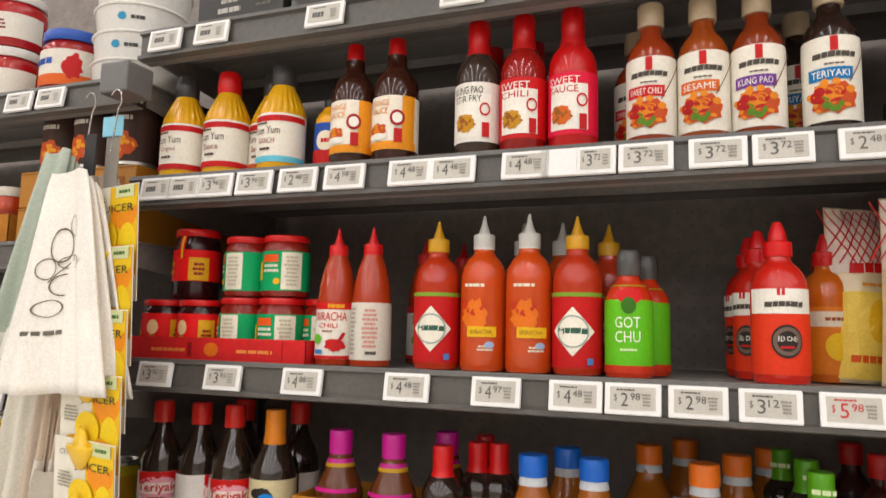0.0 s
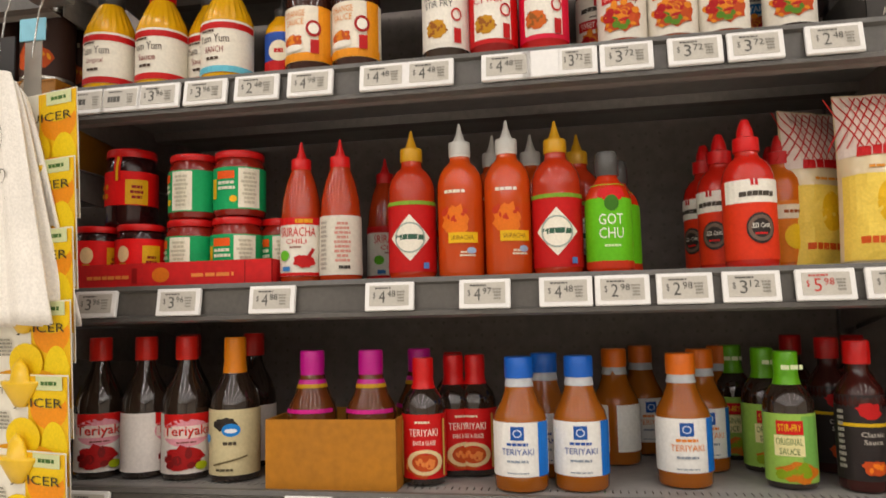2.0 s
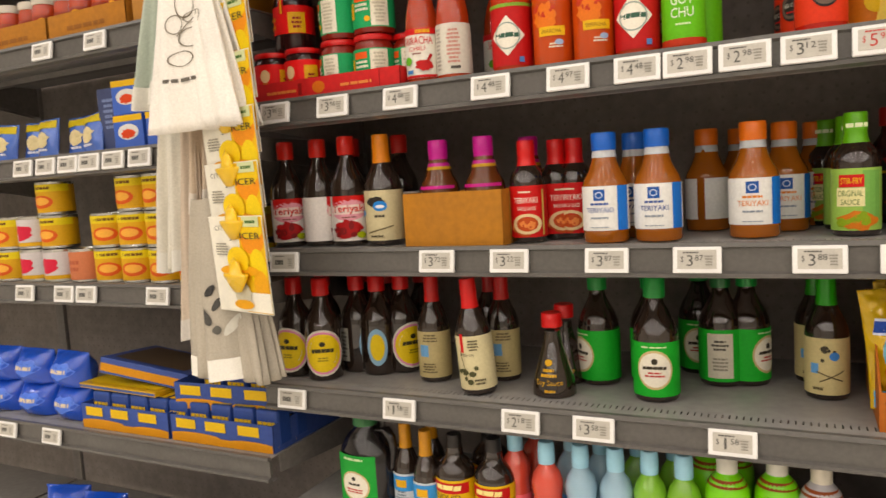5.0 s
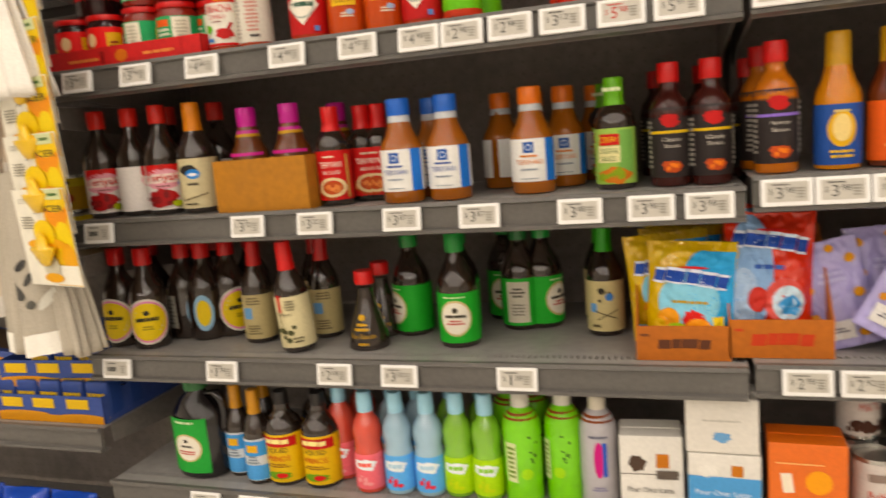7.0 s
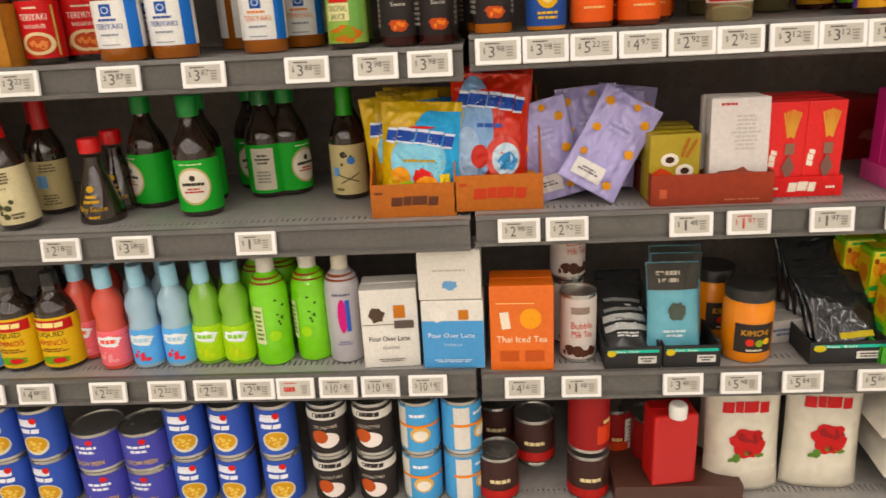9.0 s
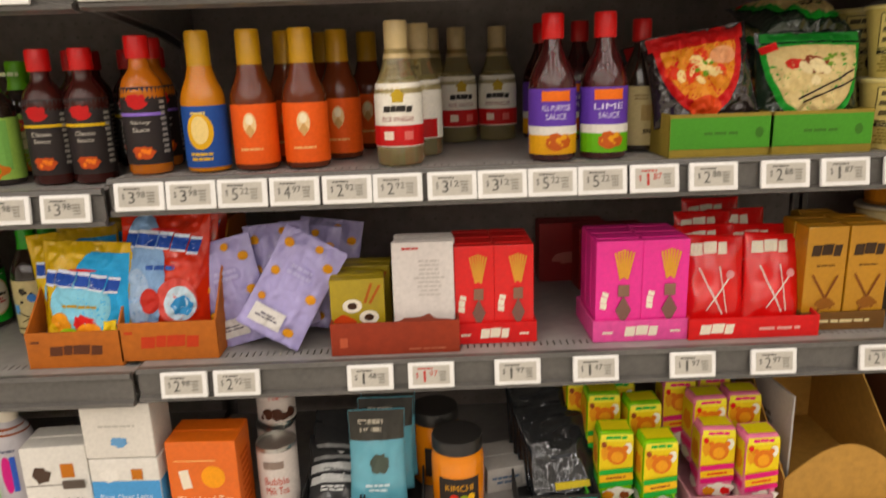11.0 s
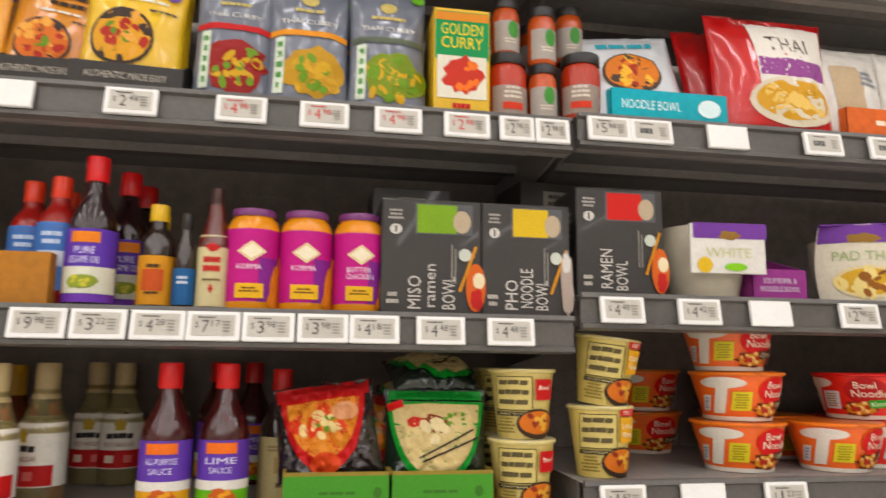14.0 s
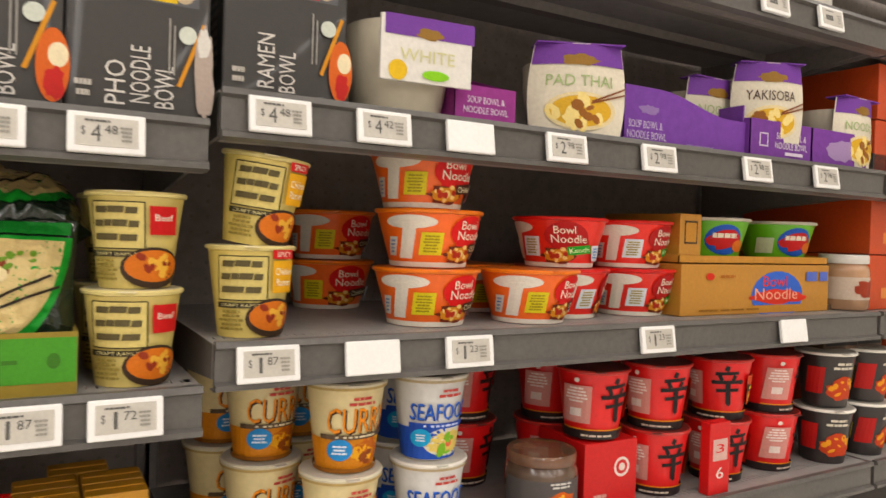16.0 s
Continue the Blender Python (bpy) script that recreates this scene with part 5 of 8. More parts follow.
b = pouch("candy_bag", "shiny yellow and blue sweet bag with fruit picture", 0.142, 0.182, 0.055, "d8b52a", [("rect", 0.32, 0.48, 0.32, 0.86, "4aa5d8"), ("oval", 0.12, 0.5, 0.5, 0.84, "4aa5d8"), ("oval", -0.02, 0.46, 0.7, 0.5, "8cc4d8"), ("rect", 0, 0.09, 0.94, 0.14, "3f9fd8"), ("blob", 0.04, 0.3, 0.26, 0.2, "cc3a2a"), ("oval", -0.24, 0.3, 0.26, 0.2, "d9962a"), ("oval", 0.1, 0.23, 0.3, 0.18, "e0962a"), ("oval", -0.14, 0.2, 0.26, 0.14, "9cc04a"), ("rect", 0.32, 0.26, 0.12, 0.16, "e0c23a", None, 6), ("oval", -0.34, 0.24, 0.14, 0.12, "d8b03a"), ("bars", 0, 0.46, 0.5, 0.04, "b8943a", 1)] + CHEW, 11, cat="bag", group="sweet bags", rough=0.1, crumple=1.7)
stand(b, [(-0.090, 0.062, D1 + 0.009, -3, 3, -8), (-0.109, 0.11, D1 + 0.018, 8, -4, -8), (-0.098, 0.16, D1 + 0.018, 4, 0, -6), (-0.098, 0.2, D1 + 0.018, -4, 2, -4)])
b = pouch("candy_bag", "shiny red and pale blue sweet bag with soda picture", 0.138, 0.20, 0.05, "cf4638", [("oval", -0.22, 0.5, 0.5, 0.96, "8aa8cc"), ("oval", -0.3, 0.3, 0.34, 0.5, "a8bcd4"), ("bars", -0.02, 0.56, 0.5, 0.06, "3a5aa0", 1), ("oval", 0.16, 0.3, 0.46, 0.36, "d0605a"), ("oval", 0.2, 0.28, 0.36, 0.28, "c9dbe6"), ("blob", 0.22, 0.26, 0.26, 0.16, "4a90c4"), ("oval", -0.14, 0.3, 0.22, 0.2, "b8403a"), ("bars", -0.1, 0.12, 0.5, 0.05, "3a5aa0", 1)] + [(a[0], a[1], a[2] + 0.09, *a[3:]) for a in CHEW], 13, cat="bag", group="sweet bags", rough=0.1, crumple=1.7)
stand(b, [(0.028, 0.075, D2 + 0.025, 4, 4, -10), (0.036, 0.12, D2 + 0.03, -4, 2, -8), (0.045, 0.17, D2 + 0.03, 2, 0, -5)])
b = pouch("snack_pouch", "lilac snack pouch with small orange motifs", 0.108, 0.172, 0.018, "a8a0cc", [("oval", -0.34, 0.86, 0.15, 0.085, "d89a22"), ("oval", 0.34, 0.80, 0.15, 0.085, "d89a22"), ("oval", -0.34, 0.58, 0.14, 0.08, "d89a22"), ("oval", 0.34, 0.48, 0.16, 0.09, "d89a22"), ("oval", -0.34, 0.32, 0.12, 0.07, "c98a2a"), ("oval", 0.26, 0.12, 0.16, 0.08, "d89a22"), ("oval", 0.1, 0.92, 0.12, 0.07, "d89a22"), ("bars", 0.02, 0.66, 0.4, 0.12, "bab4d8", 2), ("rect", -0.12, 0.17, 0.5, 0.17, "dedad6"), ("bars", -0.12, 0.17, 0.36, 0.06, "6a6670", 2)], 17, group="lilac pouches", crumple=1.2)
stand(b, [(0.192, 0.050, D2 + 0.028, -4, 30, -14), (0.150, 0.088, D2 + 0.004, 4, -13, -10), (0.215, 0.110, D2 + 0.02, 2, -4, -10), (0.235, 0.135, D2 + 0.012, -6, 6, -9), (0.265, 0.17, D2 + 0.012, 2, 8, -8)])
b = tray("snack_tray", "rust-coloured card tray with torn box inside", 0.198, 0.22, 0.052, 0.052, "8a3a26", [("rect", -0.4, 0.4, 0.06, 0.3, "b5604a"), ("bars", 0.25, 0.15, 0.4, 0.08, "b5705a", 1)])
stand(b, [(0.395, 0.022, D2 + EPS, 0)])
b = carton("snack_box", "brown and gold snack box with chocolate ring picture", 0.084, 0.05, 0.112, "a3902c", [("oval", -0.1, 0.62, 0.36, 0.2, "e6ded0"), ("oval", -0.1, 0.62, 0.18, 0.1, "3a2418"), ("oval", 0.2, 0.45, 0.36, 0.2, "e6ded0"), ("oval", 0.2, 0.45, 0.18, 0.1, "3a2418"), ("blob", -0.25, 0.4, 0.4, 0.2, "c2501f"), ("rect", 0.2, 0.8, 0.05, 0.3, "a5602a", None, -20), ("rect", 0.32, 0.78, 0.05, 0.3, "a5602a", None, -30)])
stand(b, [(0.338, 0.045, D2 + 0.004, 3), (0.344, 0.12, D2 + 0.004, -2)])
b = carton("snack_box", "white card box back with printed table and torn lower edge", 0.095, 0.016, 0.165, "d6cfca", [("bars", 0.1, 0.66, 0.5, 0.36, "c2bbb5", 9), ("bars", -0.2, 0.94, 0.4, 0.04, "b3403a", 1), ("blob", 0, 0.2, 0.98, 0.22, "8a4a3c")], group="white boxes")
stand(b, [(0.441, 0.036, D2 + 0.006, 0, 0, -5), (0.445, 0.062, D2 + 0.004, 3, 0, -5), (0.442, 0.09, D2 + 0.004, -2, 0, -4)])


def sticks_box(x, y, col, base, n=2, label="", w=0.062, h=0.155, bundle="d9a05a", mark="ece2d0"):
    """Upright biscuit-stick cartons in a shallow card tray."""
    wt = n * w + 0.008
    t = tray("stick_tray", label + " tray", wt, 0.13, 0.034, 0.034, base, [("logo", 0, 0.45, 0.34, 0.55, mark, 5), ("bars", 0.35, 0.45, 0.16, 0.2, mark, 1), ("bars", -0.35, 0.45, 0.16, 0.2, mark, 1)])
    stand(t, [(x, y, D2 + EPS, 0)])
    arts = [("logo", -0.3, 0.4, 0.36 * h / w * 0.5, 0.075, mark, 5, 82)]
    arts += [("rect", 0.1 + 0.045 * k, 0.78 - 0.01 * abs(k), 0.045, 0.28, bundle, None, -4 * k) for k in range(-3, 4)]
    arts += [("rect", 0.1, 0.5, 0.24, 0.12, "8a6a5a"), ("diamond", 0.1, 0.3, 0.34, 0.3, "7a5a52")]
    c = carton("biscuit_box", label + " carton with bundled sticks", w, 0.035, h, col, arts, group=label)
    stand(c, [(x + (k - (n - 1) / 2) * w, y + 0.006 + 0.037 * r, D2 + 0.004, 0) for r in range(3) for k in range(n)])


sticks_box(0.551, 0.050, "d4201e", "cc1c1a", label="bright red biscuit stick")
sticks_box(0.779, 0.036, "e04a94", "d8609a", n=2, label="hot pink biscuit stick", w=0.072, h=0.158)
b = carton("biscuit_box", "dark red biscuit carton at the back of the shelf", 0.13, 0.05, 0.12, "8d1218", [("blob", 0, 0.4, 0.7, 0.2, "b8706a")])
stand(b, [(0.733, 0.36, D2 + EPS, 0), (0.799, 0.30, D2 + 0.002, 4)])
b = tray("stick_tray", "red card tray of strawberry stick packets", 0.205, 0.2, 0.034, 0.05, "cc1c1a", [("logo", -0.28, 0.45, 0.26, 0.55, "ece2d0", 5), ("bars", 0.2, 0.45, 0.5, 0.25, "e0a8a0", 1)])
stand(b, [(0.954, 0.030, D2 + EPS, 0)])
b = pouch("stick_packet", "glossy red strawberry biscuit stick packet with white strokes", 0.1, 0.15, 0.03, "d0201e", [("logo", -0.1, 0.84, 0.6, 0.15, "ece2d0", 5, 4), ("rect", -0.1, 0.4, 0.025, 0.55, "e8dcd2", None, 28), ("rect", 0.05, 0.4, 0.025, 0.5, "e8dcd2", None, -35), ("rect", 0.1, 0.42, 0.02, 0.5, "e8dcd2", None, 10), ("oval", 0.22, 0.58, 0.14, 0.09, "d89a9a")], 21, cat="packet", group="red stick packets", rough=0.15)
stand(b, [(0.903, 0.066, D2 + 0.006, 0, 3, -14), (0.997, 0.066, D2 + 0.006, 2, 5, -14), (0.908, 0.1, D2 + 0.016, -2, -2, -14), (0.987, 0.1, D2 + 0.014, 0, 2, -14), (0.917, 0.14, D2 + 0.03, 2, 0, -12), (0.977, 0.15, D2 + 0.03, 2, 0, -12), (0.947, 0.20, D2 + 0.04, 0, 0, -8)])
b = tray("stick_tray", "yellow card tray of almond stick boxes", 0.135, 0.2, 0.03, 0.03, "6a4a22", [("bars", 0, 0.5, 0.7, 0.3, "d8c9a0", 1)])
stand(b, [(1.105, 0.05, D2 + EPS, 0)])
b = carton("biscuit_box", "mustard yellow almond biscuit stick box", 0.064, 0.04, 0.165, "b5861c", [("logo", 0, 0.76, 0.74, 0.13, "3a2a1c", 5), ("bars", 0, 0.62, 0.6, 0.03, "6a4a1c", 1), ("rect", -0.05, 0.36, 0.06, 0.4, "7a4a1c", None, 30), ("rect", 0.1, 0.34, 0.06, 0.4, "7a4a1c", None, -25), ("blob", 0.05, 0.24, 0.5, 0.12, "8a5a22")], group="mustard biscuit boxes")
stand(b, [(1.072, 0.056, D2 + 0.004, 0), (1.139, 0.056, D2 + 0.004, 0), (1.072, 0.1, D2 + 0.004, 0), (1.139, 0.1, D2 + 0.004, 0), (1.107, 0.145, D2 + 0.004, 0)])

# ---- first bay, fifth shelf: jugs, drinks, coffee ----
b = thing("soy_sauce_jug", "large dark plastic jug of soy sauce with green label", "jug")
turned("body", [(0, 0.004), (0.045, 0.0), (0.062, 0.004), (0.066, 0.016), (0.066, 0.115), (0.060, 0.14), (0.042, 0.165), (0.024, 0.18), (0.022, 0.192)], mat("17110e", 0.2, coat=0.4, grain=0.04), b, sx=1.0, sy=0.72, segs=36)
turned("cap", [(0, 0.188), (0.026, 0.188), (0.026, 0.208), (0.023, 0.212), (0, 0.212)], plastic("3a6b42"), b)
hb = bmesh.new()
pts = [(0.028, 0.178), (0.052, 0.182), (0.066, 0.165), (0.070, 0.135), (0.064, 0.10)]
prev = None
for px, pz in pts:
    ring = [hb.verts.new((px + 0.008 * math.cos(2 * math.pi * k / 10), 0.010 * math.sin(2 * math.pi * k / 10), pz + 0.006 * math.cos(2 * math.pi * k / 10))) for k in range(10)]
    if prev:
        for k in range(10):
            hb.faces.new((prev[k], prev[(k + 1) % 10], ring[(k + 1) % 10], ring[k]))
    prev = ring
part("handle", hb, mat("17110e", 0.2, coat=0.4, grain=0.04), b, smooth=True)
def jug_face(u, v, off):
    a = u / 0.066
    return (0.066 * math.sin(a), -(0.0475 + off) * math.cos(a) - 0.0006, v)
lb = part("label", patch(jug_face, -0.052, 0.052, 0.016, 0.135, 0.0006), paper("3a9a48"), b, "bright green printed label")
prints(lb, [("oval", 0, 0.42, 0.56, 0.36, "c9b58a"), ("oval", 0, 0.42, 0.5, 0.32, "e6e0d0"), ("bars", 0, 0.44, 0.36, 0.05, "3a3428", 1), ("bars", 0, 0.36, 0.32, 0.06, "b3352a", 2), ("oval", 0, 0.51, 0.08, 0.05, "3a3428"), ("bars", 0, 0.75, 0.5, 0.05, "cfe0b8", 1)], jug_face, 0.13, 0.17, base=0.0014)
stand(b, [(-1.088, 0.078, E1 + EPS, -6)])
b = bottle("cooking_wine_bottle", "dark bottle with gold sleeve cap and sky blue label", 0.056, 0.196, SOYB, "soy", ("sleeve", plastic("c08a1e")), (0.05, 0.5, "cfd3d6", 340), [("rect", 0, 0.4, 1.4, 0.16, "4a8fc8"), ("rect", 0, 0.14, 1.4, 0.16, "5a9ad0"), ("bars", 0, 0.28, 0.5, 0.1, "7a848c", 3), ("rect", 0, 0.4, 0.4, 0.08, "d8a83a")], group="gold-capped bottles")
stand(b, [(-0.998, 0.084, E1 + EPS, 0), (-0.938, 0.058, E1 + EPS, 4), (-0.971, 0.146, E1 + EPS)])
b = bottle("aminos_bottle", "dark glass bottle with yellow, red and green label", 0.078, 0.190, SOYB, "sauce", ("tall", plastic("201c1a")), (0.05, 0.58, "dcb81a", 340), [("rect", 0, 0.50, 1.1, 0.11, "b52a1c"), ("logo", 0, 0.50, 0.7, 0.06, "f0e0a0", 5), ("word", 0, 0.405, 0.62, 0.06, "3a2a10", "LIQUID"), ("word", 0, 0.32, 0.68, 0.06, "b52a1c", "AMINOS"), ("bars", 0, 0.24, 0.7, 0.05, "8a5a18", 2), ("blob", 0, 0.13, 0.7, 0.09, "6f9a2a"), ("oval", 0.1, 0.13, 0.3, 0.06, "c2351f")], group="yellow-labelled bottles")
stand(b, [(-0.881, 0.071, E1 + EPS, 0), (-0.799, 0.072, E1 + EPS, 2), (-0.843, 0.156, E1 + EPS)])


def soda(body, lab, blob, places, label):
    b = bottle("marble_soda_bottle", label, 0.060, 0.200, mat(body, 0.06, coat=0.6, grain=0.08, scale=18, trans=0.25), "soda", ("flip", mat("a8d4e6", 0.2, coat=0.3)), (0.05, 0.40, lab, 330), [("blob", 0, 0.3, 0.8, 0.12, "e9eef0"), ("bars", 0, 0.3, 0.6, 0.07, body, 1), ("food", 0, 0.14, 0.7, 0.12, blob, 7)], group="marble soda bottles")
    stand(b, places)


soda("e8685a", "ee7880", "f0a0a0", [(-0.767, 0.104, E1 + EPS), (-0.690, 0.061, E1 + EPS), (-0.750, 0.176, E1 + EPS)], "pink-red marble soda bottle with pale blue cap")
soda("b4d2e2", "6aaee6", "d94a5a", [(-0.628, 0.064, E1 + EPS), (-0.566, 0.066, E1 + EPS), (-0.609, 0.136, E1 + EPS), (-0.665, 0.136, E1 + EPS)], "clear blue marble soda bottle with pale blue cap")
soda("96cc5c", "b2d84e", "c8dc5a", [(-0.509, 0.072, E1 + EPS), (-0.452, 0.07, E1 + EPS), (-0.478, 0.146, E1 + EPS), (-0.543, 0.146, E1 + EPS)], "green marble soda bottle with pale blue cap")
b = bottle("green_tea_bottle", "lime green wrapped tea bottle with white cap", 0.070, 0.208, mat("86d02a", 0.3, coat=0.3, grain=0.06), "tea", ("screw", plastic("d8d4c8")), None, [("food", 0.25, 0.5, 0.4, 0.3, "3a5a1c", 8), ("rect", -0.3, 0.4, 0.3, 0.36, "d5dcae"), ("bars", -0.3, 0.4, 0.24, 0.3, "6a8a3a", 7), ("oval", 0.1, 0.3, 0.3, 0.1, "a8d84a")], group="green tea bottles", bands=((0.775, 0.83, "8a4a22"),))
stand(b, [(-0.384, 0.068, E1 + EPS, 10), (-0.310, 0.084, E1 + EPS, -20), (-0.382, 0.156, E1 + EPS), (-0.419, 0.136, E1 + EPS)])
b = bottle("tea_bottle", "silvery white tea bottle with magenta and blue mark", 0.066, 0.208, mat("b9b5b8", 0.3, coat=0.3, grain=0.05), "tea", ("screw", plastic("d8d0c0")), None, [("oval", 0.05, 0.46, 0.26, 0.32, "c2347a"), ("rect", 0.2, 0.46, 0.12, 0.3, "3a5ab0"), ("bars", 0.05, 0.66, 0.5, 0.04, "6a6a78", 1), ("bars", 0.05, 0.2, 0.4, 0.05, "8a86a0", 2)], bands=((0.775, 0.83, "8a4a22"),))
stand(b, [(-0.247, 0.071, E1 + EPS, 0)])
POUR = [("rect", -0.02, 0.56, 0.92, 0.01, "6a625a"), ("blob", -0.22, 0.68, 0.3, 0.2, "4a3a30"), ("rect", 0.18, 0.72, 0.2, 0.16, "b8742c"), ("oval", -0.1, 0.78, 0.12, 0.1, "e0dcd4"), ("word", -0.02, 0.38, 0.72, 0.065, "3a3632", "Pour Over Latte")]
b = carton("coffee_box", "white carton of pour-over latte with dark cup picture", 0.102, 0.07, 0.153, "dedad2", POUR + [("word", 0, 0.26, 0.3, 0.035, "6a625a", "CLASSIC"), ("rect", 0.25, 0.56, 0.34, 0.1, "5a5048"), ("bars", 0, 0.1, 0.6, 0.05, "8a847a", 2)], side=[("bars", 0, 0.5, 0.6, 0.6, "b0aaa0", 8)])
stand(b, [(-0.156, 0.02, E1 + EPS, 3)])
b = carton("coffee_box", "sky blue and white carton of pour-over latte", 0.110, 0.07, 0.132, "dedad2", [("rect", 0, 0.36, 0.99, 0.7, "5a97c8"), ("blob", -0.22, 0.78, 0.3, 0.18, "e8e4dc"), ("rect", 0.18, 0.8, 0.16, 0.14, "b8742c"), ("word", -0.02, 0.5, 0.76, 0.07, "dfe9f2", "Pour Over Latte"), ("word", 0, 0.36, 0.3, 0.035, "c8dcec", "VANILLA"), ("bars", 0, 0.12, 0.7, 0.05, "c8dcec", 2)], side=[("rect", 0, 0.36, 0.98, 0.7, "5a97c8")])
stand(b, [(-0.043, 0.01, E1 + EPS, -2)])
b = carton("coffee_box", "white carton with small blue mark lying on another carton", 0.110, 0.072, 0.092, "d6d1c8", [("blob", 0, 0.3, 0.26, 0.2, "6f9ac0"), ("bars", 0.0, 0.6, 0.6, 0.06, "b8b4aa", 1)])
stand(b, [(-0.045, 0.012, E1 + 0.1342, -1)])
b = carton("tea_box", "bright orange carton of Thai iced tea", 0.112, 0.075, 0.165, "d8730f", [("oval", 0.14, 0.62, 0.34, 0.24, "e8a01c"), ("rect", -0.26, 0.6, 0.14, 0.2, "e8dcc8", None, 8), ("word", 0, 0.38, 0.8, 0.075, "f0e2c4", "Thai Iced Tea"), ("rect", -0.1, 0.8, 0.6, 0.01, "f0c890"), ("rect", -0.2, 0.18, 0.3, 0.12, "b85a0c"), ("rect", 0.2, 0.18, 0.3, 0.12, "b85a0c")], side=[("bars", 0, 0.5, 0.6, 0.6, "b85a0c", 8)])
stand(b, [(0.079, 0.012, E2 + EPS, -2)])
b = tin("drink_can", "silver bubble tea can with brown pearl dots", 0.066, 0.132, "cfc6bf", [("word", 0.05, 0.56, 0.6, 0.1, "b5452c", "Bubble"), ("word", 0.05, 0.43, 0.56, 0.1, "b5452c", "Milk Tea"), ("rect", 0, 0.78, 0.5, 0.1, "8a7a70"), ("food", 0, 0.16, 1.1, 0.14, "4a2c20", 12)], group="bubble tea cans")
stand(b, [(0.185, 0.068, E2 + EPS, 0), (0.170, 0.141, E2 + EPS, 30), (0.174, 0.141, E2 + 0.134, 20)])
SEAT = [("rect", 0, 0.8, 0.9, 0.14, "3fb09a"), ("word", -0.1, 0.8, 0.4, 0.1, "e6efe8", "Sea Salt"), ("rect", 0.25, 0.4, 0.32, 0.34, "d8d4cc"), ("bars", 0.25, 0.4, 0.26, 0.24, "2a2826", 2), ("oval", -0.38, 0.72, 0.16, 0.3, "c8b52a")]
for x, nm in ((0.275, "silver"), (0.378, "blue"), (0.648, "black")):
    t = tray("seaweed_tray", "black card tray of seaweed snack packs", 0.100 if nm != "black" else 0.135, 0.16, 0.042, 0.042, "252423", SEAT, group="seaweed trays")
    stand(t, [(x, 0.01, E2 + EPS, 0)])
b = pouch("seaweed_pack", "shiny black and silver seaweed snack pack", 0.09, 0.115, 0.03, mat("4a4a4a", 0.22, 0.5, coat=0.4, bump=0.1, scale=22), [("rect", 0, 0.4, 0.9, 0.12, "c9c9c6"), ("rect", 0, 0.55, 0.8, 0.06, "8a8a88"), ("bars", 0, 0.25, 0.6, 0.1, "d8d8d4", 2)], 31, cat="packet", group="silver seaweed packs", rough=0.15)
stand(b, [(0.275, 0.038, E2 + 0.018, 0, 0, -62), (0.275, 0.061, E2 + 0.026, 3, 0, -56), (0.270, 0.086, E2 + 0.032, -3, 2, -50), (0.277, 0.116, E2 + 0.036, 0, 0, -44)])
b = pouch("seaweed_pack", "pale blue seaweed pack with dark top", 0.095, 0.16, 0.026, "6fa9b8", [("rect", 0, 0.84, 0.98, 0.3, "3c3a34"), ("bars", -0.1, 0.84, 0.6, 0.16, "b8b0a0", 2), ("blob", 0.05, 0.45, 0.34, 0.22, "4a5248"), ("bars", 0, 0.2, 0.5, 0.1, "c8dce0", 2)], 33, cat="packet", group="blue seaweed packs")
stand(b, [(0.353, 0.042, E2 + 0.02, 0, 0, -14), (0.364, 0.076, E2 + 0.026, 4, 2, -12), (0.370, 0.111, E2 + 0.03, 0, 0, -8)])
b = pouch("seaweed_pack", "glossy black seaweed snack pack leaning in its tray", 0.12, 0.14, 0.026, mat("232425", 0.16, coat=0.5, bump=0.06, scale=22), [("rect", 0.1, 0.16, 0.5, 0.08, "c8b52a"), ("rect", 0.0, 0.5, 0.3, 0.03, "3a3c40")], 35, cat="packet", group="black seaweed packs", rough=0.1)
stand(b, [(0.669, 0.046, E2 + 0.01, 0, -6, -38), (0.664, 0.076, E2 + 0.02, 2, -6, -36), (0.654, 0.106, E2 + 0.03, -2, -4, -32), (0.649, 0.136, E2 + 0.045, -2, -4, -26), (0.644, 0.166, E2 + 0.055, -2, -4, -18)])
b = bottle("kimchi_jar", "jar of orange kimchi with black lid and dark label", 0.088, 0.138, glossy("d98a1c"), "jar", ("lid", plastic("2a2826")), (0.16, 0.56, "2c2622", 92), [("word", 0, 0.44, 0.52, 0.08, "d8a02a", "KIMCHI"), ("bars", 0, 0.2, 0.44, 0.05, "c8c0b0", 1), ("oval", -0.1, 0.31, 0.16, 0.1, "c2402a"), ("oval", 0.08, 0.3, 0.16, 0.1, "8a9a3a"), ("oval", 0.22, 0.32, 0.14, 0.09, "d8b03a")], cat="jar", group="kimchi jars")
stand(b, [(0.486, 0.058, E2 + EPS, 0), (0.450, 0.156, E2 + EPS, 20)])
b = carton("chopstick_box", "small pale grey box with blue print", 0.085, 0.09, 0.045, "b0aca6", [("bars", -0.1, 0.5, 0.6, 0.4, "5a6a80", 2), ("rect", 0.35, 0.5, 0.2, 0.6, "d8d4cc")])
stand(b, [(0.579, 0.096, E2 + EPS, 12)])


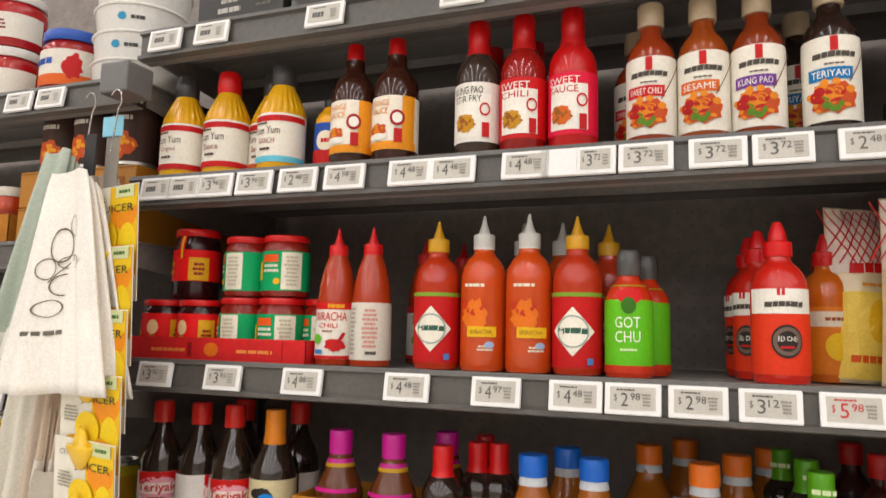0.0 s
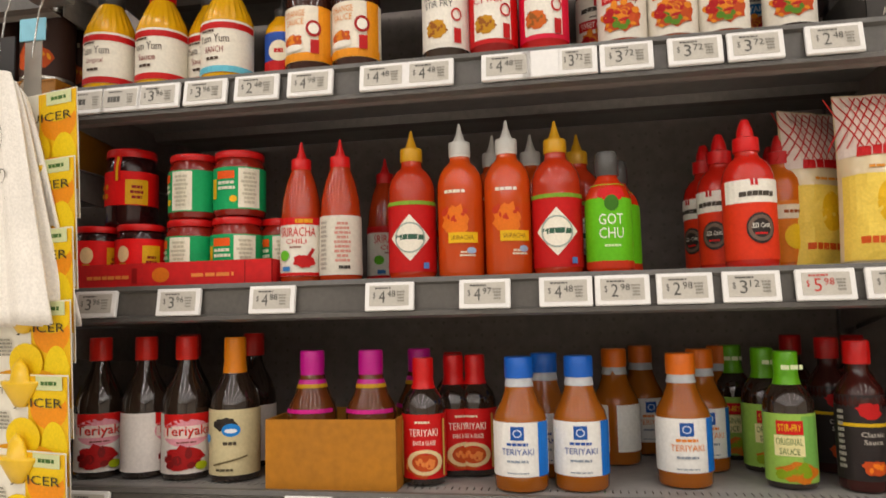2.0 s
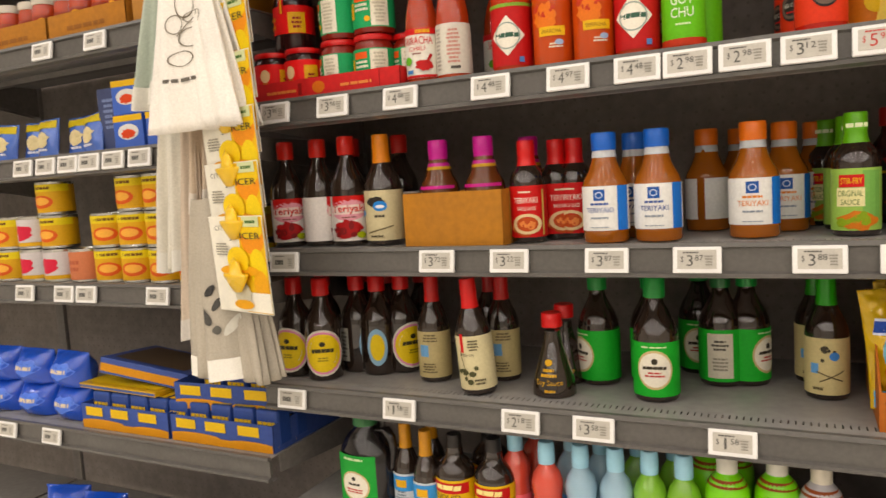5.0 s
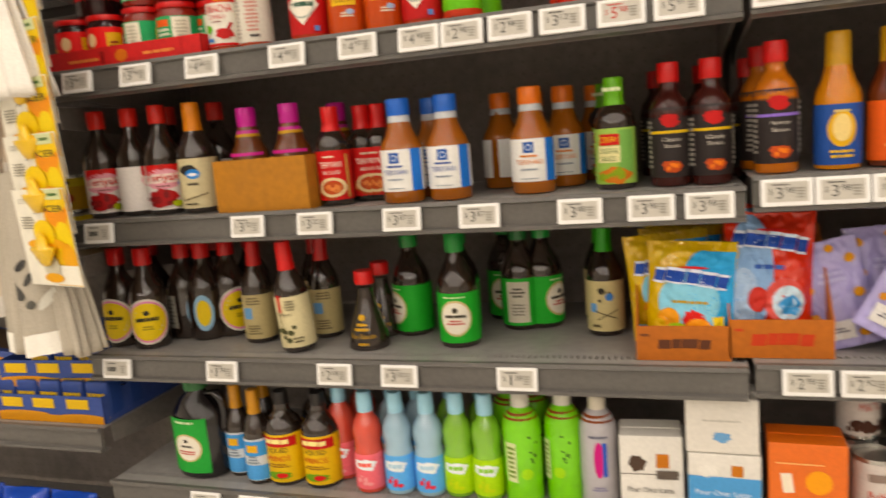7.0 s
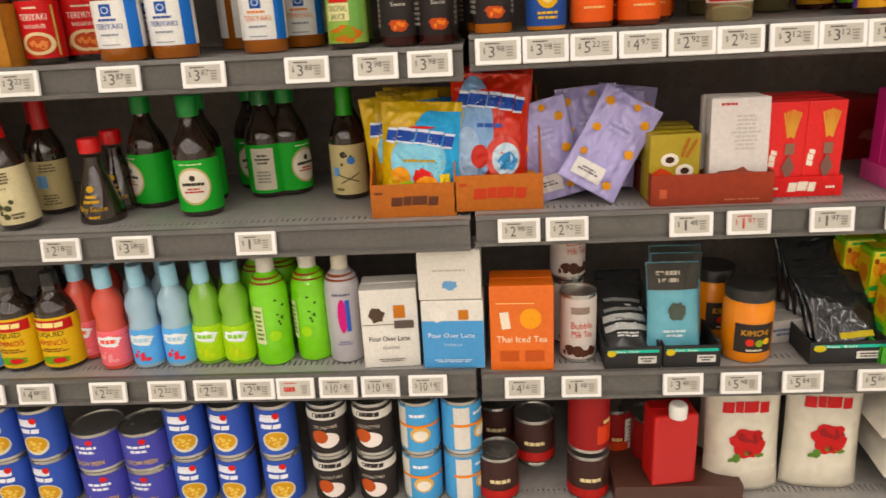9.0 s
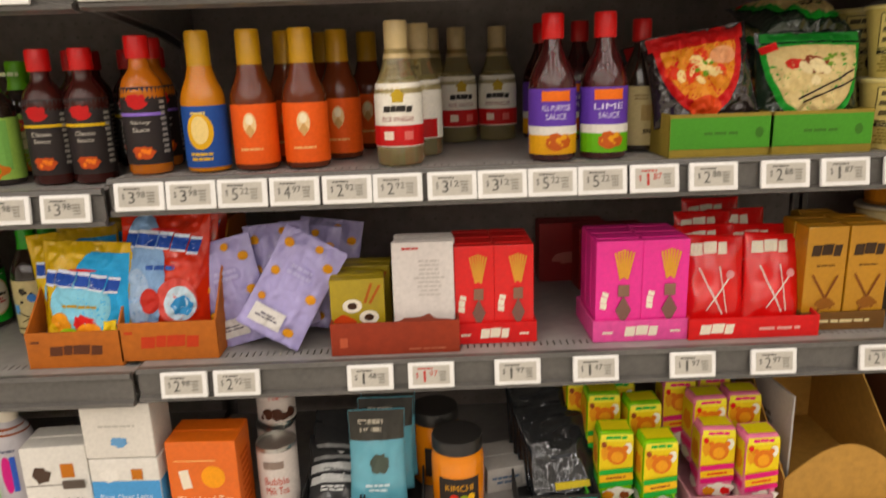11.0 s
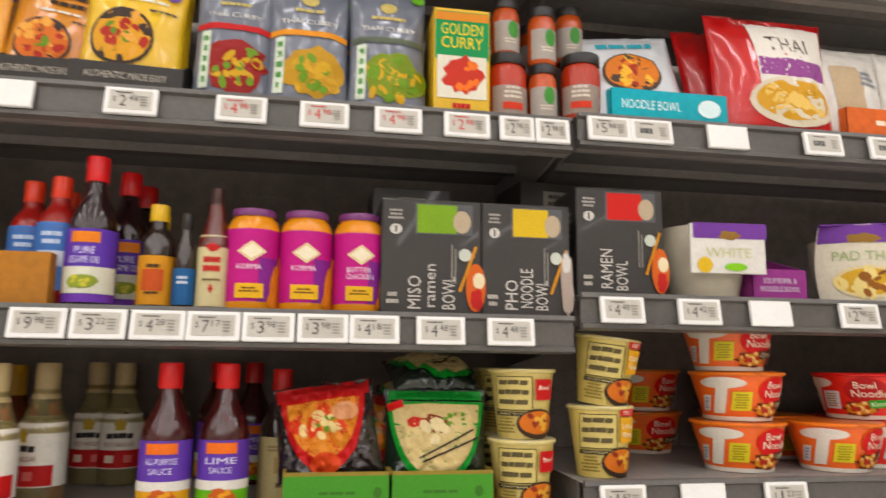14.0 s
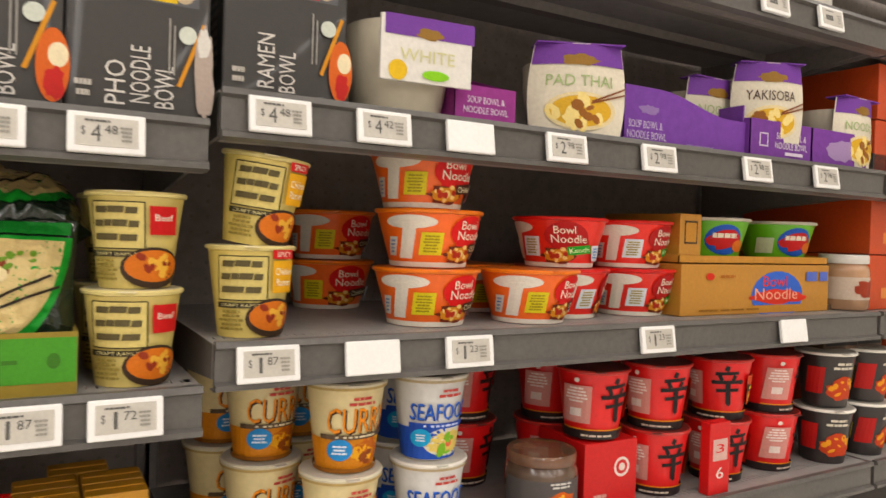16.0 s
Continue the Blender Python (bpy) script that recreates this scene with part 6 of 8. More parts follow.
def biscuit_pack(col, col2, spot, places, label, base, tx):
    t = tray("biscuit_tray", label + " card biscuit display tray", 0.135, 0.2, 0.034, 0.034, base, [("blob", 0.1, 0.5, 0.3, 0.7, "d8d8c8"), ("blob", 0.38, 0.5, 0.14, 0.7, "d8d8c8"), ("bars", -0.26, 0.5, 0.36, 0.6, "c8d0b8", 3)])
    stand(t, [(tx, 0, E2 + EPS, 0)])
    c = carton("biscuit_box", "tall " + label + " animal biscuit box with rounded corners", 0.058, 0.045, 0.128, col, [("rect", 0, 0.68, 0.95, 0.46, "e2c84a"), ("blob", -0.3, 0.72, 0.3, 0.22, "d89a3a"), ("blob", 0.32, 0.78, 0.26, 0.16, "e6e2d2"), ("rect", 0, 0.93, 0.9, 0.1, "e8dc6a"), ("logo", 0, 0.93, 0.6, 0.05, col2, 5),
               ("oval", 0.02, 0.68, 0.56, 0.26, "cf7a26"), ("oval", 0.02, 0.66, 0.34, 0.16, "dfa050"), ("oval", -0.2, 0.79, 0.16, 0.07, "cf7a26"), ("oval", 0.24, 0.79, 0.16, 0.07, "cf7a26"), ("oval", -0.36, 0.84, 0.14, 0.08, spot),
               ("rect", 0, 0.46, 0.95, 0.07, col2, None, 6), ("rect", 0, 0.37, 0.95, 0.10, "e2b83c", None, 6), ("bars", 0, 0.37, 0.7, 0.05, spot, 1, 6), ("rect", 0, 0.28, 0.95, 0.07, col2, None, 6), ("blob", 0.05, 0.14, 0.9, 0.2, "e4ded0"), ("blob", -0.22, 0.12, 0.36, 0.13, "cf8a2a"), ("blob", 0.24, 0.12, 0.32, 0.12, spot)],
               side=[("rect", 0, 0.66, 0.9, 0.5, "d8c04a"), ("blob", 0, 0.62, 0.7, 0.3, "cf8a2a"), ("rect", 0, 0.3, 0.9, 0.1, col2), ("blob", 0, 0.14, 0.7, 0.16, "e4ded0")], top=[("rect", 0, 0.5, 0.8, 0.7, "e0d25a")], group=label + " biscuit boxes", bevel=0.007, rough=0.22)
    stand(c, places, 4)


biscuit_pack("8cc63a", "3fa04a", "8a4a30", [(0.812, 0.012, E2 + 0.005), (0.746, 0.036, E2 + 0.01), (0.804, 0.076, E2 + 0.04), (0.739, 0.096, E2 + 0.05), (0.774, 0.136, E2 + 0.055), (0.714, 0.146, E2 + 0.055)], "lime green", "4f9a3f", 0.765)
biscuit_pack("e68aa6", "cf3a72", "c8262a", [(0.979, 0.016, E2 + 0.005), (0.914, 0.036, E2 + 0.01), (0.914, 0.076, E2 + 0.045), (0.976, 0.086, E2 + 0.045), (0.879, 0.126, E2 + 0.055), (0.944, 0.136, E2 + 0.055)], "pink", "b8868f", 0.927)
b = tray("shelf_carton", "torn brown carton with white printed flap", 0.20, 0.30, 0.05, 0.19, "b08850", dip=-0.06)
stand(b, [(1.119, 0.016, E2 + EPS, 0)])
b = carton("carton_flap", "white printed inner flap of a torn carton, standing", 0.004, 0.22, 0.185, "a8a29c", side=[("bars", 0, 0.6, 0.6, 0.2, "5a5248", 3), ("rect", 0, 0.2, 0.9, 0.2, "c98a2a")])
stand(b, [(1.034, 0.036, E2 + 0.004, 4)])
b = bottle("spice_jar", "pale jar at the back of the shelf", 0.07, 0.12, glossy("8a8070"), "jar", ("lid", plastic("b8b0a0")), (0.1, 0.6, "b8a888", 320), cat="jar")
stand(b, [(0.969, 0.256, E2 + EPS)])

# ---- lowest visible shelf: cans, milk cartons, rice ----
b = tin("food_can", "blue food can with yellow noodle picture and red mark", 0.078, 0.112, "3a55a8", [("rect", -0.12, 0.78, 0.3, 0.14, "dfe0e6"), ("logo", -0.05, 0.74, 0.5, 0.1, "e6e8f0", 3), ("logo", -0.02, 0.61, 0.5, 0.1, "e6e8f0", 4), ("oval", 0.12, 0.82, 0.16, 0.12, "c2302a"), ("oval", 0.05, 0.34, 0.62, 0.38, "d8d2c0"), ("oval", 0.05, 0.36, 0.54, 0.3, "c99a3a"), ("food", 0.05, 0.36, 0.5, 0.26, "e0c070", 10)], group="blue food cans")
stand(b, [(x, 0.05, F1 + z, t) for z in (EPS, 0.1135) for x, t in ((-0.955, 8), (-0.868, -4), (-0.578, 5), (-0.49, -8), (-0.398, 3))] + [(-0.53, 0.13, F1 + EPS), (-0.91, 0.13, F1 + EPS)])
b = tin("food_can", "short wide violet-blue food can", 0.1, 0.085, "4a4aa0", [("bars", 0, 0.6, 0.5, 0.24, "e6e8f0", 2), ("oval", 0.1, 0.8, 0.14, 0.14, "c2302a"), ("word", 0, 0.25, 0.6, 0.12, "e0c050", "CHOW MEIN")], group="violet food cans")
stand(b, [(-0.765, 0.06, F1 + z, t) for z, t in ((EPS, 6), (0.0865, -6))] + [(-0.668, 0.06, F1 + z, t) for z, t in ((EPS, -10), (0.0865, 4))])
b = tin("tuna_can", "flat yellow and green tin with ring-pull lid", 0.095, 0.045, "d0b52a", [("rect", 0, 0.3, 3, 0.25, "6a9a3a"), ("blob", 0, 0.6, 0.5, 0.3, "c2402a")], group="flat tins")
stand(b, [(-1.07, 0.06, F1 + EPS + 0.0465 * k, 20 * k) for k in range(4)] + [(-1.17, 0.06, F1 + EPS + 0.0465 * k, 20 * k) for k in range(3)])
b = tin("coconut_milk_can", "black and white coconut milk can with halved coconut", 0.076, 0.112, "2b2523", [("rect", 0, 0.8, 1.6, 0.16, "d8d4cc"), ("logo", 0, 0.8, 0.6, 0.1, "2b2523", 6), ("word", 0, 0.58, 0.6, 0.06, "c8c0b4", "COCONUT MILK"), ("oval", 0.02, 0.33, 0.6, 0.3, "e6dcd6"), ("oval", -0.15, 0.4, 0.4, 0.26, "b0561c")], group="coconut milk cans")
stand(b, [(x, 0.05, F1 + z, t) for z in (EPS, 0.1135) for x, t in ((-0.297, 4), (-0.208, -6))])
b = tin("coconut_milk_can", "light blue and white coconut milk can", 0.076, 0.112, "5a9fd0", [("rect", -0.5, 0.5, 0.4, 0.8, "d8d4cc"), ("bars", 0, 0.76, 0.6, 0.1, "e6ebf0", 1), ("oval", 0.05, 0.4, 0.5, 0.3, "d9b070"), ("oval", 0.05, 0.38, 0.36, 0.2, "ece4d6"), ("rect", 0, 0.56, 1.5, 0.05, "e08a2a")], group="blue coconut milk cans")
stand(b, [(x, 0.05, F1 + z, t) for z in (EPS, 0.1135) for x, t in ((-0.118, 0), (-0.037, 60))])
b = tin("food_can", "dark red coconut milk can", 0.078, 0.13, "8a2420", [("rect", 0.4, 0.5, 0.4, 0.7, "e0dcd4"), ("bars", 0.4, 0.6, 0.3, 0.4, "8a8478", 6), ("rect", 0, 0.3, 0.6, 0.3, "c24a2a"), ("bars", 0, 0.5, 0.4, 0.1, "e0c890", 1)], group="red food cans")
stand(b, [(0.205, 0.05, F1 + 0.11, 50), (0.275, 0.16, F1 + EPS), (0.11, 0.16, F1 + EPS), (0.34, 0.12, F1 + EPS)])
b = tin("food_can", "short dark food can with ring-pull lid", 0.08, 0.1, "3a2420", [("bars", 0, 0.5, 0.5, 0.14, "d8c8a0", 1), ("rect", 0, 0.2, 2, 0.2, "a5302a")], group="dark food cans")
stand(b, [(0.03, 0.05, F1 + EPS, 5), (0.03, 0.15, F1 + 0.05), (0.105, 0.10, F1 + 0.05), (0.205, 0.05, F1 + EPS, 0)])
b = carton("coconut_carton", "red and yellow coconut milk carton with white cap", 0.085, 0.06, 0.15, "b02a1c", [("bars", 0, 0.5, 0.5, 0.14, "e6d8a0", 1), ("oval", 0, 0.72, 0.8, 0.3, "d8a02a"), ("blob", 0, 0.22, 0.7, 0.24, "d8c8a0")], bevel=0.006)
turned("cap", [(0, 0.15), (0.016, 0.15), (0.017, 0.17), (0.014, 0.176), (0, 0.176)], plastic("e0ddd6"), b)
b.children[-1].location = (0.01, 0.026, 0)
stand(b, [(0.36, 0.01, F1 + 0.04, 8)])
pb = carton("base_box", "dark card box under goods on the low shelf", 0.24, 0.2, 0.038, "4a3028")
stand(pb, [(0.37, 0.005, F1 + EPS, 0)])
b = pouch("rice_bag", "white plastic rice bag with red lettering and rose picture", 0.145, 0.235, 0.07, "d9d2c2", [("logo", 0, 0.74, 0.62, 0.1, "c2302a", 6), ("blob", 0, 0.46, 0.46, 0.28, "b5302c"), ("food", 0, 0.46, 0.4, 0.24, "8a1c1e", 8), ("food", 0, 0.34, 0.5, 0.1, "5a7a3a", 4), ("rect", 0.3, 0.95, 0.5, 0.04, "d8a02a", None, -30), ("bars", 0, 0.85, 0.5, 0.04, "a89a7a", 1)], 41, cat="bag", group="rice bags", rough=0.3)
stand(b, [(0.50, 0.06, F1 + EPS, 0, 0, -6), (0.65, 0.065, F1 + EPS, -3, 2, -8), (0.51, 0.14, F1 + EPS, 3)])
b = pouch("rice_sack", "large white sack of rice lying on its side", 0.34, 0.36, 0.09, "d6d0c4", [("rect", 0.45, 0.5, 0.04, 0.9, "c9b890"), ("bars", 0.3, 0.3, 0.2, 0.2, "b8a888", 2)], 43, cat="sack", group="rice sacks", rough=0.4)
stand(b, [(0.915, 0.01, F1 + 0.05, 0, 0, -88), (0.90, 0.02, F1 + 0.135, 3, 0, -87), (0.91, 0.015, F1 + 0.215, -2, 0, -88)])
b = pouch("rice_sack", "plain brown paper sack on the low shelf", 0.2, 0.25, 0.1, "b08a52", (), 44, cat="sack", rough=0.7)
stand(b, [(1.14, 0.07, F1 + EPS, 0)])

# ---- second bay, top shelf: simmer sauces ----
EASY = [("word", 0.0, 0.5, 0.72, 0.28, "b8b0a4", "AUTHENTIC MADE EASY")]
for x, w, turn in ((-0.03, 0.13, 0), (0.105, 0.13, 2), (0.318, 0.148, -3), (0.445, 0.13, 0), (0.562, 0.15, 4)):
    t = tray("sauce_tray", "dark grey card tray lettered for ready sauces", w, 0.16, 0.036, 0.075, "3b3835", EASY, group="dark sauce trays")
    stand(t, [(x, 0.006, A2 + EPS, turn)])


def india(col, places, label, seed, dish="c8722c", mark="3a2f26", h=0.195, w=0.135):
    b = pouch("sauce_pouch", label, w, h, 0.04, col, [("bars", 0.08, 0.84, 0.52, 0.09, mark, 1), ("bars", 0.06, 0.75, 0.4, 0.08, mark, 1), ("bars", 0.02, 0.66, 0.66, 0.045, "e9e2d0", 1), ("oval", -0.1, 0.36, 0.64, 0.44, "3a2c22"), ("oval", -0.1, 0.36, 0.58, 0.39, dish), ("food", -0.1, 0.36, 0.56, 0.36, "e0a860", 12), ("food", -0.1, 0.36, 0.5, 0.3, "a83a1c", 8), ("food", -0.08, 0.38, 0.4, 0.26, "6a8a2c", 4), ("oval", 0.36, 0.74, 0.16, 0.1, "6a4a8a"), ("bars", 0.28, 0.58, 0.3, 0.03, mark, 1)], seed, group="simmer sauce pouches", rough=0.25)
    stand(b, places)


india("dba022", [(0.315, 0.04, A2 + 0.006, -3, 1, -6), (0.318, 0.08, A2 + 0.006, 0, 0, -6)], "yellow-orange simmer sauce pouch with a bowl of curry", 51, w=0.15, h=0.205)
india("c98a1c", [(0.444, 0.042, A2 + 0.005, 6, 6, -8), (0.450, 0.08, A2 + 0.005, 0, 4, -8)], "amber simmer sauce pouch slumped in its tray", 53, h=0.175, w=0.125)
india("e3bf2c", [(0.558, 0.036, A2 + 0.008, 3, 2, -5), (0.562, 0.08, A2 + 0.008, 0, 0, -5)], "bright yellow simmer sauce pouch with a bowl of curry", 55, "d8a23a", w=0.142, h=0.208)
india("c6c3bd", [(-0.027, 0.04, A2 + 0.006, -5, 0, -6), (0.098, 0.038, A2 + 0.006, 3, 5, -6), (0.153, 0.09, A2 + 0.006, 8, 10, -8), (-0.017, 0.08, A2 + 0.006)], "pale grey simmer sauce pouch with a noodle bowl", 57, "c8a040", w=0.122, h=0.19)
for x, strip, w, dish, seed in ((0.703, "b5302c", 0.112, "8a2a1c", 61), (0.812, "d8942a", 0.122, "b8902c", 63), (0.932, "5a6252", 0.12, "7a8a3a", 65)):
    b = pouch("curry_pouch", "slate grey Thai curry pouch with a vegetable curry bowl", w, 0.205, 0.04, "737782", [("oval", 0, 0.84, 0.22, 0.1, "c9b87a"), ("bars", 0, 0.74, 0.5, 0.05, "c9b87a", 1), ("word", 0, 0.64, 0.72, 0.045, "dedbd2", "THAI CURRY"), ("rect", 0, 0.54, 0.98, 0.045, strip), ("blob", 0.06, 0.24, 0.84, 0.42, dish), ("food", 0.06, 0.24, 0.76, 0.36, "c8a24a", 12), ("food", 0.06, 0.24, 0.7, 0.34, "a8381f", 7), ("food", 0.06, 0.24, 0.7, 0.34, "6f8f35", 8), ("rect", -0.36, 0.28, 0.12, 0.44, "d5dccb"), ("bars", -0.36, 0.28, 0.08, 0.4, "4f8a45", 5), ("oval", 0.4, 0.95, 0.18, 0.07, "6fa83a")], seed, group="slate curry pouches", rough=0.25)
    stand(b, [(x, 0.03, A2 + EPS, 2, 0, -6), (x + 0.004, 0.07, A2 + EPS, -2, 0, -6), (x, 0.11, A2 + EPS, 2, 0, -5)])
b = carton("curry_box", "green, white and yellow boxed curry with red stew picture", 0.088, 0.05, 0.17, "d9b41c", [("rect", 0, 0.74, 0.96, 0.46, "2f8a52"), ("word", 0, 0.8, 0.74, 0.11, "e8cf3a", "GOLDEN"), ("word", 0, 0.67, 0.74, 0.11, "e8cf3a", "CURRY"), ("rect", 0, 0.92, 0.96, 0.08, "cc8a22"), ("rect", 0, 0.34, 0.88, 0.4, "ded9c8"), ("blob", 0.02, 0.36, 0.72, 0.36, "b8401c"), ("food", 0.02, 0.36, 0.62, 0.3, "dd7a2a", 9), ("bars", 0, 0.07, 0.4, 0.08, "b3261c", 1)], group="curry boxes")
stand(b, [(1.044, 0.01, A2 + EPS, 0), (1.044, 0.062, A2 + EPS, 0)])
b = bottle("spice_paste_jar", "small jar of red paste with black lid", 0.066, 0.112, glossy("a8401c"), "jar", ("lid", plastic("262423")), (0.08, 0.5, "9a8a80", 120), [("bars", 0, 0.4, 0.5, 0.2, "d8cfc0", 3), ("rect", 0, 0.2, 0.5, 0.1, "c2472a")], cat="jar", group="red paste jars")
stand(b, [(1.125, 0.05, A2 + EPS, 5), (1.250, 0.048, A3 + EPS, -20), (1.127, 0.13, A2 + EPS)])
b = bottle("spice_jar", "slim spice jar with black lid", 0.046, 0.098, glossy("b0562a"), "jar", ("lid", plastic("262423")), (0.08, 0.6, "a8a098", 140), [("oval", 0.1, 0.45, 0.4, 0.3, "4f8a45"), ("bars", 0, 0.25, 0.5, 0.1, "d8cfc0", 2)], cat="jar", group="slim spice jars")
stand(b, [(1.183, 0.042, A2 + EPS, 0), (1.183, 0.044, A2 + 0.099, 8), (1.125, 0.055, A2 + 0.113, 8), (1.242, 0.078, A3 + 0.113), (1.184, 0.1, A2 + EPS), (1.186, 0.105, A2 + 0.099)])
b = tray("noodle_tray", "turquoise card tray lettered for noodles", 0.20, 0.18, 0.05, 0.06, "2fa0ac", [("word", -0.16, 0.5, 0.5, 0.3, "dcecec", "NOODLE BOWL"), ("oval", 0.34, 0.5, 0.2, 0.6, "dcecec")])
stand(b, [(1.384, 0.004, A3 + EPS, 0)])
b = pouch("noodle_pouch", "white noodle pouch with a stew bowl in its tray", 0.18, 0.165, 0.05, "d2d4d6", [("oval", -0.02, 0.45, 0.6, 0.5, "4a3a30"), ("oval", -0.02, 0.46, 0.54, 0.44, "c87a2c"), ("food", -0.02, 0.46, 0.5, 0.4, "e0b25a", 10), ("food", 0, 0.46, 0.4, 0.34, "9a3a1c", 6), ("bars", 0, 0.82, 0.7, 0.12, "4a9aa8", 1)], 71, group="white noodle pouches")
stand(b, [(1.345, 0.033, A3 + 0.012, 0, -6, -16), (1.350, 0.078, A3 + 0.02, 2, -4, -14)])
b = pouch("thai_noodle_pouch", "large red and white noodle meal pouch", 0.225, 0.215, 0.07, "b8221f", [("rect", 0.14, 0.62, 0.66, 0.62, "e6e0d6"), ("rect", 0.12, 0.5, 0.6, 0.16, "8a4a86"), ("word", 0.1, 0.72, 0.36, 0.14, "5a5048", "THAI"), ("oval", 0.1, 0.22, 0.76, 0.4, "d8cdb8"), ("oval", 0.1, 0.23, 0.66, 0.32, "c89a4a"), ("food", 0.1, 0.23, 0.6, 0.28, "e2c078", 12)], 73, group="red noodle pouches")
stand(b, [(1.587, 0.028, A3 + EPS, 0, 0, -6), (1.574, 0.088, A3 + 0.005, 3, -4, -8)])
b = tray("noodle_tray", "orange and white card tray of noodle packs", 0.2, 0.16, 0.05, 0.06, "cc6a1c", [("bars", 0, 0.5, 0.6, 0.3, "ecdcc8", 1)])
stand(b, [(1.805, 0.004, A3 + EPS, 0)])
b = pouch("noodle_pouch", "white noodle pack with beige window", 0.14, 0.17, 0.05, "d6d2ca", [("rect", -0.1, 0.5, 0.4, 0.5, "b8a488"), ("bars", 0.2, 0.6, 0.3, 0.2, "8a8a90", 3)], 75, group="white noodle packs")
stand(b, [(1.745, 0.038, A3 + 0.01, 0, 0, -8), (1.875, 0.038, A3 + 0.01, 3, 4, -10), (2.035, 0.038, A3 + EPS, -3, 9, -8), (2.165, 0.048, A3 + EPS, 3, 4, -8), (2.305, 0.048, A3 + EPS, 3, -4, -8)])

# ---- second bay, second shelf ----
b = bottle("sweet_chili_bottle", "sauce bottle with grey cap and tilted white label on purple", 0.062, 0.185, glossy("b8651c"), "sauce", ("flip", plastic("6e6a66")), (0.04, 0.62, "5a4692", 340), [("rect", 0, 0.34, 0.72, 0.5, "e2ddd4", None, -8), ("oval", -0.1, 0.56, 0.3, 0.08, "3b7fc4"), ("bars", 0, 0.42, 0.5, 0.08, "7a3a30", 2), ("blob", 0, 0.2, 0.56, 0.16, "c2521c"), ("food", 0, 0.2, 0.46, 0.12, "e0a030", 6)], group="purple-labelled chilli bottles")
stand(b, [(0.021, 0.062, B2 + EPS, -5), (0.076, 0.062, B2 + EPS, 8), (0.124, 0.11, B2 + EPS, 60), (0.148, 0.07, B2 + EPS, 70), (0.063, 0.15, B2 + EPS)])
b = bottle("chilli_ketchup_bottle", "red chilli sauce bottle with pale foil neck", 0.056, 0.185, glossy("8a3014"), "soy", ("sleeve", plastic("b8b0a6")), (0.05, 0.5, "cf5a24", 340), [("blob", 0, 0.3, 0.6, 0.2, "e08a3a"), ("rect", -0.45, 0.3, 0.2, 0.4, "c9c2ba"), ("bars", 0.02, 0.42, 0.5, 0.05, "ece0cc", 1), ("food", 0, 0.2, 0.6, 0.16, "8a2416", 7)], group="foil-necked chilli bottles")
stand(b, [(0.195, 0.075, B2 + EPS, -40), (0.226, 0.055, B2 + EPS, 0), (0.263, 0.068, B2 + EPS, 20), (0.314, 0.18, B2 + EPS), (0.234, 0.15, B2 + EPS)])
b = tray("bottle_box", "plain brown cardboard case holding orange-capped bottles", 0.142, 0.2, 0.072, 0.072, "a8743a", [("bars", 0, 0.25, 0.24, 0.2, "6a4620", 1)], cat="box")
stand(b, [(0.414, 0.014, B2 + EPS, 1)])
b = bottle("oyster_sauce_bottle", "red sauce bottle with orange cap and blue label", 0.058, 0.182, glossy("8a2a16"), "sauce", ("screw", plastic("cc4a1a")), (0.1, 0.62, "4f74b0", 340), [("bars", 0, 0.5, 0.5, 0.12, "c8d4e6", 2), ("rect", 0, 0.34, 0.6, 0.12, "c9ced8")], group="orange-capped bottles")
stand(b, [(0.427, 0.10, B2 + 0.004), (0.474, 0.07, B2 + 0.006), (0.457, 0.16, B2 + 0.004)])
b = bottle("sesame_oil_bottle", "dark sesame oil bottle with red cap, purple and green label", 0.066, 0.215, mat("241310", 0.08, coat=0.6, grain=0.03), "soy", ("screw", plastic("c8201c")), (0.03, 0.5, "5c3c9c", 340), [("rect", 0, 0.055, 1.5, 0.05, "6b3fa0"), ("rect", 0, 0.17, 1.5, 0.17, "d8d6c4"), ("rect", 0, 0.445, 0.56, 0.07, "d9841c"), ("word", 0, 0.36, 0.4, 0.045, "e0d8ee", "PURE"), ("word", 0, 0.30, 0.6, 0.045, "e0d8ee", "SESAME OIL"), ("blob", 0, 0.16, 0.6, 0.1, "8f9a4a"), ("food", 0, 0.165, 0.5, 0.07, "c8c060", 7)], group="purple-labelled sesame oils")
stand(b, [(0.525, 0.052, B2 + EPS, 0), (0.549, 0.14, B2 + EPS, 12), (0.555, 0.23, B2 + EPS)])
b = bottle("sesame_oil_bottle", "small bottle with wide yellow spout cap and yellow label", 0.049, 0.15, SOYB, "sauce", ("wide", plastic("d0ac1c")), (0.04, 0.5, "c8902a", 340), [("rect", 0, 0.27, 0.6, 0.2, "b5571c"), ("bars", 0, 0.4, 0.5, 0.06, "4a3414", 1), ("bars", 0, 0.15, 0.5, 0.04, "4a3414", 1)], group="yellow-capped bottles")
stand(b, [(0.612, 0.055, B2 + EPS, 0), (0.601, 0.12, B2 + EPS)])
b = bottle("vinegar_bottle", "very slim dark bottle with blue label", 0.03, 0.138, SOYB, "soy", ("screw", plastic("1f1c1b")), (0.05, 0.42, "2e5a8a", 340), [("bars", 0, 0.3, 0.6, 0.1, "c9d3df", 2)])
stand(b, [(0.652, 0.045, B2 + EPS, 0)])
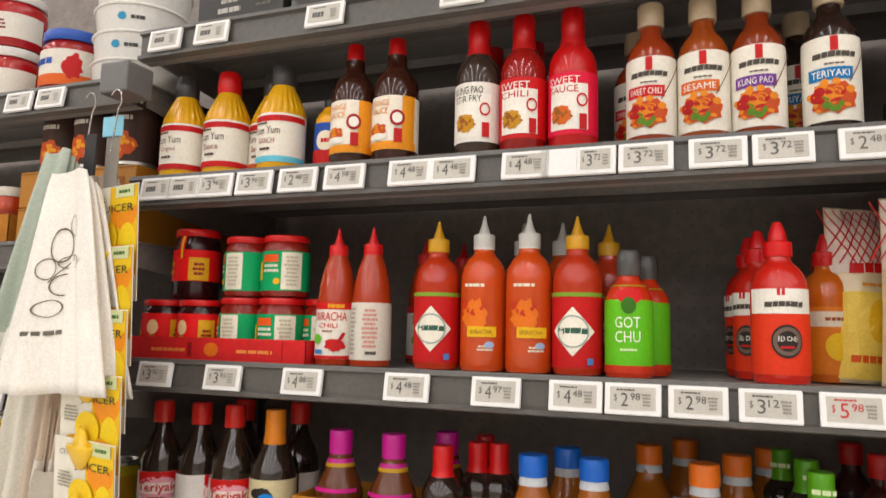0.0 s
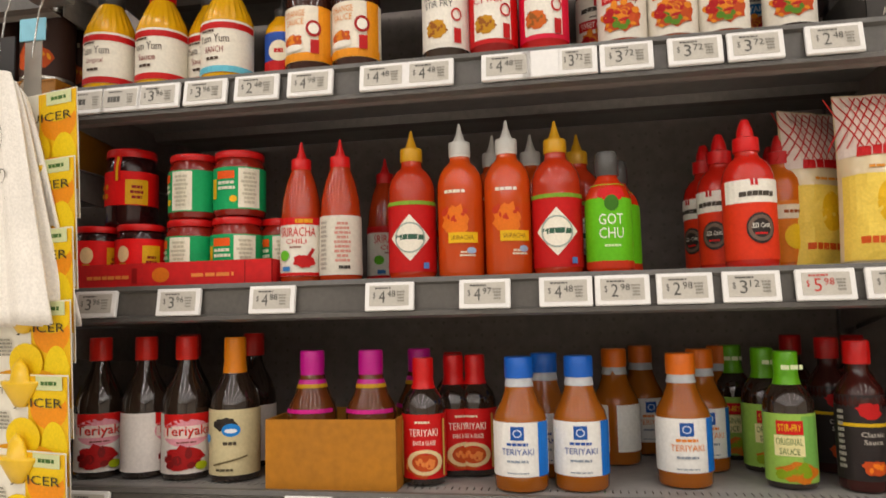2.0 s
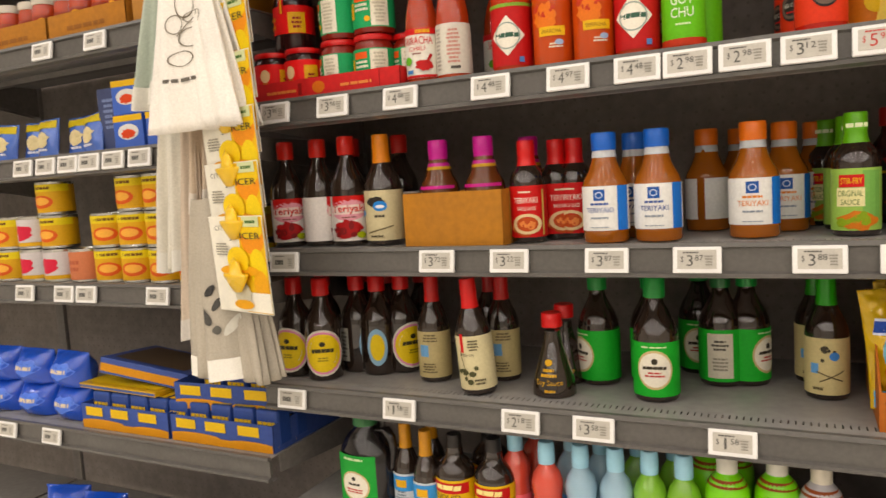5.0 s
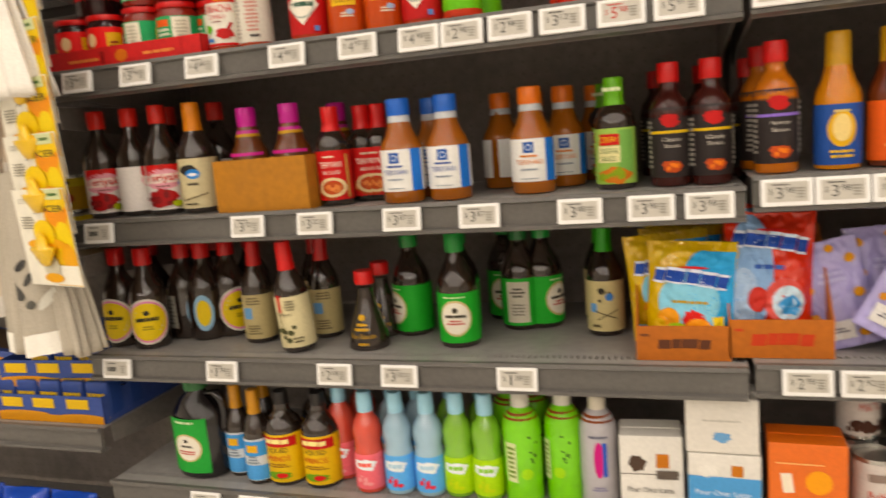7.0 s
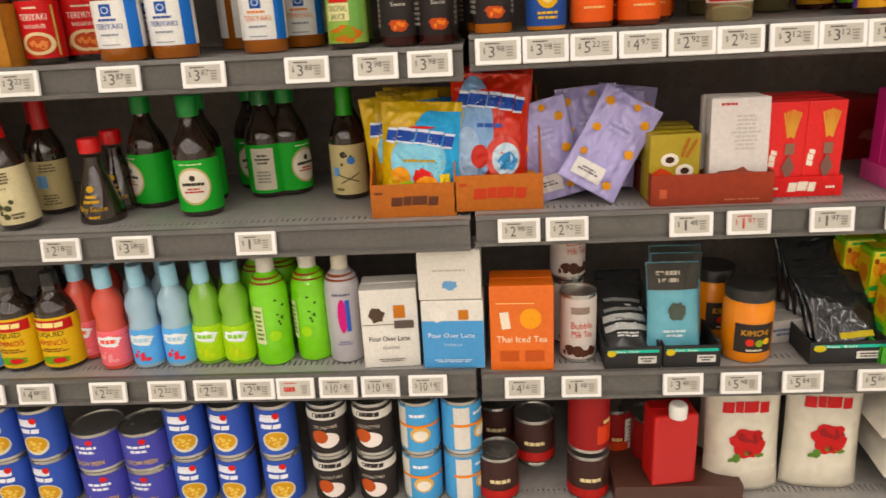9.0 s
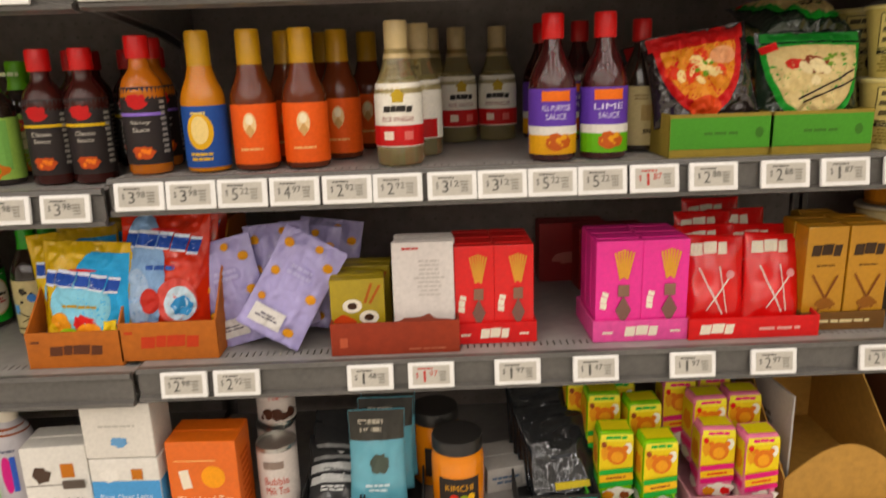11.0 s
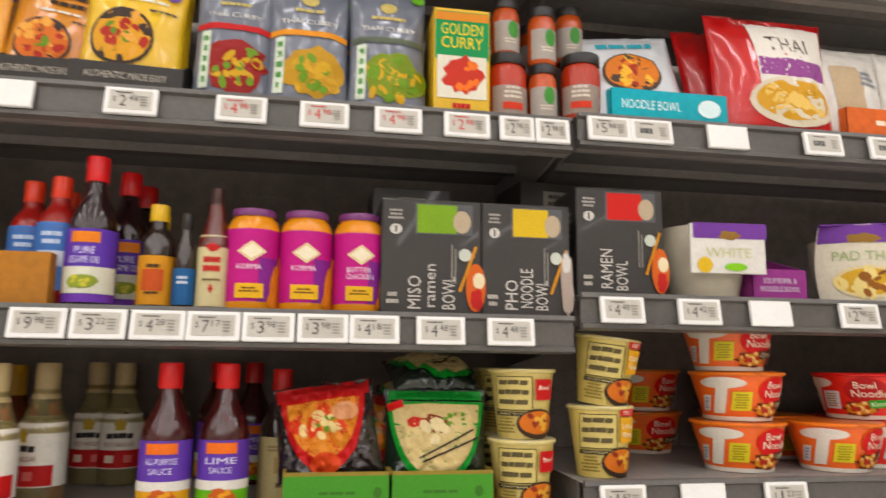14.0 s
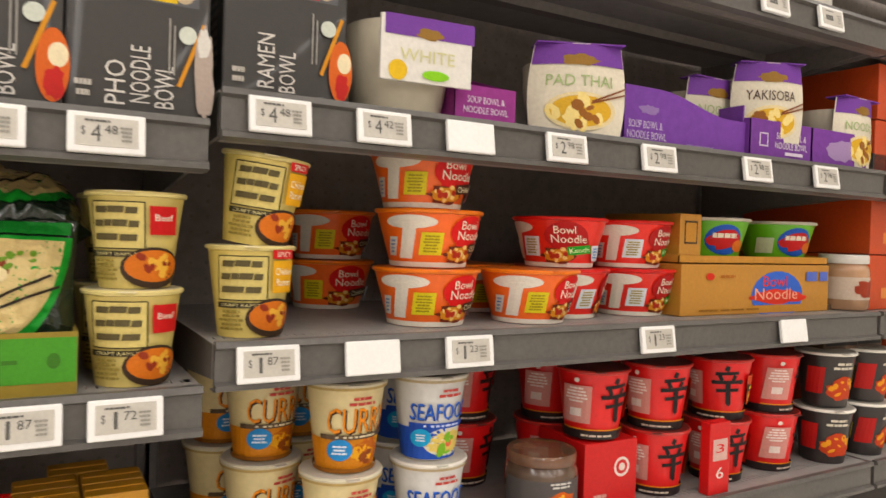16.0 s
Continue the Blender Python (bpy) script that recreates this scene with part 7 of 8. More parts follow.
b = bottle("fish_sauce_bottle", "slim fish sauce bottle with dark cap and cream label", 0.047, 0.178, mat("5a2414", 0.08, coat=0.6, grain=0.03), "flask", ("tall", plastic("3a1f18")), (0.03, 0.6, "cbbf98", 350), [("blob", 0, 0.5, 0.4, 0.07, "b3302a"), ("bars", 0, 0.4, 0.5, 0.08, "b3302a", 1), ("bars", 0, 0.33, 0.5, 0.08, "b3302a", 1), ("diamond", 0, 0.17, 0.14, 0.08, "b3302a"), ("bars", 0, 0.24, 0.5, 0.03, "6a5a3a", 1)])
stand(b, [(0.691, 0.05, B2 + EPS, 0)])
for x, ws in ((0.744, ("KORMA", "")), (0.820, ("KORMA", "")), (0.898, ("BUTTER", "CHICKEN"))):
    arts = [("rect", 0.36, 0.3, 0.4, 0.42, "7a2f80"), ("diamond", 0.02, 0.57, 0.54, 0.2, "e8d8b0"), ("diamond", 0.02, 0.57, 0.46, 0.165, "c9a86a"), ("diamond", 0.02, 0.57, 0.42, 0.15, "ece2c8"), ("oval", 0.56, 0.2, 0.36, 0.5, "d88a22"), ("word", -0.02, 0.42, 0.44, 0.05, "eedce8", ws[0])]
    if ws[1]:
        arts.append(("word", -0.0, 0.355, 0.5, 0.05, "eedce8", ws[1]))
    arts += [("rect", 0.0, 0.19, 0.5, 0.14, "dfb21f"), ("bars", 0.0, 0.2, 0.4, 0.06, "6a4a14", 2), ("rect", 0.5, 0.3, 0.1, 0.5, "d0801f", None, -18)]
    b = bottle("curry_sauce_jar", "jar of orange curry sauce with violet lid and magenta label", 0.076, 0.148, glossy("dc961a"), "curry_jar", ("smalllid", plastic("74406e")), (0.09, 0.79, "b32a7c", 340), arts, cat="jar", group="curry sauce jars")
    stand(b, [(x, 0.056, B2 + EPS, 0), (x, 0.14, B2 + EPS, 12)])


def bowl_box(x, y, z, w, words, window, label, w2="", turn=0, h=0.172, torn=False):
    arts = [("rect", 0.12, 0.83, 0.58, 0.27, "5a5a5c"), ("rect", 0.05, 0.83, 0.4, 0.25, window), ("oval", 0.3, 0.81, 0.18, 0.2, "b8a890"), ("bars", -0.36, 0.86, 0.16, 0.1, "a8a49c", 3), ("oval", -0.36, 0.73, 0.12, 0.09, "d0ccc4"), ("rect", -0.36, 0.73, 0.018, 0.06, "2c2a29")]
    for k, s in enumerate(words):
        big = len(words) < 3 or k != 1
        arts.append(("word", -0.17 + 0.17 * k, 0.25 + (0.0 if len(s) > 4 else -0.06), (0.42 if len(s) > 4 else 0.32), 0.112 if s.isupper() else 0.065, "cfcac2", s, 90))
    arts += [("bars", -0.38, 0.14, 0.13, 0.12, "b8b2a8", 2), ("rect", 0.2, 0.44, 0.012, 0.34, "98948c"), ("rect", 0.235, 0.42, 0.012, 0.3, "98948c"), ("oval", 0.33, 0.52, 0.13, 0.11, "c8ccc0"), ("rect", 0.36, 0.4, 0.03, 0.42, "c98f2a", None, -20)]
    if torn:
        arts += [("blob", 0.45, 0.3, 0.16, 0.6, "a89a90"), ("blob", 0.45, 0.48, 0.1, 0.2, "d0ccc4")]
    else:
        arts += [("oval", 0.44, 0.24, 0.2, 0.42, "c8691c"), ("oval", 0.47, 0.3, 0.12, 0.14, "e6d9b8"), ("blob", 0.45, 0.14, 0.12, 0.2, "b3341c")]
    b = carton("noodle_bowl_box", label, w, 0.11, h, "35322f", arts, side=[("bars", 0, 0.5, 0.7, 0.6, "8a857c", 9)], group="black noodle bowl boxes", bevel=0.003)
    stand(b, [(x, y, z, turn)])
    return b


bowl_box(1.003, 0.02, B2 + EPS, 0.150, ("MISO", "ramen", "BOWL"), "7fa02a", "matt black miso ramen bowl box with a green window")
bowl_box(1.148, 0.02, B2 + EPS, 0.138, ("PHO", "NOODLE", "BOWL"), "d2b41c", "matt black pho noodle bowl box with yellow window, torn edge", torn=True, turn=-1)
bowl_box(1.305, 0.03, B3 + EPS, 0.145, ("RAMEN", "BOWL"), "c0392c", "matt black ramen bowl box with a red window", turn=-1)
b = carton("noodle_bowl_box", "matt black bowl box lying behind with a grey bar-code label", 0.13, 0.12, 0.062, "35322f", [("rect", 0, 0.5, 0.34, 0.5, "98948c"), ("bars", 0, 0.5, 0.28, 0.4, "4a4845", 2)], group="black noodle bowl boxes")
stand(b, [(0.988, 0.14, B2 + 0.155, 0), (1.246, 0.17, B3 + 0.15, 6)])
b = carton("noodle_bowl_box", "matt black bowl box standing behind the front row", 0.14, 0.11, 0.150, "35322f", [("rect", 0.12, 0.83, 0.5, 0.25, "5a5a5c")], group="black noodle bowl boxes")
stand(b, [(0.992, 0.14, B2 + EPS, 0), (1.137, 0.14, B2 + EPS, 0), (1.261, 0.165, B3 - 0.003 + 0.004, 0)])

# ---- third bay, second shelf: noodle bowls in purple ----
PURPLE = "6c3f8e"


def sleeve_bowl(x, y, z, w, h, label, words, turn, green="a0b080", dip=True, lean=0):
    """A plastic bowl in a card sleeve with a purple top strip."""
    b = thing("noodle_bowl", label, "noodle bowl", group="purple-topped noodle bowls")
    turned("bowl", [(0, 0), (w * 0.34, 0), (w * 0.36, 0.004), (w * 0.45, h * 0.55), (w * 0.455, h * 0.8), (w * 0.46, h * 0.84), (0, h * 0.86)], mat("b9b0a0", 0.35, grain=0.05), b, segs=36)
    def face(u, v, off):
        k = v / h
        r = 0.95 * w
        x = r * math.sin(u / r) * (0.9 + 0.12 * math.sin(math.pi * min(1, k * 0.9 + 0.1)))
        return (x, -r * math.cos(u / r) + r - w * 0.47 - off, v)
    part("sleeve", patch(face, -w / 2, w / 2, 0.004, h, 0.0), paper("d6cebc"), b, "cream card sleeve")
    part("sleeve_top", box(-w * 0.43, w * 0.43, -w * 0.465, -w * 0.2, h - 0.001, h + 0.001), paper(PURPLE), b)
    prints(b, [("rect", 0, 0.88, 0.98, 0.22, PURPLE), ("blob", 0, 0.82, 0.4, 0.13, "8a6a3a"), ("word", 0, 0.6 if words else 0.6, 0.66, 0.12, green, words or "NOODLE"), ("oval", 0.02, 0.27, 0.72, 0.42, "d9c9a2"), ("oval", 0.02, 0.27, 0.62, 0.34, "c9a24e"), ("food", 0.02, 0.27, 0.6, 0.32, "e3cf92", 14), ("food", 0.02, 0.27, 0.5, 0.28, "8a5a2a", 6), ("rect", 0.3, 0.46, 0.4, 0.02, "7a4a30", None, 22), ("rect", 0.3, 0.42, 0.4, 0.02, "7a4a30", None, 16)], face, w, h, base=0.0012, cell=0.006)
    stand(b, [(x, y, z, turn, lean)])


sleeve_bowl(1.759, 0.082, B3 + EPS, 0.150, 0.132, "cream-sleeved pad thai noodle bowl with purple top strip", "PAD THAI", -24)
sleeve_bowl(2.200, 0.088, B3 + 0.030, 0.140, 0.142, "cream-sleeved yakisoba noodle bowl standing in a purple tray", "YAKISOBA", -24, "4a3a34")
sleeve_bowl(2.105, 0.150, B3 + 0.004, 0.14, 0.14, "cream-sleeved noodle bowl behind the tray front", "", 0)
sleeve_bowl(2.430, 0.090, B3 + 0.004, 0.15, 0.135, "cream-sleeved noodle bowl in a purple tray", "", 4)
b = thing("noodle_bowl", "white soup bowl lying tipped in its white and purple sleeve", "noodle bowl", group="purple-topped noodle bowls")
turned("bowl", [(0, 0), (0.055, 0), (0.058, 0.004), (0.073, 0.075), (0.076, 0.105), (0.07, 0.122), (0, 0.126)], mat("c0b8a6", 0.35, grain=0.05), b, segs=36)
part("sleeve", box(-0.055, 0.070, -0.082, -0.077, 0.040, 0.120, 0.001), paper("dcd8d0"), b, "white card sleeve")
prints(b, [("rect", 0.09, 0.86, 0.98, 0.2, PURPLE), ("blob", 0.08, 0.8, 0.3, 0.12, "8a6a3a"), ("word", 0.06, 0.58, 0.6, 0.12, "ccc89a", "WHITE"), ("oval", -0.26, 0.42, 0.2, 0.2, "d8b52a"), ("oval", 0.15, 0.4, 0.3, 0.1, "8ac04a")], lambda u, v, off: (u, -0.0822 - off, v), 0.125, 0.126, base=0.0006)
stand(b, [(1.477, 0.095, B3 + EPS, -4)])
SOUP = [("word", 0, 0.64, 0.62, 0.17, "d8ccd8", "SOUP BOWL &"), ("word", 0, 0.38, 0.74, 0.17, "d8ccd8", "NOODLE BOWL")]
b = tray("bowl_tray", "magenta-purple card tray lettered for soup and noodle bowls", 0.096, 0.2, 0.052, 0.085, "8a3a7c", SOUP)
stand(b, [(1.579, 0.03, B3 + EPS, 0)])
b = tray("bowl_tray", "deep purple card tray with sloping front for noodle bowls", 0.278, 0.22, 0.09, 0.09, PURPLE, [("word", -0.34, 0.36, 0.26, 0.13, "c9bcd0", "SOUP BOWL &"), ("word", -0.33, 0.18, 0.3, 0.13, "c9bcd0", "NOODLE BOWL"), ("blob", -0.32, 0.62, 0.16, 0.16, "8a72a0"), ("bars", 0.1, 0.1, 0.3, 0.06, "8a72a0", 1)], slope=0.03)
stand(b, [(1.968, 0.03, B3 + EPS, 0)])
b = tray("bowl_tray", "purple card tray lettered for soup and noodle bowls", 0.166, 0.2, 0.068, 0.08, "6b3a86", [("word", 0.16, 0.64, 0.5, 0.17, "d8ccd8", "SOUP BOWL &"), ("word", 0.16, 0.4, 0.54, 0.17, "d8ccd8", "NOODLE BOWL"), ("rect", -0.3, 0.5, 0.14, 0.34, "d8ccd8"), ("rect", -0.3, 0.5, 0.11, 0.28, "6b3a86"), ("rect", 0.2, 0.2, 0.3, 0.08, "d8ccd8")])
stand(b, [(2.192, 0.02, B3 + EPS, 0)])
b = tray("bowl_tray", "worn purple card tray with pale torn label", 0.17, 0.2, 0.068, 0.08, "6b3a86", [("blob", 0.05, 0.5, 0.6, 0.6, "9a82a6")])
stand(b, [(2.366, 0.02, B3 + EPS, 0)])

# ---- third bay, third shelf: noodle bowls ----
def bowl_arts(main, flash, flash2, strip):
    white, food = "e2dacd", "c98a3c"
    return [("rect", 0, 0.05, 2.4, 0.09, white), ("oval", -0.38, 0.80, 0.52, 0.24, white), ("rect", -0.37, 0.46, 0.13, 0.62, white), ("rect", -0.53, 0.36, 0.10, 0.34, "d8d2c8"), ("bars", -0.53, 0.36, 0.07, 0.26, "6a7fa8", 4),
            ("rect", -0.15, 0.42, 0.20, 0.40, flash), ("bars", -0.15, 0.42, 0.15, 0.32, "9a8a3a", 6), ("oval", 0.24, 0.64, 0.46, 0.58, main), ("rect", 0.28, 0.44, 0.40, 0.26, main), ("blob", 0.14, 0.24, 0.36, 0.34, "6a3018"), ("blob", 0.14, 0.24, 0.31, 0.28, food),
            ("food", 0.14, 0.25, 0.28, 0.26, "e6c98a", 8), ("food", 0.12, 0.24, 0.26, 0.22, "a83c1e", 5), ("word", 0.22, 0.76, 0.22, 0.15, "f0e6d2", "Bowl"), ("word", 0.26, 0.58, 0.36, 0.16, "f0e6d2", "Noodle"),
            ("rect", 0.36, 0.36, 0.26, 0.17, flash2, None, 6), ("word", 0.36, 0.36, 0.22, 0.10, "f0ecc8", strip, 6), ("rect", 0.56, 0.3, 0.12, 0.32, "d8dce0"), ("bars", 0.56, 0.3, 0.09, 0.24, "5a86b8", 4)]


b = cup("noodle_bowl", "orange noodle bowl with red flash, chicken flavour", 0.105, 0.148, 0.076, "ea741a", "dc7a2c", bowl_arts("cc3414", "d8c85a", "4a2c18", "Chicken"), rim="e0802a", cat="noodle bowl", group="orange noodle bowls")
OB = C3 + EPS
stand(b, [(1.537, 0.105, OB, -10), (1.540, 0.108, OB + 0.0795, -4), (1.529, 0.11, OB + 0.159, -16), (1.704, 0.09, OB, -4), (1.70, 0.25, OB, 10), (1.481, 0.345, OB, -20), (1.481, 0.345, OB + 0.0795, -5), (1.689, 0.345, OB, 5), (1.689, 0.345, OB + 0.0795, 5)])
b = cup("noodle_bowl", "red noodle bowl with green flash, kimchi flavour", 0.105, 0.148, 0.076, "dc4418", "d0441c", bowl_arts("a8201a", "d8dce0", "3a9a3a", "Kimchi"), rim="cc3a24", cat="noodle bowl", group="red noodle bowls")
stand(b, [(1.951, 0.13, OB, -14), (1.793, 0.13, OB + 0.0795, -60), (1.942, 0.132, OB + 0.0795, -14), (1.84, 0.2, OB, 10), (1.80, 0.13, OB, 20)])
b = carton("noodle_case", "brown corrugated case with blue and red round printed mark", 0.41, 0.22, 0.088, "b5854a", [("oval", 0.12, 0.36, 0.36, 1.02, "3f62b8"), ("rect", 0.12, 0.09, 0.4, 0.16, "b5854a"), ("blob", 0.13, 0.34, 0.38, 0.3, "c8442c"), ("word", 0.1, 0.66, 0.17, 0.22, "cf4a30", "Bowl"), ("word", 0.11, 0.4, 0.3, 0.24, "e0a890", "Noodle"), ("oval", -0.33, 0.76, 0.05, 0.14, "c2402a"), ("bars", -0.22, 0.76, 0.14, 0.1, "a86a3a", 1), ("rect", 0.36, 0.76, 0.08, 0.2, "5a6ab0"), ("rect", 0.45, 0.76, 0.06, 0.2, "5a6ab0"), ("bars", -0.2, 0.1, 0.5, 0.06, "8a6230", 1)], cat="case")
stand(b, [(2.198, 0.055, OB, 0)])
b = tray("noodle_case", "open brown corrugated case holding green noodle bowls", 0.41, 0.2, 0.012, 0.02, "b5854a", (), cat="case")
stand(b, [(2.198, 0.060, OB + 0.0905, 0)])
b = carton("case_end", "brown corrugated end piece of an open case", 0.05, 0.19, 0.078, "b5854a", [("rect", 0, 0.6, 0.6, 0.5, "4a3a2a"), ("rect", 0, 0.6, 0.5, 0.42, "b5854a")])
stand(b, [(2.022, 0.064, OB + 0.0945, -2)])
b = cup("noodle_bowl", "green noodle bowl with red and blue mark", 0.105, 0.146, 0.074, "6fae3a", "b8b0a0", [("oval", 0.1, 0.5, 0.5, 0.74, "2f55a8"), ("blob", 0.1, 0.5, 0.44, 0.5, "b3281c"), ("bars", 0.1, 0.6, 0.36, 0.2, "e8dcc8", 1), ("oval", 0.3, 0.35, 0.2, 0.3, "c8722c"), ("rect", -0.3, 0.4, 0.22, 0.4, "d0d8b8")], rim="c9c2b4", cat="noodle bowl", group="green noodle bowls")
stand(b, [(2.147, 0.135, OB + 0.094, -34), (2.345, 0.135, OB + 0.094, -30)])
b = bottle("snack_tub", "clear plastic tub with brown contents and white lid", 0.095, 0.11, mat("a5846a", 0.15, coat=0.4, grain=0.2, scale=20), "jar", ("lid", plastic("cfcac2")), (0.2, 0.6, "b8a898", 200), [("blob", 0, 0.4, 0.6, 0.3, "8a3a2a")], cat="tub")
stand(b, [(2.475, 0.070, OB, 0)])

# ---- third bay, fourth shelf: noodle cups ----
CURRY = [("rect", 0, 0.2, 3.0, 0.38, "c9862a"), ("blob", 0.3, 0.24, 0.6, 0.34, "b8681c"), ("food", 0.3, 0.22, 0.56, 0.3, "e0a84a", 9), ("food", 0.3, 0.2, 0.5, 0.24, "8a4a1c", 5), ("word", 0.13, 0.585, 0.84, 0.29, "3a2414", "CURRY"), ("word", 0.11, 0.6, 0.84, 0.29, "e0901c", "CURRY"), ("bars", 0.12, 0.82, 0.4, 0.12, "b8504a", 2), ("rect", 0.06, 0.415, 0.9, 0.055, "5a4a3a"), ("bars", 0.06, 0.415, 0.7, 0.04, "d9cdb0", 1), ("oval", -0.14, 0.27, 0.3, 0.25, "3f86c0"), ("bars", -0.14, 0.27, 0.2, 0.12, "e0e8f0", 3), ("rect", 0, 0.96, 3.1, 0.03, "b8a070"), ("rect", 0, 0.03, 2.4, 0.05, "8a5a1c")]
b = cup("noodle_cup", "orange and cream curry noodle cup with a pale paper lid", 0.072, 0.102, 0.112, "dccca0", "d8d2c4", CURRY, rim="d8d0b8", group="curry noodle cups")
DC = D3 + EPS
stand(b, [(1.406, 0.08, DC, -6), (1.410, 0.08, DC + 0.116, -10), (1.328, 0.17, DC, 10), (1.328, 0.17, DC + 0.116, 0), (1.298, 0.27, DC, 20), (1.298, 0.27, DC + 0.116, 20), (1.408, 0.27, DC), (1.408, 0.26, DC + 0.116)])
SEAF = [("rect", 0, 0.2, 2.9, 0.38, "2f50a8"), ("oval", 0.14, 0.22, 0.74, 0.36, "d8d4c4"), ("blob", 0.14, 0.2, 0.66, 0.3, "d9c27a"), ("food", 0.14, 0.2, 0.6, 0.26, "d8705a", 7), ("food", 0.14, 0.2, 0.6, 0.26, "7fae4a", 6), ("word", 0.035, 0.585, 0.9, 0.2, "1c2f6a", "SEAFOOD"), ("word", 0.02, 0.595, 0.9, 0.2, "3a66c4", "SEAFOOD"), ("bars", 0.1, 0.82, 0.4, 0.12, "b8504a", 2), ("rect", 0.02, 0.425, 0.9, 0.07, "2a4aa0"), ("bars", 0.02, 0.425, 0.7, 0.045, "c8d0e6", 1), ("oval", -0.26, 0.28, 0.26, 0.22, "3f9ac8"), ("bars", -0.26, 0.28, 0.16, 0.1, "e0e8f0", 3), ("rect", 0, 0.96, 3.1, 0.03, "b8a88a")]
b = cup("noodle_cup", "white and blue seafood noodle cup with a pale paper lid", 0.072, 0.102, 0.112, "d6d4d0", "d8d2c4", SEAF, group="seafood noodle cups")
stand(b, [(1.535, 0.08, DC, -8), (1.533, 0.08, DC + 0.116, -4), (1.543, 0.18, DC), (1.543, 0.18, DC + 0.116)])
INK = "221a1a"
GLYPH = [("rect", 0.26, 0.87, 0.07, 0.09, INK, None, -25), ("rect", 0.26, 0.79, 0.36, 0.055, INK, None, 4), ("rect", 0.16, 0.715, 0.06, 0.1, INK, None, 24), ("rect", 0.36, 0.715, 0.06, 0.1, INK, None, -24), ("rect", 0.26, 0.645, 0.46, 0.06, INK, None, 3), ("rect", 0.26, 0.51, 0.34, 0.055, INK, None, 4), ("rect", 0.26, 0.46, 0.075, 0.34, INK), ("diamond", 0.26, 0.29, 0.075, 0.1, INK), ("oval", 0.46, 0.655, 0.09, 0.08, INK), ("oval", 0.06, 0.64, 0.07, 0.06, INK)]
RED_CUP = GLYPH + [("rect", 0, 0.07, 2.6, 0.13, "2a2020"), ("bars", 0, 0.06, 0.5, 0.05, "d8c8b8", 1), ("rect", 0.1, 0.15, 1.2, 0.014, "d8a03a"), ("rect", -0.3, 0.52, 0.4, 0.56, "c98e86"), ("bars", -0.3, 0.66, 0.32, 0.24, "e6d8d0", 5), ("rect", -0.3, 0.4, 0.16, 0.12, "e0d0c8"), ("oval", -0.3, 0.88, 0.07, 0.07, "e0d0c8"), ("rect", 0.8, 0.5, 0.42, 0.5, "c2502a"), ("oval", 0.8, 0.36, 0.36, 0.3, "d08a3a"), ("food", 0.8, 0.36, 0.3, 0.24, "e6c070", 6), ("rect", 0.76, 0.54, 0.32, 0.12, "2a2020"), ("bars", 0.76, 0.54, 0.26, 0.08, "e0c83a", 1)]
b = cup("noodle_cup", "red spicy noodle cup with large black brush character", 0.082, 0.112, 0.106, "d22024", "6a2c28", RED_CUP, rim="b8423e", group="red noodle cups")
S1 = DC + 0.1085
stand(b, [(1.834, 0.085, S1, -30), (1.975, 0.085, S1, -42), (2.131, 0.085, S1, -66), (2.270, 0.085, S1, 6), (1.975, 0.085, DC, -42), (2.131, 0.085, DC, -42), (2.270, 0.085, DC, 6), (1.84, 0.205, S1, -20), (1.84, 0.205, DC), (1.98, 0.21, S1, 20), (1.98, 0.21, DC), (2.13, 0.21, S1), (2.13, 0.21, DC), (1.70, 0.26, DC), (1.70, 0.26, S1)])
b = carton("cup_case", "red card case of noodle cups with white round mark", 0.105, 0.12, 0.104, "c2202a", [("ring", 0.2, 0.6, 0.3, 0.3, "e0d0c8"), ("oval", 0.2, 0.6, 0.12, 0.12, "e0d0c8"), ("bars", -0.2, 0.2, 0.4, 0.1, "d8a8a0", 1)], cat="case")
stand(b, [(1.842, 0.045, DC, -2)])
b = carton("cup_case", "narrow red card divider with white number panel", 0.05, 0.02, 0.12, "c2202a", [("rect", 0, 0.62, 0.7, 0.3, "c9a8a0"), ("word", 0, 0.64, 0.4, 0.12, "c2202a", "3"), ("word", 0, 0.3, 0.36, 0.16, "e0d0c8", "6")], cat="case")
stand(b, [(2.052, 0.012, DC, 0)])
b = bottle("snack_tub", "clear plastic noodle tub with dark lid and orange label", 0.11, 0.1, mat("6a5648", 0.12, coat=0.6, grain=0.35, scale=14), "jar", ("lid", mat("7a5a48", 0.12, coat=0.6, grain=0.4, scale=16)), (0.06, 0.66, "55504e", 180), [("blob", 0.05, 0.35, 0.5, 0.35, "c2621c"), ("bars", 0.05, 0.6, 0.4, 0.1, "d0ccc4", 2), ("food", 0.05, 0.35, 0.4, 0.25, "e0b05a", 6)], cat="tub")
stand(b, [(1.728, 0.075, DC, -10)])
b = cup("noodle_cup", "black noodle cup with red and amber dish", 0.078, 0.106, 0.104, "2c2624", "b8b2a8", [("bars", 0.05, 0.78, 0.5, 0.16, "d0c8b8", 2), ("blob", 0.05, 0.34, 0.62, 0.46, "b0481c"), ("food", 0.05, 0.34, 0.5, 0.36, "d89a4a", 8), ("rect", -0.45, 0.5, 0.3, 0.5, "a8302a"), ("rect", 0.5, 0.6, 0.2, 0.3, "c9b84a")], group="black noodle cups")
stand(b, [(2.415, 0.062, S1, -20), (2.415, 0.062, DC, -30), (2.545, 0.062, S1, 5), (2.545, 0.062, DC, 10)])
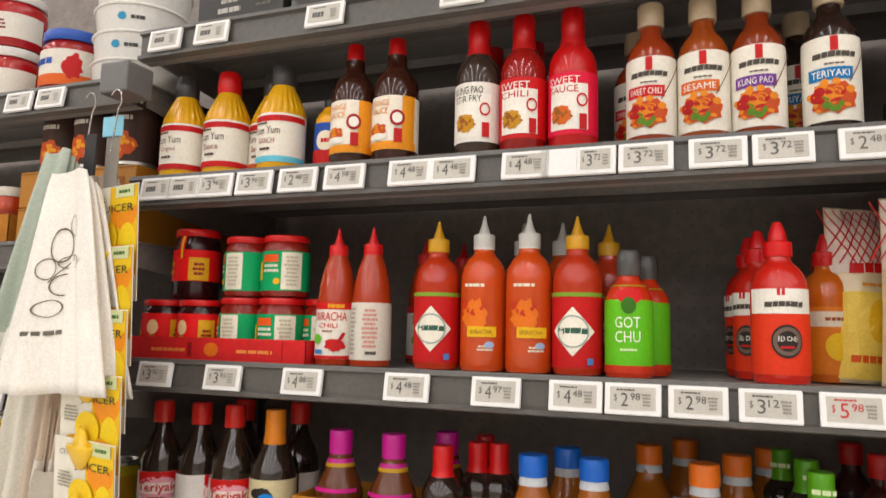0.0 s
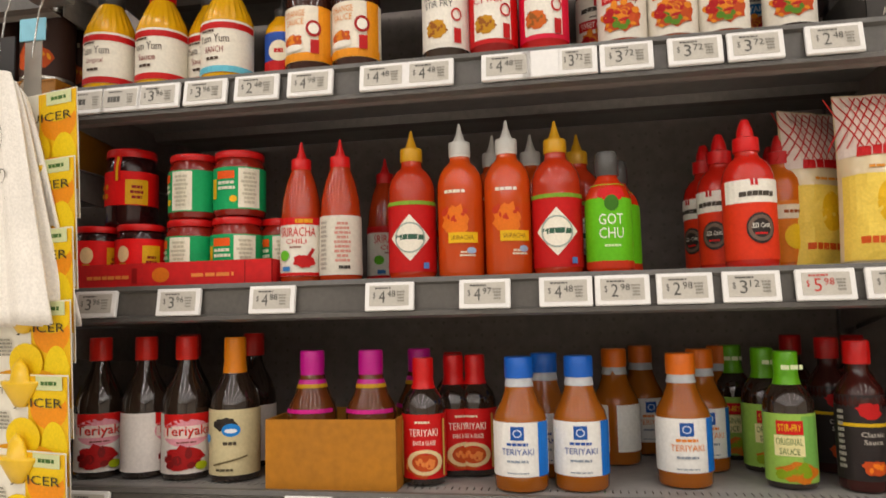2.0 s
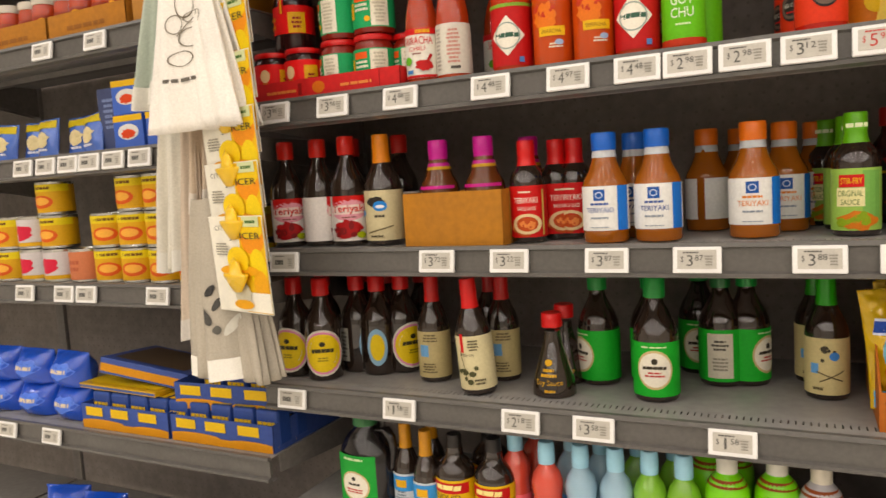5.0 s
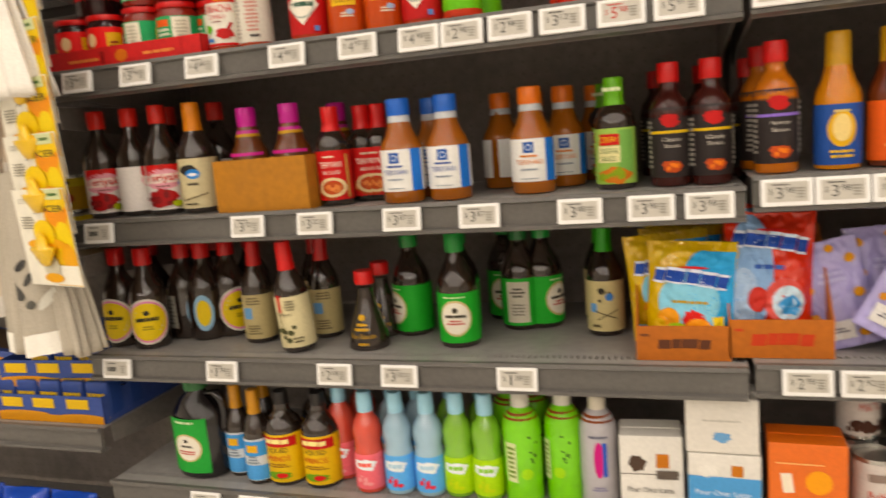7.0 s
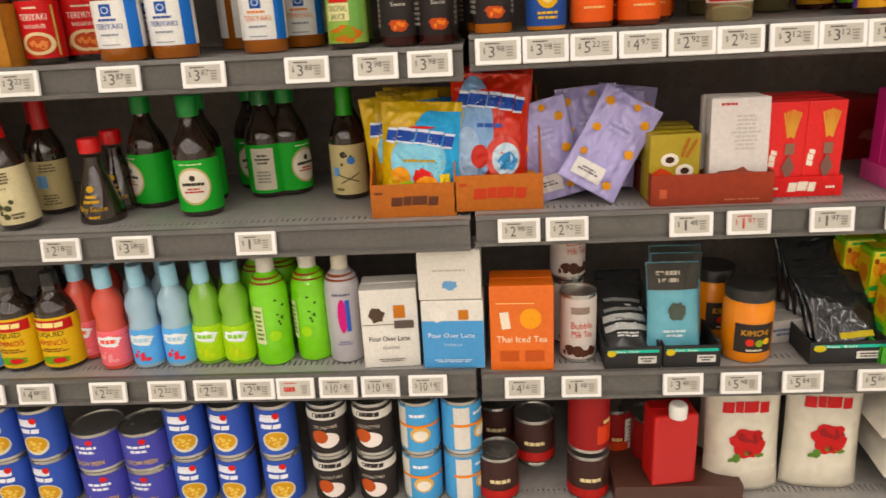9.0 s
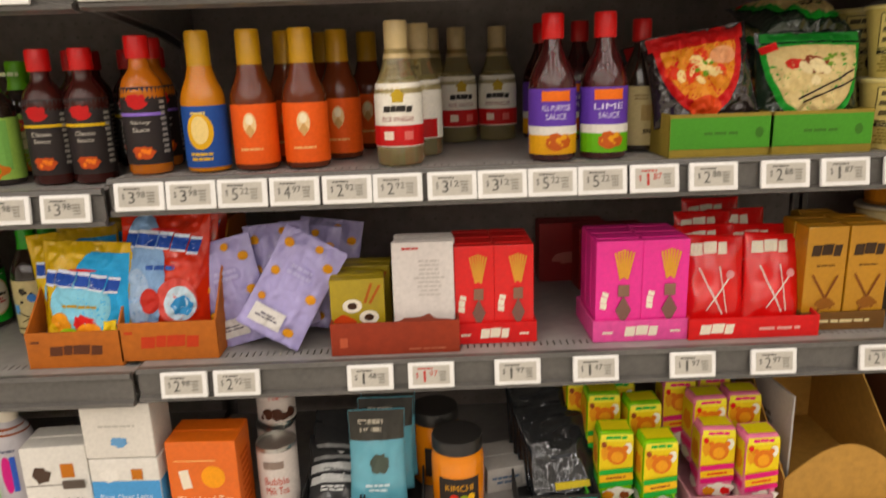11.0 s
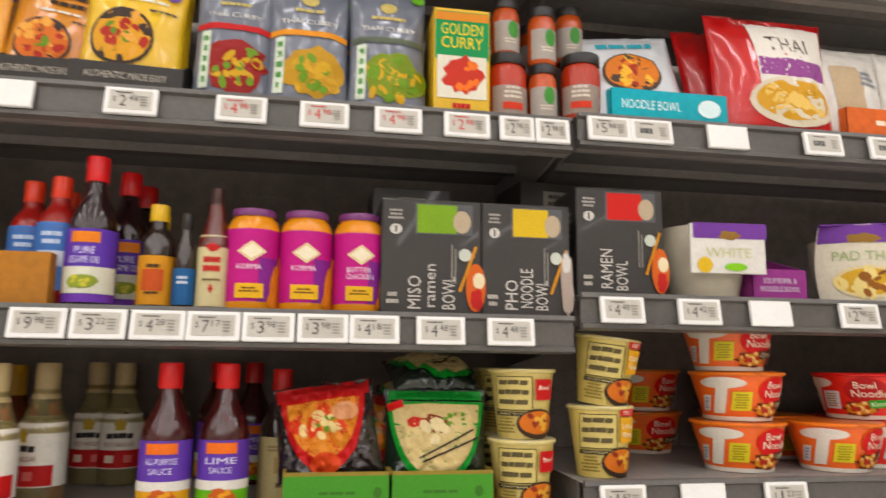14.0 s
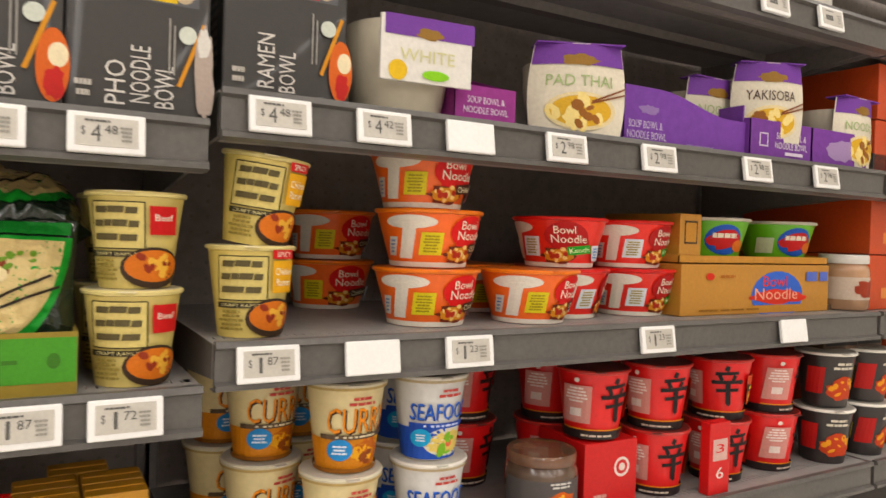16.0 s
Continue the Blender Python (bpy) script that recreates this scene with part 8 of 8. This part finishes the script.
b = carton("noodle_box", "brown and black boxed noodles stacked at the shelf end", 0.1, 0.1, 0.09, "5a4636", [("rect", 0, 0.6, 0.8, 0.5, "c9b89a"), ("bars", 0, 0.62, 0.7, 0.4, "6a5240", 6), ("rect", 0, 0.18, 0.9, 0.2, "2a2422")], group="brown boxes")
stand(b, [(2.462, 0.06, DC + 0.213, -6), (2.557, 0.06, DC + 0.213, 0)])
# third bay, fifth shelf and second bay edge
b = carton("noodle_box", "plain dark box on the lower shelf", 0.18, 0.15, 0.14, "5a3a2a", [("rect", 0, 0.5, 0.6, 0.5, "8a6a3a")], group="dark boxes")
stand(b, [(x, 0.05, 0.80 + EPS, 0) for x in (1.34, 1.54, 1.74, 1.94)])
# fourth bay, far end: orange cases
b = carton("noodle_case", "large orange card case at the end of the aisle", 0.3, 0.3, 0.11, "b5501a", [("rect", -0.1, 0.3, 0.5, 0.2, "d08a5a"), ("rect", 0.3, 0.5, 0.3, 0.5, "8a3a14")], group="orange cases")
stand(b, [(2.665, 0.04, B3 + EPS, 0), (2.665, 0.04, B3 + 0.113, 1), (2.663, 0.04, C3 + EPS, 0), (2.663, 0.04, C3 + 0.113, 0), (2.802, 0.05, D3 + EPS, 0), (2.802, 0.05, D3 + 0.113, 0)])
b = carton("noodle_case", "dark case with white band at the end of the aisle", 0.3, 0.3, 0.09, "3a3634", [("rect", 0.0, 0.4, 0.9, 0.3, "a8a29a")], group="dark cases")
stand(b, [(2.663, 0.04, C3 + 0.226, 0), (2.995, 0.05, B3 + EPS, 0), (2.993, 0.05, C3 + EPS, 0)])

# ---- bay to the west: jars, tubs, tinned meat ----
b = bottle("salsa_jar", "large red salsa jar with white lid and white label", 0.115, 0.118, glossy("9a1c18"), "jar", ("lid", plastic("d5d0c8")), (0.15, 0.6, "d8d2c6", 200), [("bars", 0, 0.38, 0.5, 0.2, "7a3a34", 3)], cat="jar", group="salsa jars")
stand(b, [(-1.70, 0.075, W1 + 0.001, 0), (-1.70, 0.075, W1 + 0.12, 8), (-1.83, 0.08, W1 + 0.001, 0), (-1.83, 0.08, W1 + 0.12, 0)])
b = bottle("salsa_jar", "large red jar with blue lid and striped white label", 0.125, 0.135, glossy("8a1c16"), "jar", ("lid", plastic("2f4f9a")), (0.14, 0.68, "d8d2c6", 300), [("rect", 0, 0.22, 2, 0.16, "cf6a1c"), ("bars", -0.1, 0.5, 0.6, 0.16, "2f4f9a", 1), ("blob", 0.4, 0.42, 0.3, 0.4, "b02a24")], cat="jar")
stand(b, [(-1.535, 0.085, W1 + 0.001, 0)])
b = bottle("salsa_jar", "small red jar with orange lid at the back", 0.09, 0.14, glossy("8a2c16"), "jar", ("lid", plastic("b5582a")), (0.15, 0.6, "d8d2c6", 200), cat="jar")
stand(b, [(-1.50, 0.20, W1 + 0.001, 0)])
b = cup("dip_tub", "white plastic tub with blue mark, stacked", 0.165, 0.178, 0.052, "d8d5ce", "d0cdc6", [("blob", 0.05, 0.5, 0.1, 0.3, "4a8fb0"), ("bars", 0.22, 0.48, 0.24, 0.24, "4a4a48", 1)], rim="e0ddd6", cat="tub", group="white tubs", lid_tab=False)
stand(b, [(-1.385, 0.11, W1 + 0.001 + 0.0555 * k, 6 * k) for k in range(4)])
b = tin("meat_can", "dark brown can with orange picture", 0.085, 0.125, "3c2a24", [("bars", 0, 0.72, 0.7, 0.12, "c9c2b6", 1), ("blob", 0, 0.3, 0.8, 0.4, "b8571c"), ("food", 0, 0.3, 0.7, 0.3, "d99a3a", 8)], group="brown cans")
stand(b, [(-1.345, 0.07, W2 + 0.1438, 6), (-1.44, 0.07, W2 + 0.1438, -8), (-1.345, 0.16, W2 + 0.1438), (-1.535, 0.08, W2 + 0.1438)])
b = carton("can_case", "flat brown cardboard case with dark printed band under cans", 0.285, 0.30, 0.07, "a5743c", [("bars", -0.1, 0.45, 0.5, 0.3, "6a4a2a", 1), ("rect", 0.36, 0.5, 0.1, 0.4, "8a5a2a"), ("rect", 0, 0.94, 0.98, 0.04, "8a5f30")], cat="case", group="brown can cases")
stand(b, [(-1.44, 0.025, W2 + 0.0008, 0), (-1.44, 0.028, W2 + 0.0724, 1)])
b = tray("jar_tray", "low brown cardboard tray of meat jars", 0.26, 0.2, 0.06, 0.06, "a5702f", [("bars", 0, 0.4, 0.6, 0.3, "8a5a22", 1)], group="brown jar trays")
stand(b, [(-1.73, 0.02, W2 + 0.0008, 0), (-2.0, 0.02, W2 + 0.0008, 0), (-2.27, 0.02, W2 + 0.0008, 0)])
b = bottle("meat_jar", "orange sausage jar with pale lid in a cardboard tray", 0.062, 0.115, glossy("a8481c"), "jar", ("lid", plastic("c9c2b4")), (0.2, 0.6, "8a3a1c", 300), [("oval", 0, 0.4, 0.5, 0.3, "d9a04a")], cat="jar", group="orange jars")
stand(b, [(-1.65 - 0.067 * k, 0.06 + 0.01 * (k % 2), W2 + 0.005, 9 * k) for k in range(11)], 10)
b = carton("fish_box", "blue box with white and orange picture, stacked", 0.095, 0.07, 0.078, "3f5fb0", [("rect", 0, 0.9, 0.98, 0.18, "d8b02a"), ("oval", 0, 0.5, 0.7, 0.46, "d8d6d0"), ("blob", 0, 0.45, 0.5, 0.3, "c9502a")], group="blue boxes")
stand(b, [(-1.64, 0.03, W3 + 0.0008, 0), (-1.535, 0.03, W3 + 0.0008, 0), (-1.64, 0.035, W3 + 0.08, 2), (-1.535, 0.035, W3 + 0.08, -3), (-1.43, 0.03, W3 + 0.0008, 3)])
b = carton("fish_box", "tall dark blue box of tinned fish", 0.07, 0.06, 0.15, "3a4468", [("bars", 0, 0.6, 0.6, 0.5, "7a86a8", 6)], group="dark blue boxes")
stand(b, [(-1.735, 0.06, W3 + 0.0008, 0)])
b = pouch("tuna_pouch", "blue and yellow tuna pouch", 0.09, 0.1, 0.03, "4a6ab8", [("rect", 0, 0.85, 0.9, 0.2, "c9b52a"), ("blob", 0, 0.45, 0.6, 0.4, "d8c9a0"), ("bars", 0, 0.2, 0.6, 0.1, "d8dce8", 1)], 81, cat="pouch", group="tuna pouches")
stand(b, [(-1.80 - 0.085 * k, 0.06 + 0.03 * (k % 2), W3 + 0.0008, (k * 37) % 23 - 11, (k * 29) % 9 - 4, -8) for k in range(8)])
b = tin("meat_tin", "yellow tinned luncheon meat with orange picture", 0.088, 0.082, "cda01e", [("rect", 0, 0.82, 1.6, 0.22, "d8c23a"), ("bars", 0, 0.82, 0.6, 0.14, "6a4a14", 1), ("oval", 0, 0.4, 0.7, 0.4, "c8601c"), ("oval", 0, 0.42, 0.5, 0.24, "e0a860")], group="yellow tins")
stand(b, [(-1.40 - 0.092 * k, 0.06, W4 + 0.0008 + 0.084 * j, 7 * k) for j in range(2) for k in range(5)] + [(-2.15, 0.06, W4 + 0.0008, 4), (-1.584, 0.062, W4 + 0.1688), (-1.676, 0.064, W4 + 0.1688), (-1.768, 0.064, W4 + 0.0848, 5), (-1.40, 0.15, W4 + 0.0008), (-1.40, 0.15, W4 + 0.0848), (-1.50, 0.15, W4 + 0.0008), (-1.50, 0.15, W4 + 0.0848), (-1.50, 0.15, W4 + 0.1688), (-2.145, 0.062, W4 + 0.0848), (-2.24, 0.06, W4 + 0.0008), (-2.24, 0.06, W4 + 0.0848), (-1.96, 0.062, W4 + 0.0848), (-1.96, 0.06, W4 + 0.1688)])
b = tin("meat_tin", "white and pink tinned ham", 0.088, 0.082, "c9c2c0", [("blob", 0, 0.5, 0.6, 0.5, "c23a4a"), ("rect", 0, 0.15, 2.4, 0.12, "c9a02a")], group="white tins")
stand(b, [(-2.05, 0.06, W4 + 0.0008, 0), (-1.96, 0.06, W4 + 0.0008, 5), (-2.05, 0.06, W4 + 0.085, 8)])
b = tin("meat_tin", "plain salmon pink meat tin", 0.088, 0.082, "c07a5c", [("bars", 0, 0.5, 0.5, 0.4, "a8604a", 2)], group="pink tins")
stand(b, [(-1.862, 0.06, W4 + 0.0008, 0)])
b = tray("tin_tray", "blue card tray with wavy gold edge holding tinned meat", 0.30, 0.34, 0.062, 0.07, "3c4f8c", [("rect", 0, 0.15, 0.99, 0.28, "c98f22"), ("oval", -0.25, 0.3, 0.5, 0.24, "c98f22"), ("oval", 0.3, 0.26, 0.4, 0.2, "c98f22"), ("rect", -0.34, 0.72, 0.2, 0.36, "d8b52a"), ("rect", -0.04, 0.72, 0.2, 0.36, "d8b52a"), ("rect", 0.28, 0.72, 0.2, 0.36, "d8b52a")], group="blue and gold trays")
stand(b, [(-1.44, 0.022, W5 + 0.0008, 0), (-1.75, 0.022, W5 + 0.0008, 0), (-1.44, 0.05, W5 + 0.072, 3)])
b = carton("luncheon_tin", "dark blue rectangular meat tin with yellow lettering", 0.062, 0.05, 0.085, "2c4484", [("bars", 0, 0.62, 0.8, 0.24, "d8b52a", 1), ("oval", 0, 0.3, 0.7, 0.3, "c98a5a"), ("rect", 0, 0.05, 0.98, 0.08, "d8b52a")], top=[("rect", 0, 0.5, 0.9, 0.9, "c9a82a")], cat="tin", group="blue luncheon tins", bevel=0.008)
stand(b, [(-1.32 - 0.066 * k, 0.04 + 0.06 * j, W5 + 0.006, 0) for j in range(2) for k in range(9)] + [(-1.36 - 0.07 * k, 0.075, W5 + 0.077, 0) for k in range(3)])
b = carton("luncheon_tin", "flat blue and gold card lid tipped on the tins", 0.26, 0.2, 0.04, "3c4f8c", [("rect", 0, 0.4, 0.98, 0.5, "c98f22")], top=[("rect", 0, 0.5, 0.8, 0.8, "5a4a3a")])
stand(b, [(-1.72, 0.06, W5 + 0.12, 8, 9, -6)])
b = carton("card_lid", "flat yellow card lid resting on tinned meat", 0.29, 0.26, 0.012, "c9a222", [("rect", 0, 0.5, 0.99, 0.5, "4a5a8c")], top=[("rect", 0, 0.5, 0.94, 0.9, "d6b42a"), ("bars", 0, 0.5, 0.5, 0.2, "8a6a1c", 1)], cat="lid", group="yellow card lids")
stand(b, [(-1.79, 0.04, W5 + 0.0935, -3)])
b = pouch("meat_pack", "bright blue plastic multipack with pale print", 0.14, 0.09, 0.1, "2850b8", [("blob", 0, 0.5, 0.7, 0.5, "5a7ad0"), ("bars", 0, 0.5, 0.5, 0.2, "d8c9b0", 1)], 83, cat="pack", group="blue multipacks", rough=0.2)
stand(b, [(-1.99 - 0.145 * k, 0.08, W5 + 0.0008 + 0.088 * j, 5 * k - 4) for j in range(2) for k in range(3)] + [(-1.50 - 0.15 * k, 0.1, 0.501 + 0.088 * j, 4 * k) for j in range(2) for k in range(5)])

# ---- clip strips between the bays: towels and juicer cards ----
M_STEEL = mat("b8b6b2", 0.25, 0.9)
b = thing("clip_strip", "translucent plastic clip strip with pale blue tag and wire hooks", "clip strip", -1.262, -0.06, 0)
part("strip", box(-0.014, 0.014, -0.001, 0.001, 1.22, 2.02), mat("b9b4aa", 0.3, trans=0.4), b)
part("tag", box(-0.022, 0.022, -0.004, -0.0015, 2.0, 2.035, 0.001), mat("8fc0d0", 0.4), b, "pale blue paper tag")
part("clip", box(-0.03, 0.03, -0.012, 0.05, 2.075, 2.13, 0.004), mat("6a6866", 0.35), b, "grey plastic shelf clip")
for side in (-0.045, 0.012):
    cu = bpy.data.curves.new("hook", "CURVE")
    cu.dimensions, cu.bevel_depth, cu.bevel_resolution = "3D", 0.0014, 2
    sp = cu.splines.new("POLY")
    hk = [(side + 0.012 * math.sin(a), -0.012, 2.06 + 0.018 * math.cos(a)) for a in [k * 0.45 - 1.0 for k in range(9)]] + [(side - 0.004, -0.012, 1.97)]
    sp.points.add(len(hk) - 1)
    for p, c in zip(sp.points, hk):
        p.co = (*c, 1)
    tmp = bpy.data.objects.new("hook", cu)
    me = bpy.data.meshes.new_from_object(tmp)
    bpy.data.objects.remove(tmp)
    me.materials.append(M_STEEL)
    ho = new("hook", me)
    ho.parent = b


def towel(label, x, y, ztop, zbot, wtop, wbot, col, layers=4, shift=0.0, hem=None, arts=(), seed=0, turn=0, group="hanging towels"):
    """Folded tea towels hanging from a hook: pleated sheets, narrow above and wide below."""
    root = thing("tea_towel", label, "towel", x, y, 0, turn, group=group)
    m = mat(col, 0.9, grain=0.08, scale=260, bump=0.5)

    def f(u, v, off, k=0):
        t = (ztop - v) / (ztop - zbot)
        w = wtop + (wbot - wtop) * max(0.0, t) ** 0.8
        xx = u * w + shift * t
        yy = 0.012 * math.sin(u * 9 + k * 1.3 + seed) * (0.3 + t) + 0.006 * math.sin(u * 23 + seed * 2 + v * 9) * t
        return (xx + k * 0.006 * t, yy + k * 0.007 - off, v + 0.004 * math.sin(u * 6 + k) - k * 0.006 * (1 - t))
    for k in range(layers):
        bm = bmesh.new()
        nu, nv = 24, 20
        g = [[[bm.verts.new(f(i / nu - 0.5, zbot + (ztop - zbot) * j / nv, s, k)) for i in range(nu + 1)] for j in range(nv + 1)] for s in (0.0, -0.0035)]
        for j in range(nv):
            for i in range(nu):
                bm.faces.new((g[0][j][i], g[0][j][i + 1], g[0][j + 1][i + 1], g[0][j + 1][i]))
                bm.faces.new((g[1][j][i + 1], g[1][j][i], g[1][j + 1][i], g[1][j + 1][i + 1]))
        for j in range(nv):
            bm.faces.new((g[0][j][0], g[0][j + 1][0], g[1][j + 1][0], g[1][j][0]))
            bm.faces.new((g[0][j + 1][nu], g[0][j][nu], g[1][j][nu], g[1][j + 1][nu]))
        for i in range(nu):
            bm.faces.new((g[0][0][i + 1], g[0][0][i], g[1][0][i], g[1][0][i + 1]))
        part("fold", bm, m, root, smooth=True)
    if hem:
        bm = bmesh.new()
        nu = 24
        zs = [zbot - 0.001 + 0.011 * j for j in range(5)]
        g = [[bm.verts.new(f(i / nu - 0.5, z, 0.0012)) for i in range(nu + 1)] for z in zs]
        for j in range(4):
            for i in range(nu):
                bm.faces.new((g[j][i], g[j][i + 1], g[j + 1][i + 1], g[j + 1][i]))
        part("hem", bm, mat(hem, 0.9, grain=0.05, scale=260, bump=0.4), root, smooth=True)
    if arts:
        bm = bmesh.new()
        mats = []
        for a in arts:
            kind, u, v, w, h, colr = a[:6]
            mm = mat(colr, 0.9, grain=0.1)
            if mm not in mats:
                mats.append(mm)
            vs, fs = shape2d(kind, w, h, a[6] if len(a) > 6 else None, 0.05)
            tn = radians(a[7]) if len(a) > 7 else 0
            made = [bm.verts.new(f(u + p * math.cos(tn) - q * math.sin(tn), zbot + (v + p * math.sin(tn) + q * math.cos(tn)) * (ztop - zbot), 0.002)) for p, q in vs]
            for q in fs:
                bm.faces.new([made[k] for k in q]).material_index = mats.index(mm)
        part("print", bm, mats, root)
    return root


SKETCH = [("loop", -0.02, 0.66, 0.26, 0.16, "6f6656"), ("loop", 0.14, 0.74, 0.16, 0.1, "6f6656"), ("loop", -0.16, 0.56, 0.2, 0.1, "6f6656"), ("loop", 0.04, 0.48, 0.34, 0.1, "6f6656"), ("loop", -0.1, 0.38, 0.26, 0.08, "6f6656"), ("loop", 0.1, 0.58, 0.3, 0.06, "6f6656"), ("rect", 0.0, 0.55, 0.3, 0.006, "6f6656", None, 20), ("bars", -0.02, 0.27, 0.52, 0.035, "6a655c", 1)]
towel("white cotton tea towel with thin line drawing", -1.270, -0.135, 1.925, 1.578, 0.075, 0.235, "f0ebe2", 5, 0.0, None, SKETCH, 1)
towel("pale grey-green folded tea towel", -1.315, -0.120, 1.965, 1.63, 0.05, 0.075, "b3bbae", 4, -0.085, "e0dcd2", (), 2)
part("card", box(-0.012, 0.012, -0.03, -0.027, 1.93, 2.0), mat("2c2a29", 0.5), towel("pinkish cotton tea towel behind the others", -1.285, -0.055, 1.94, 1.42, 0.05, 0.07, "c9b8a4", 3, -0.06, "d8d0c4", (), 3))
towel("grey and white folded tea towel", -1.410, -0.06, 1.62, 1.30, 0.06, 0.10, "d6d1c4", 4, -0.03, "d8d5cc", (), 4)
towel("rust-edged folded tea towel", -1.375, -0.055, 1.62, 1.16, 0.05, 0.085, "c6b7a6", 4, -0.035, "cfc9c0", (), 6)
LEAF = [("oval", 0.2, 0.3, 0.2, 0.06, "d2cfc4", None, 30), ("oval", -0.15, 0.36, 0.22, 0.07, "4a4844", None, -20), ("oval", 0.05, 0.42, 0.2, 0.05, "4a4844", None, 15), ("oval", 0.3, 0.42, 0.16, 0.05, "5a5852"), ("oval", -0.28, 0.28, 0.18, 0.05, "d2cfc4"), ("oval", 0.02, 0.28, 0.14, 0.05, "5a5852"), ("oval", -0.05, 0.5, 0.2, 0.05, "3a3836", None, 10), ("oval", 0.22, 0.52, 0.16, 0.04, "3a3836")]
towel("grey tea towel with leaf print and white hem", -1.312, -0.080, 1.45, 1.085, 0.09, 0.20, "b4ac9e", 5, 0.0, "f0ece2", LEAF, 5)
for k in range(6):
    b = thing("juicer_card", "cream and yellow juicer packet with lemon picture", "packet", -1.203 - 0.004 * k, -0.118 + 0.006 * k, 1.232 + 0.098 * k, -14, group="juicer packets", rx=3)
    W, H = 0.17, 0.182
    part("card", box(-W / 2, W / 2, 0, 0.0012, 0, H), mat("ece7d8", 0.4, coat=0.2), b)
    prints(b, [("rect", 0.27, 0.5, 0.45, 0.98, "e2b81c"), ("oval", 0.28, 0.76, 0.42, 0.3, "e2961c"), ("oval", 0.28, 0.86, 0.42, 0.2, "e6c422"), ("oval", 0.34, 0.46, 0.3, 0.42, "e8cc2a"), ("oval", 0.36, 0.3, 0.26, 0.3, "e2a81c"), ("rect", 0.1, 0.12, 0.8, 0.2, "ece7d8"), ("rect", 0.3, 0.94, 0.3, 0.1, "cfd3a8"), ("bars", 0.3, 0.94, 0.24, 0.05, "4a6a3a", 1),
               ("word", -0.2, 0.88, 0.36, 0.05, "7a7468", "CITRUS"), ("word", 0.17, 0.79, 0.56, 0.085, "3a342a", "JUICER"), ("bars", -0.28, 0.66, 0.24, 0.14, "9a9486", 5), ("oval", 0.0, 0.44, 0.72, 0.12, "dda41a"), ("oval", 0.0, 0.55, 0.4, 0.28, "e6c61f"), ("rect", 0.02, 0.4, 0.3, 0.1, "dda41a"), ("oval", 0.02, 0.2, 0.3, 0.26, "c9c2ac"), ("oval", 0.02, 0.09, 0.36, 0.1, "dda41a")], flat_map(0), W, H)
    jb = bmesh.new()
    jl = lathe([(0, 0.03), (0.012, 0.032), (0.022, 0.044), (0.036, 0.062), (0.036, 0.066), (0.02, 0.066), (0.014, 0.085), (0, 0.098)], 24, sy=0.35)
    jo = part("juicer", jl, mat("e2bc1a", 0.3, coat=0.3), b, "yellow plastic hand juicer", smooth=True)
    jo.location = (0, -0.012, 0.01)

# ---- topmost shelf of the first bay: dark cartons ----
b = carton("meal_box", "black card meal box with small pale print", 0.185, 0.16, 0.12, "35322f", [("bars", -0.12, 0.42, 0.34, 0.1, "a8a49c", 1), ("bars", -0.12, 0.28, 0.3, 0.14, "b8b4ac", 1), ("bars", 0.28, 0.4, 0.22, 0.3, "6a665f", 4)], group="black meal boxes")
stand(b, [(-1.09 + 0.2 * k, 0.03, TOP1 + 0.001, (k * 13) % 5 - 2) for k in range(3)])
b = carton("meal_box", "slate blue card meal box on the topmost shelf", 0.15, 0.16, 0.13, "4a4a6a", [("bars", 0, 0.35, 0.6, 0.16, "a8a8b8", 2), ("rect", 0, 0.75, 0.9, 0.1, "7a6a9a")], group="slate meal boxes")
stand(b, [(-0.60, 0.03, TOP1 + 0.001, 0), (-0.40, 0.03, TOP1 + 0.001, 2), (-0.24, 0.03, TOP1 + 0.001, -2), (-0.09, 0.03, TOP1 + 0.001, 1)])
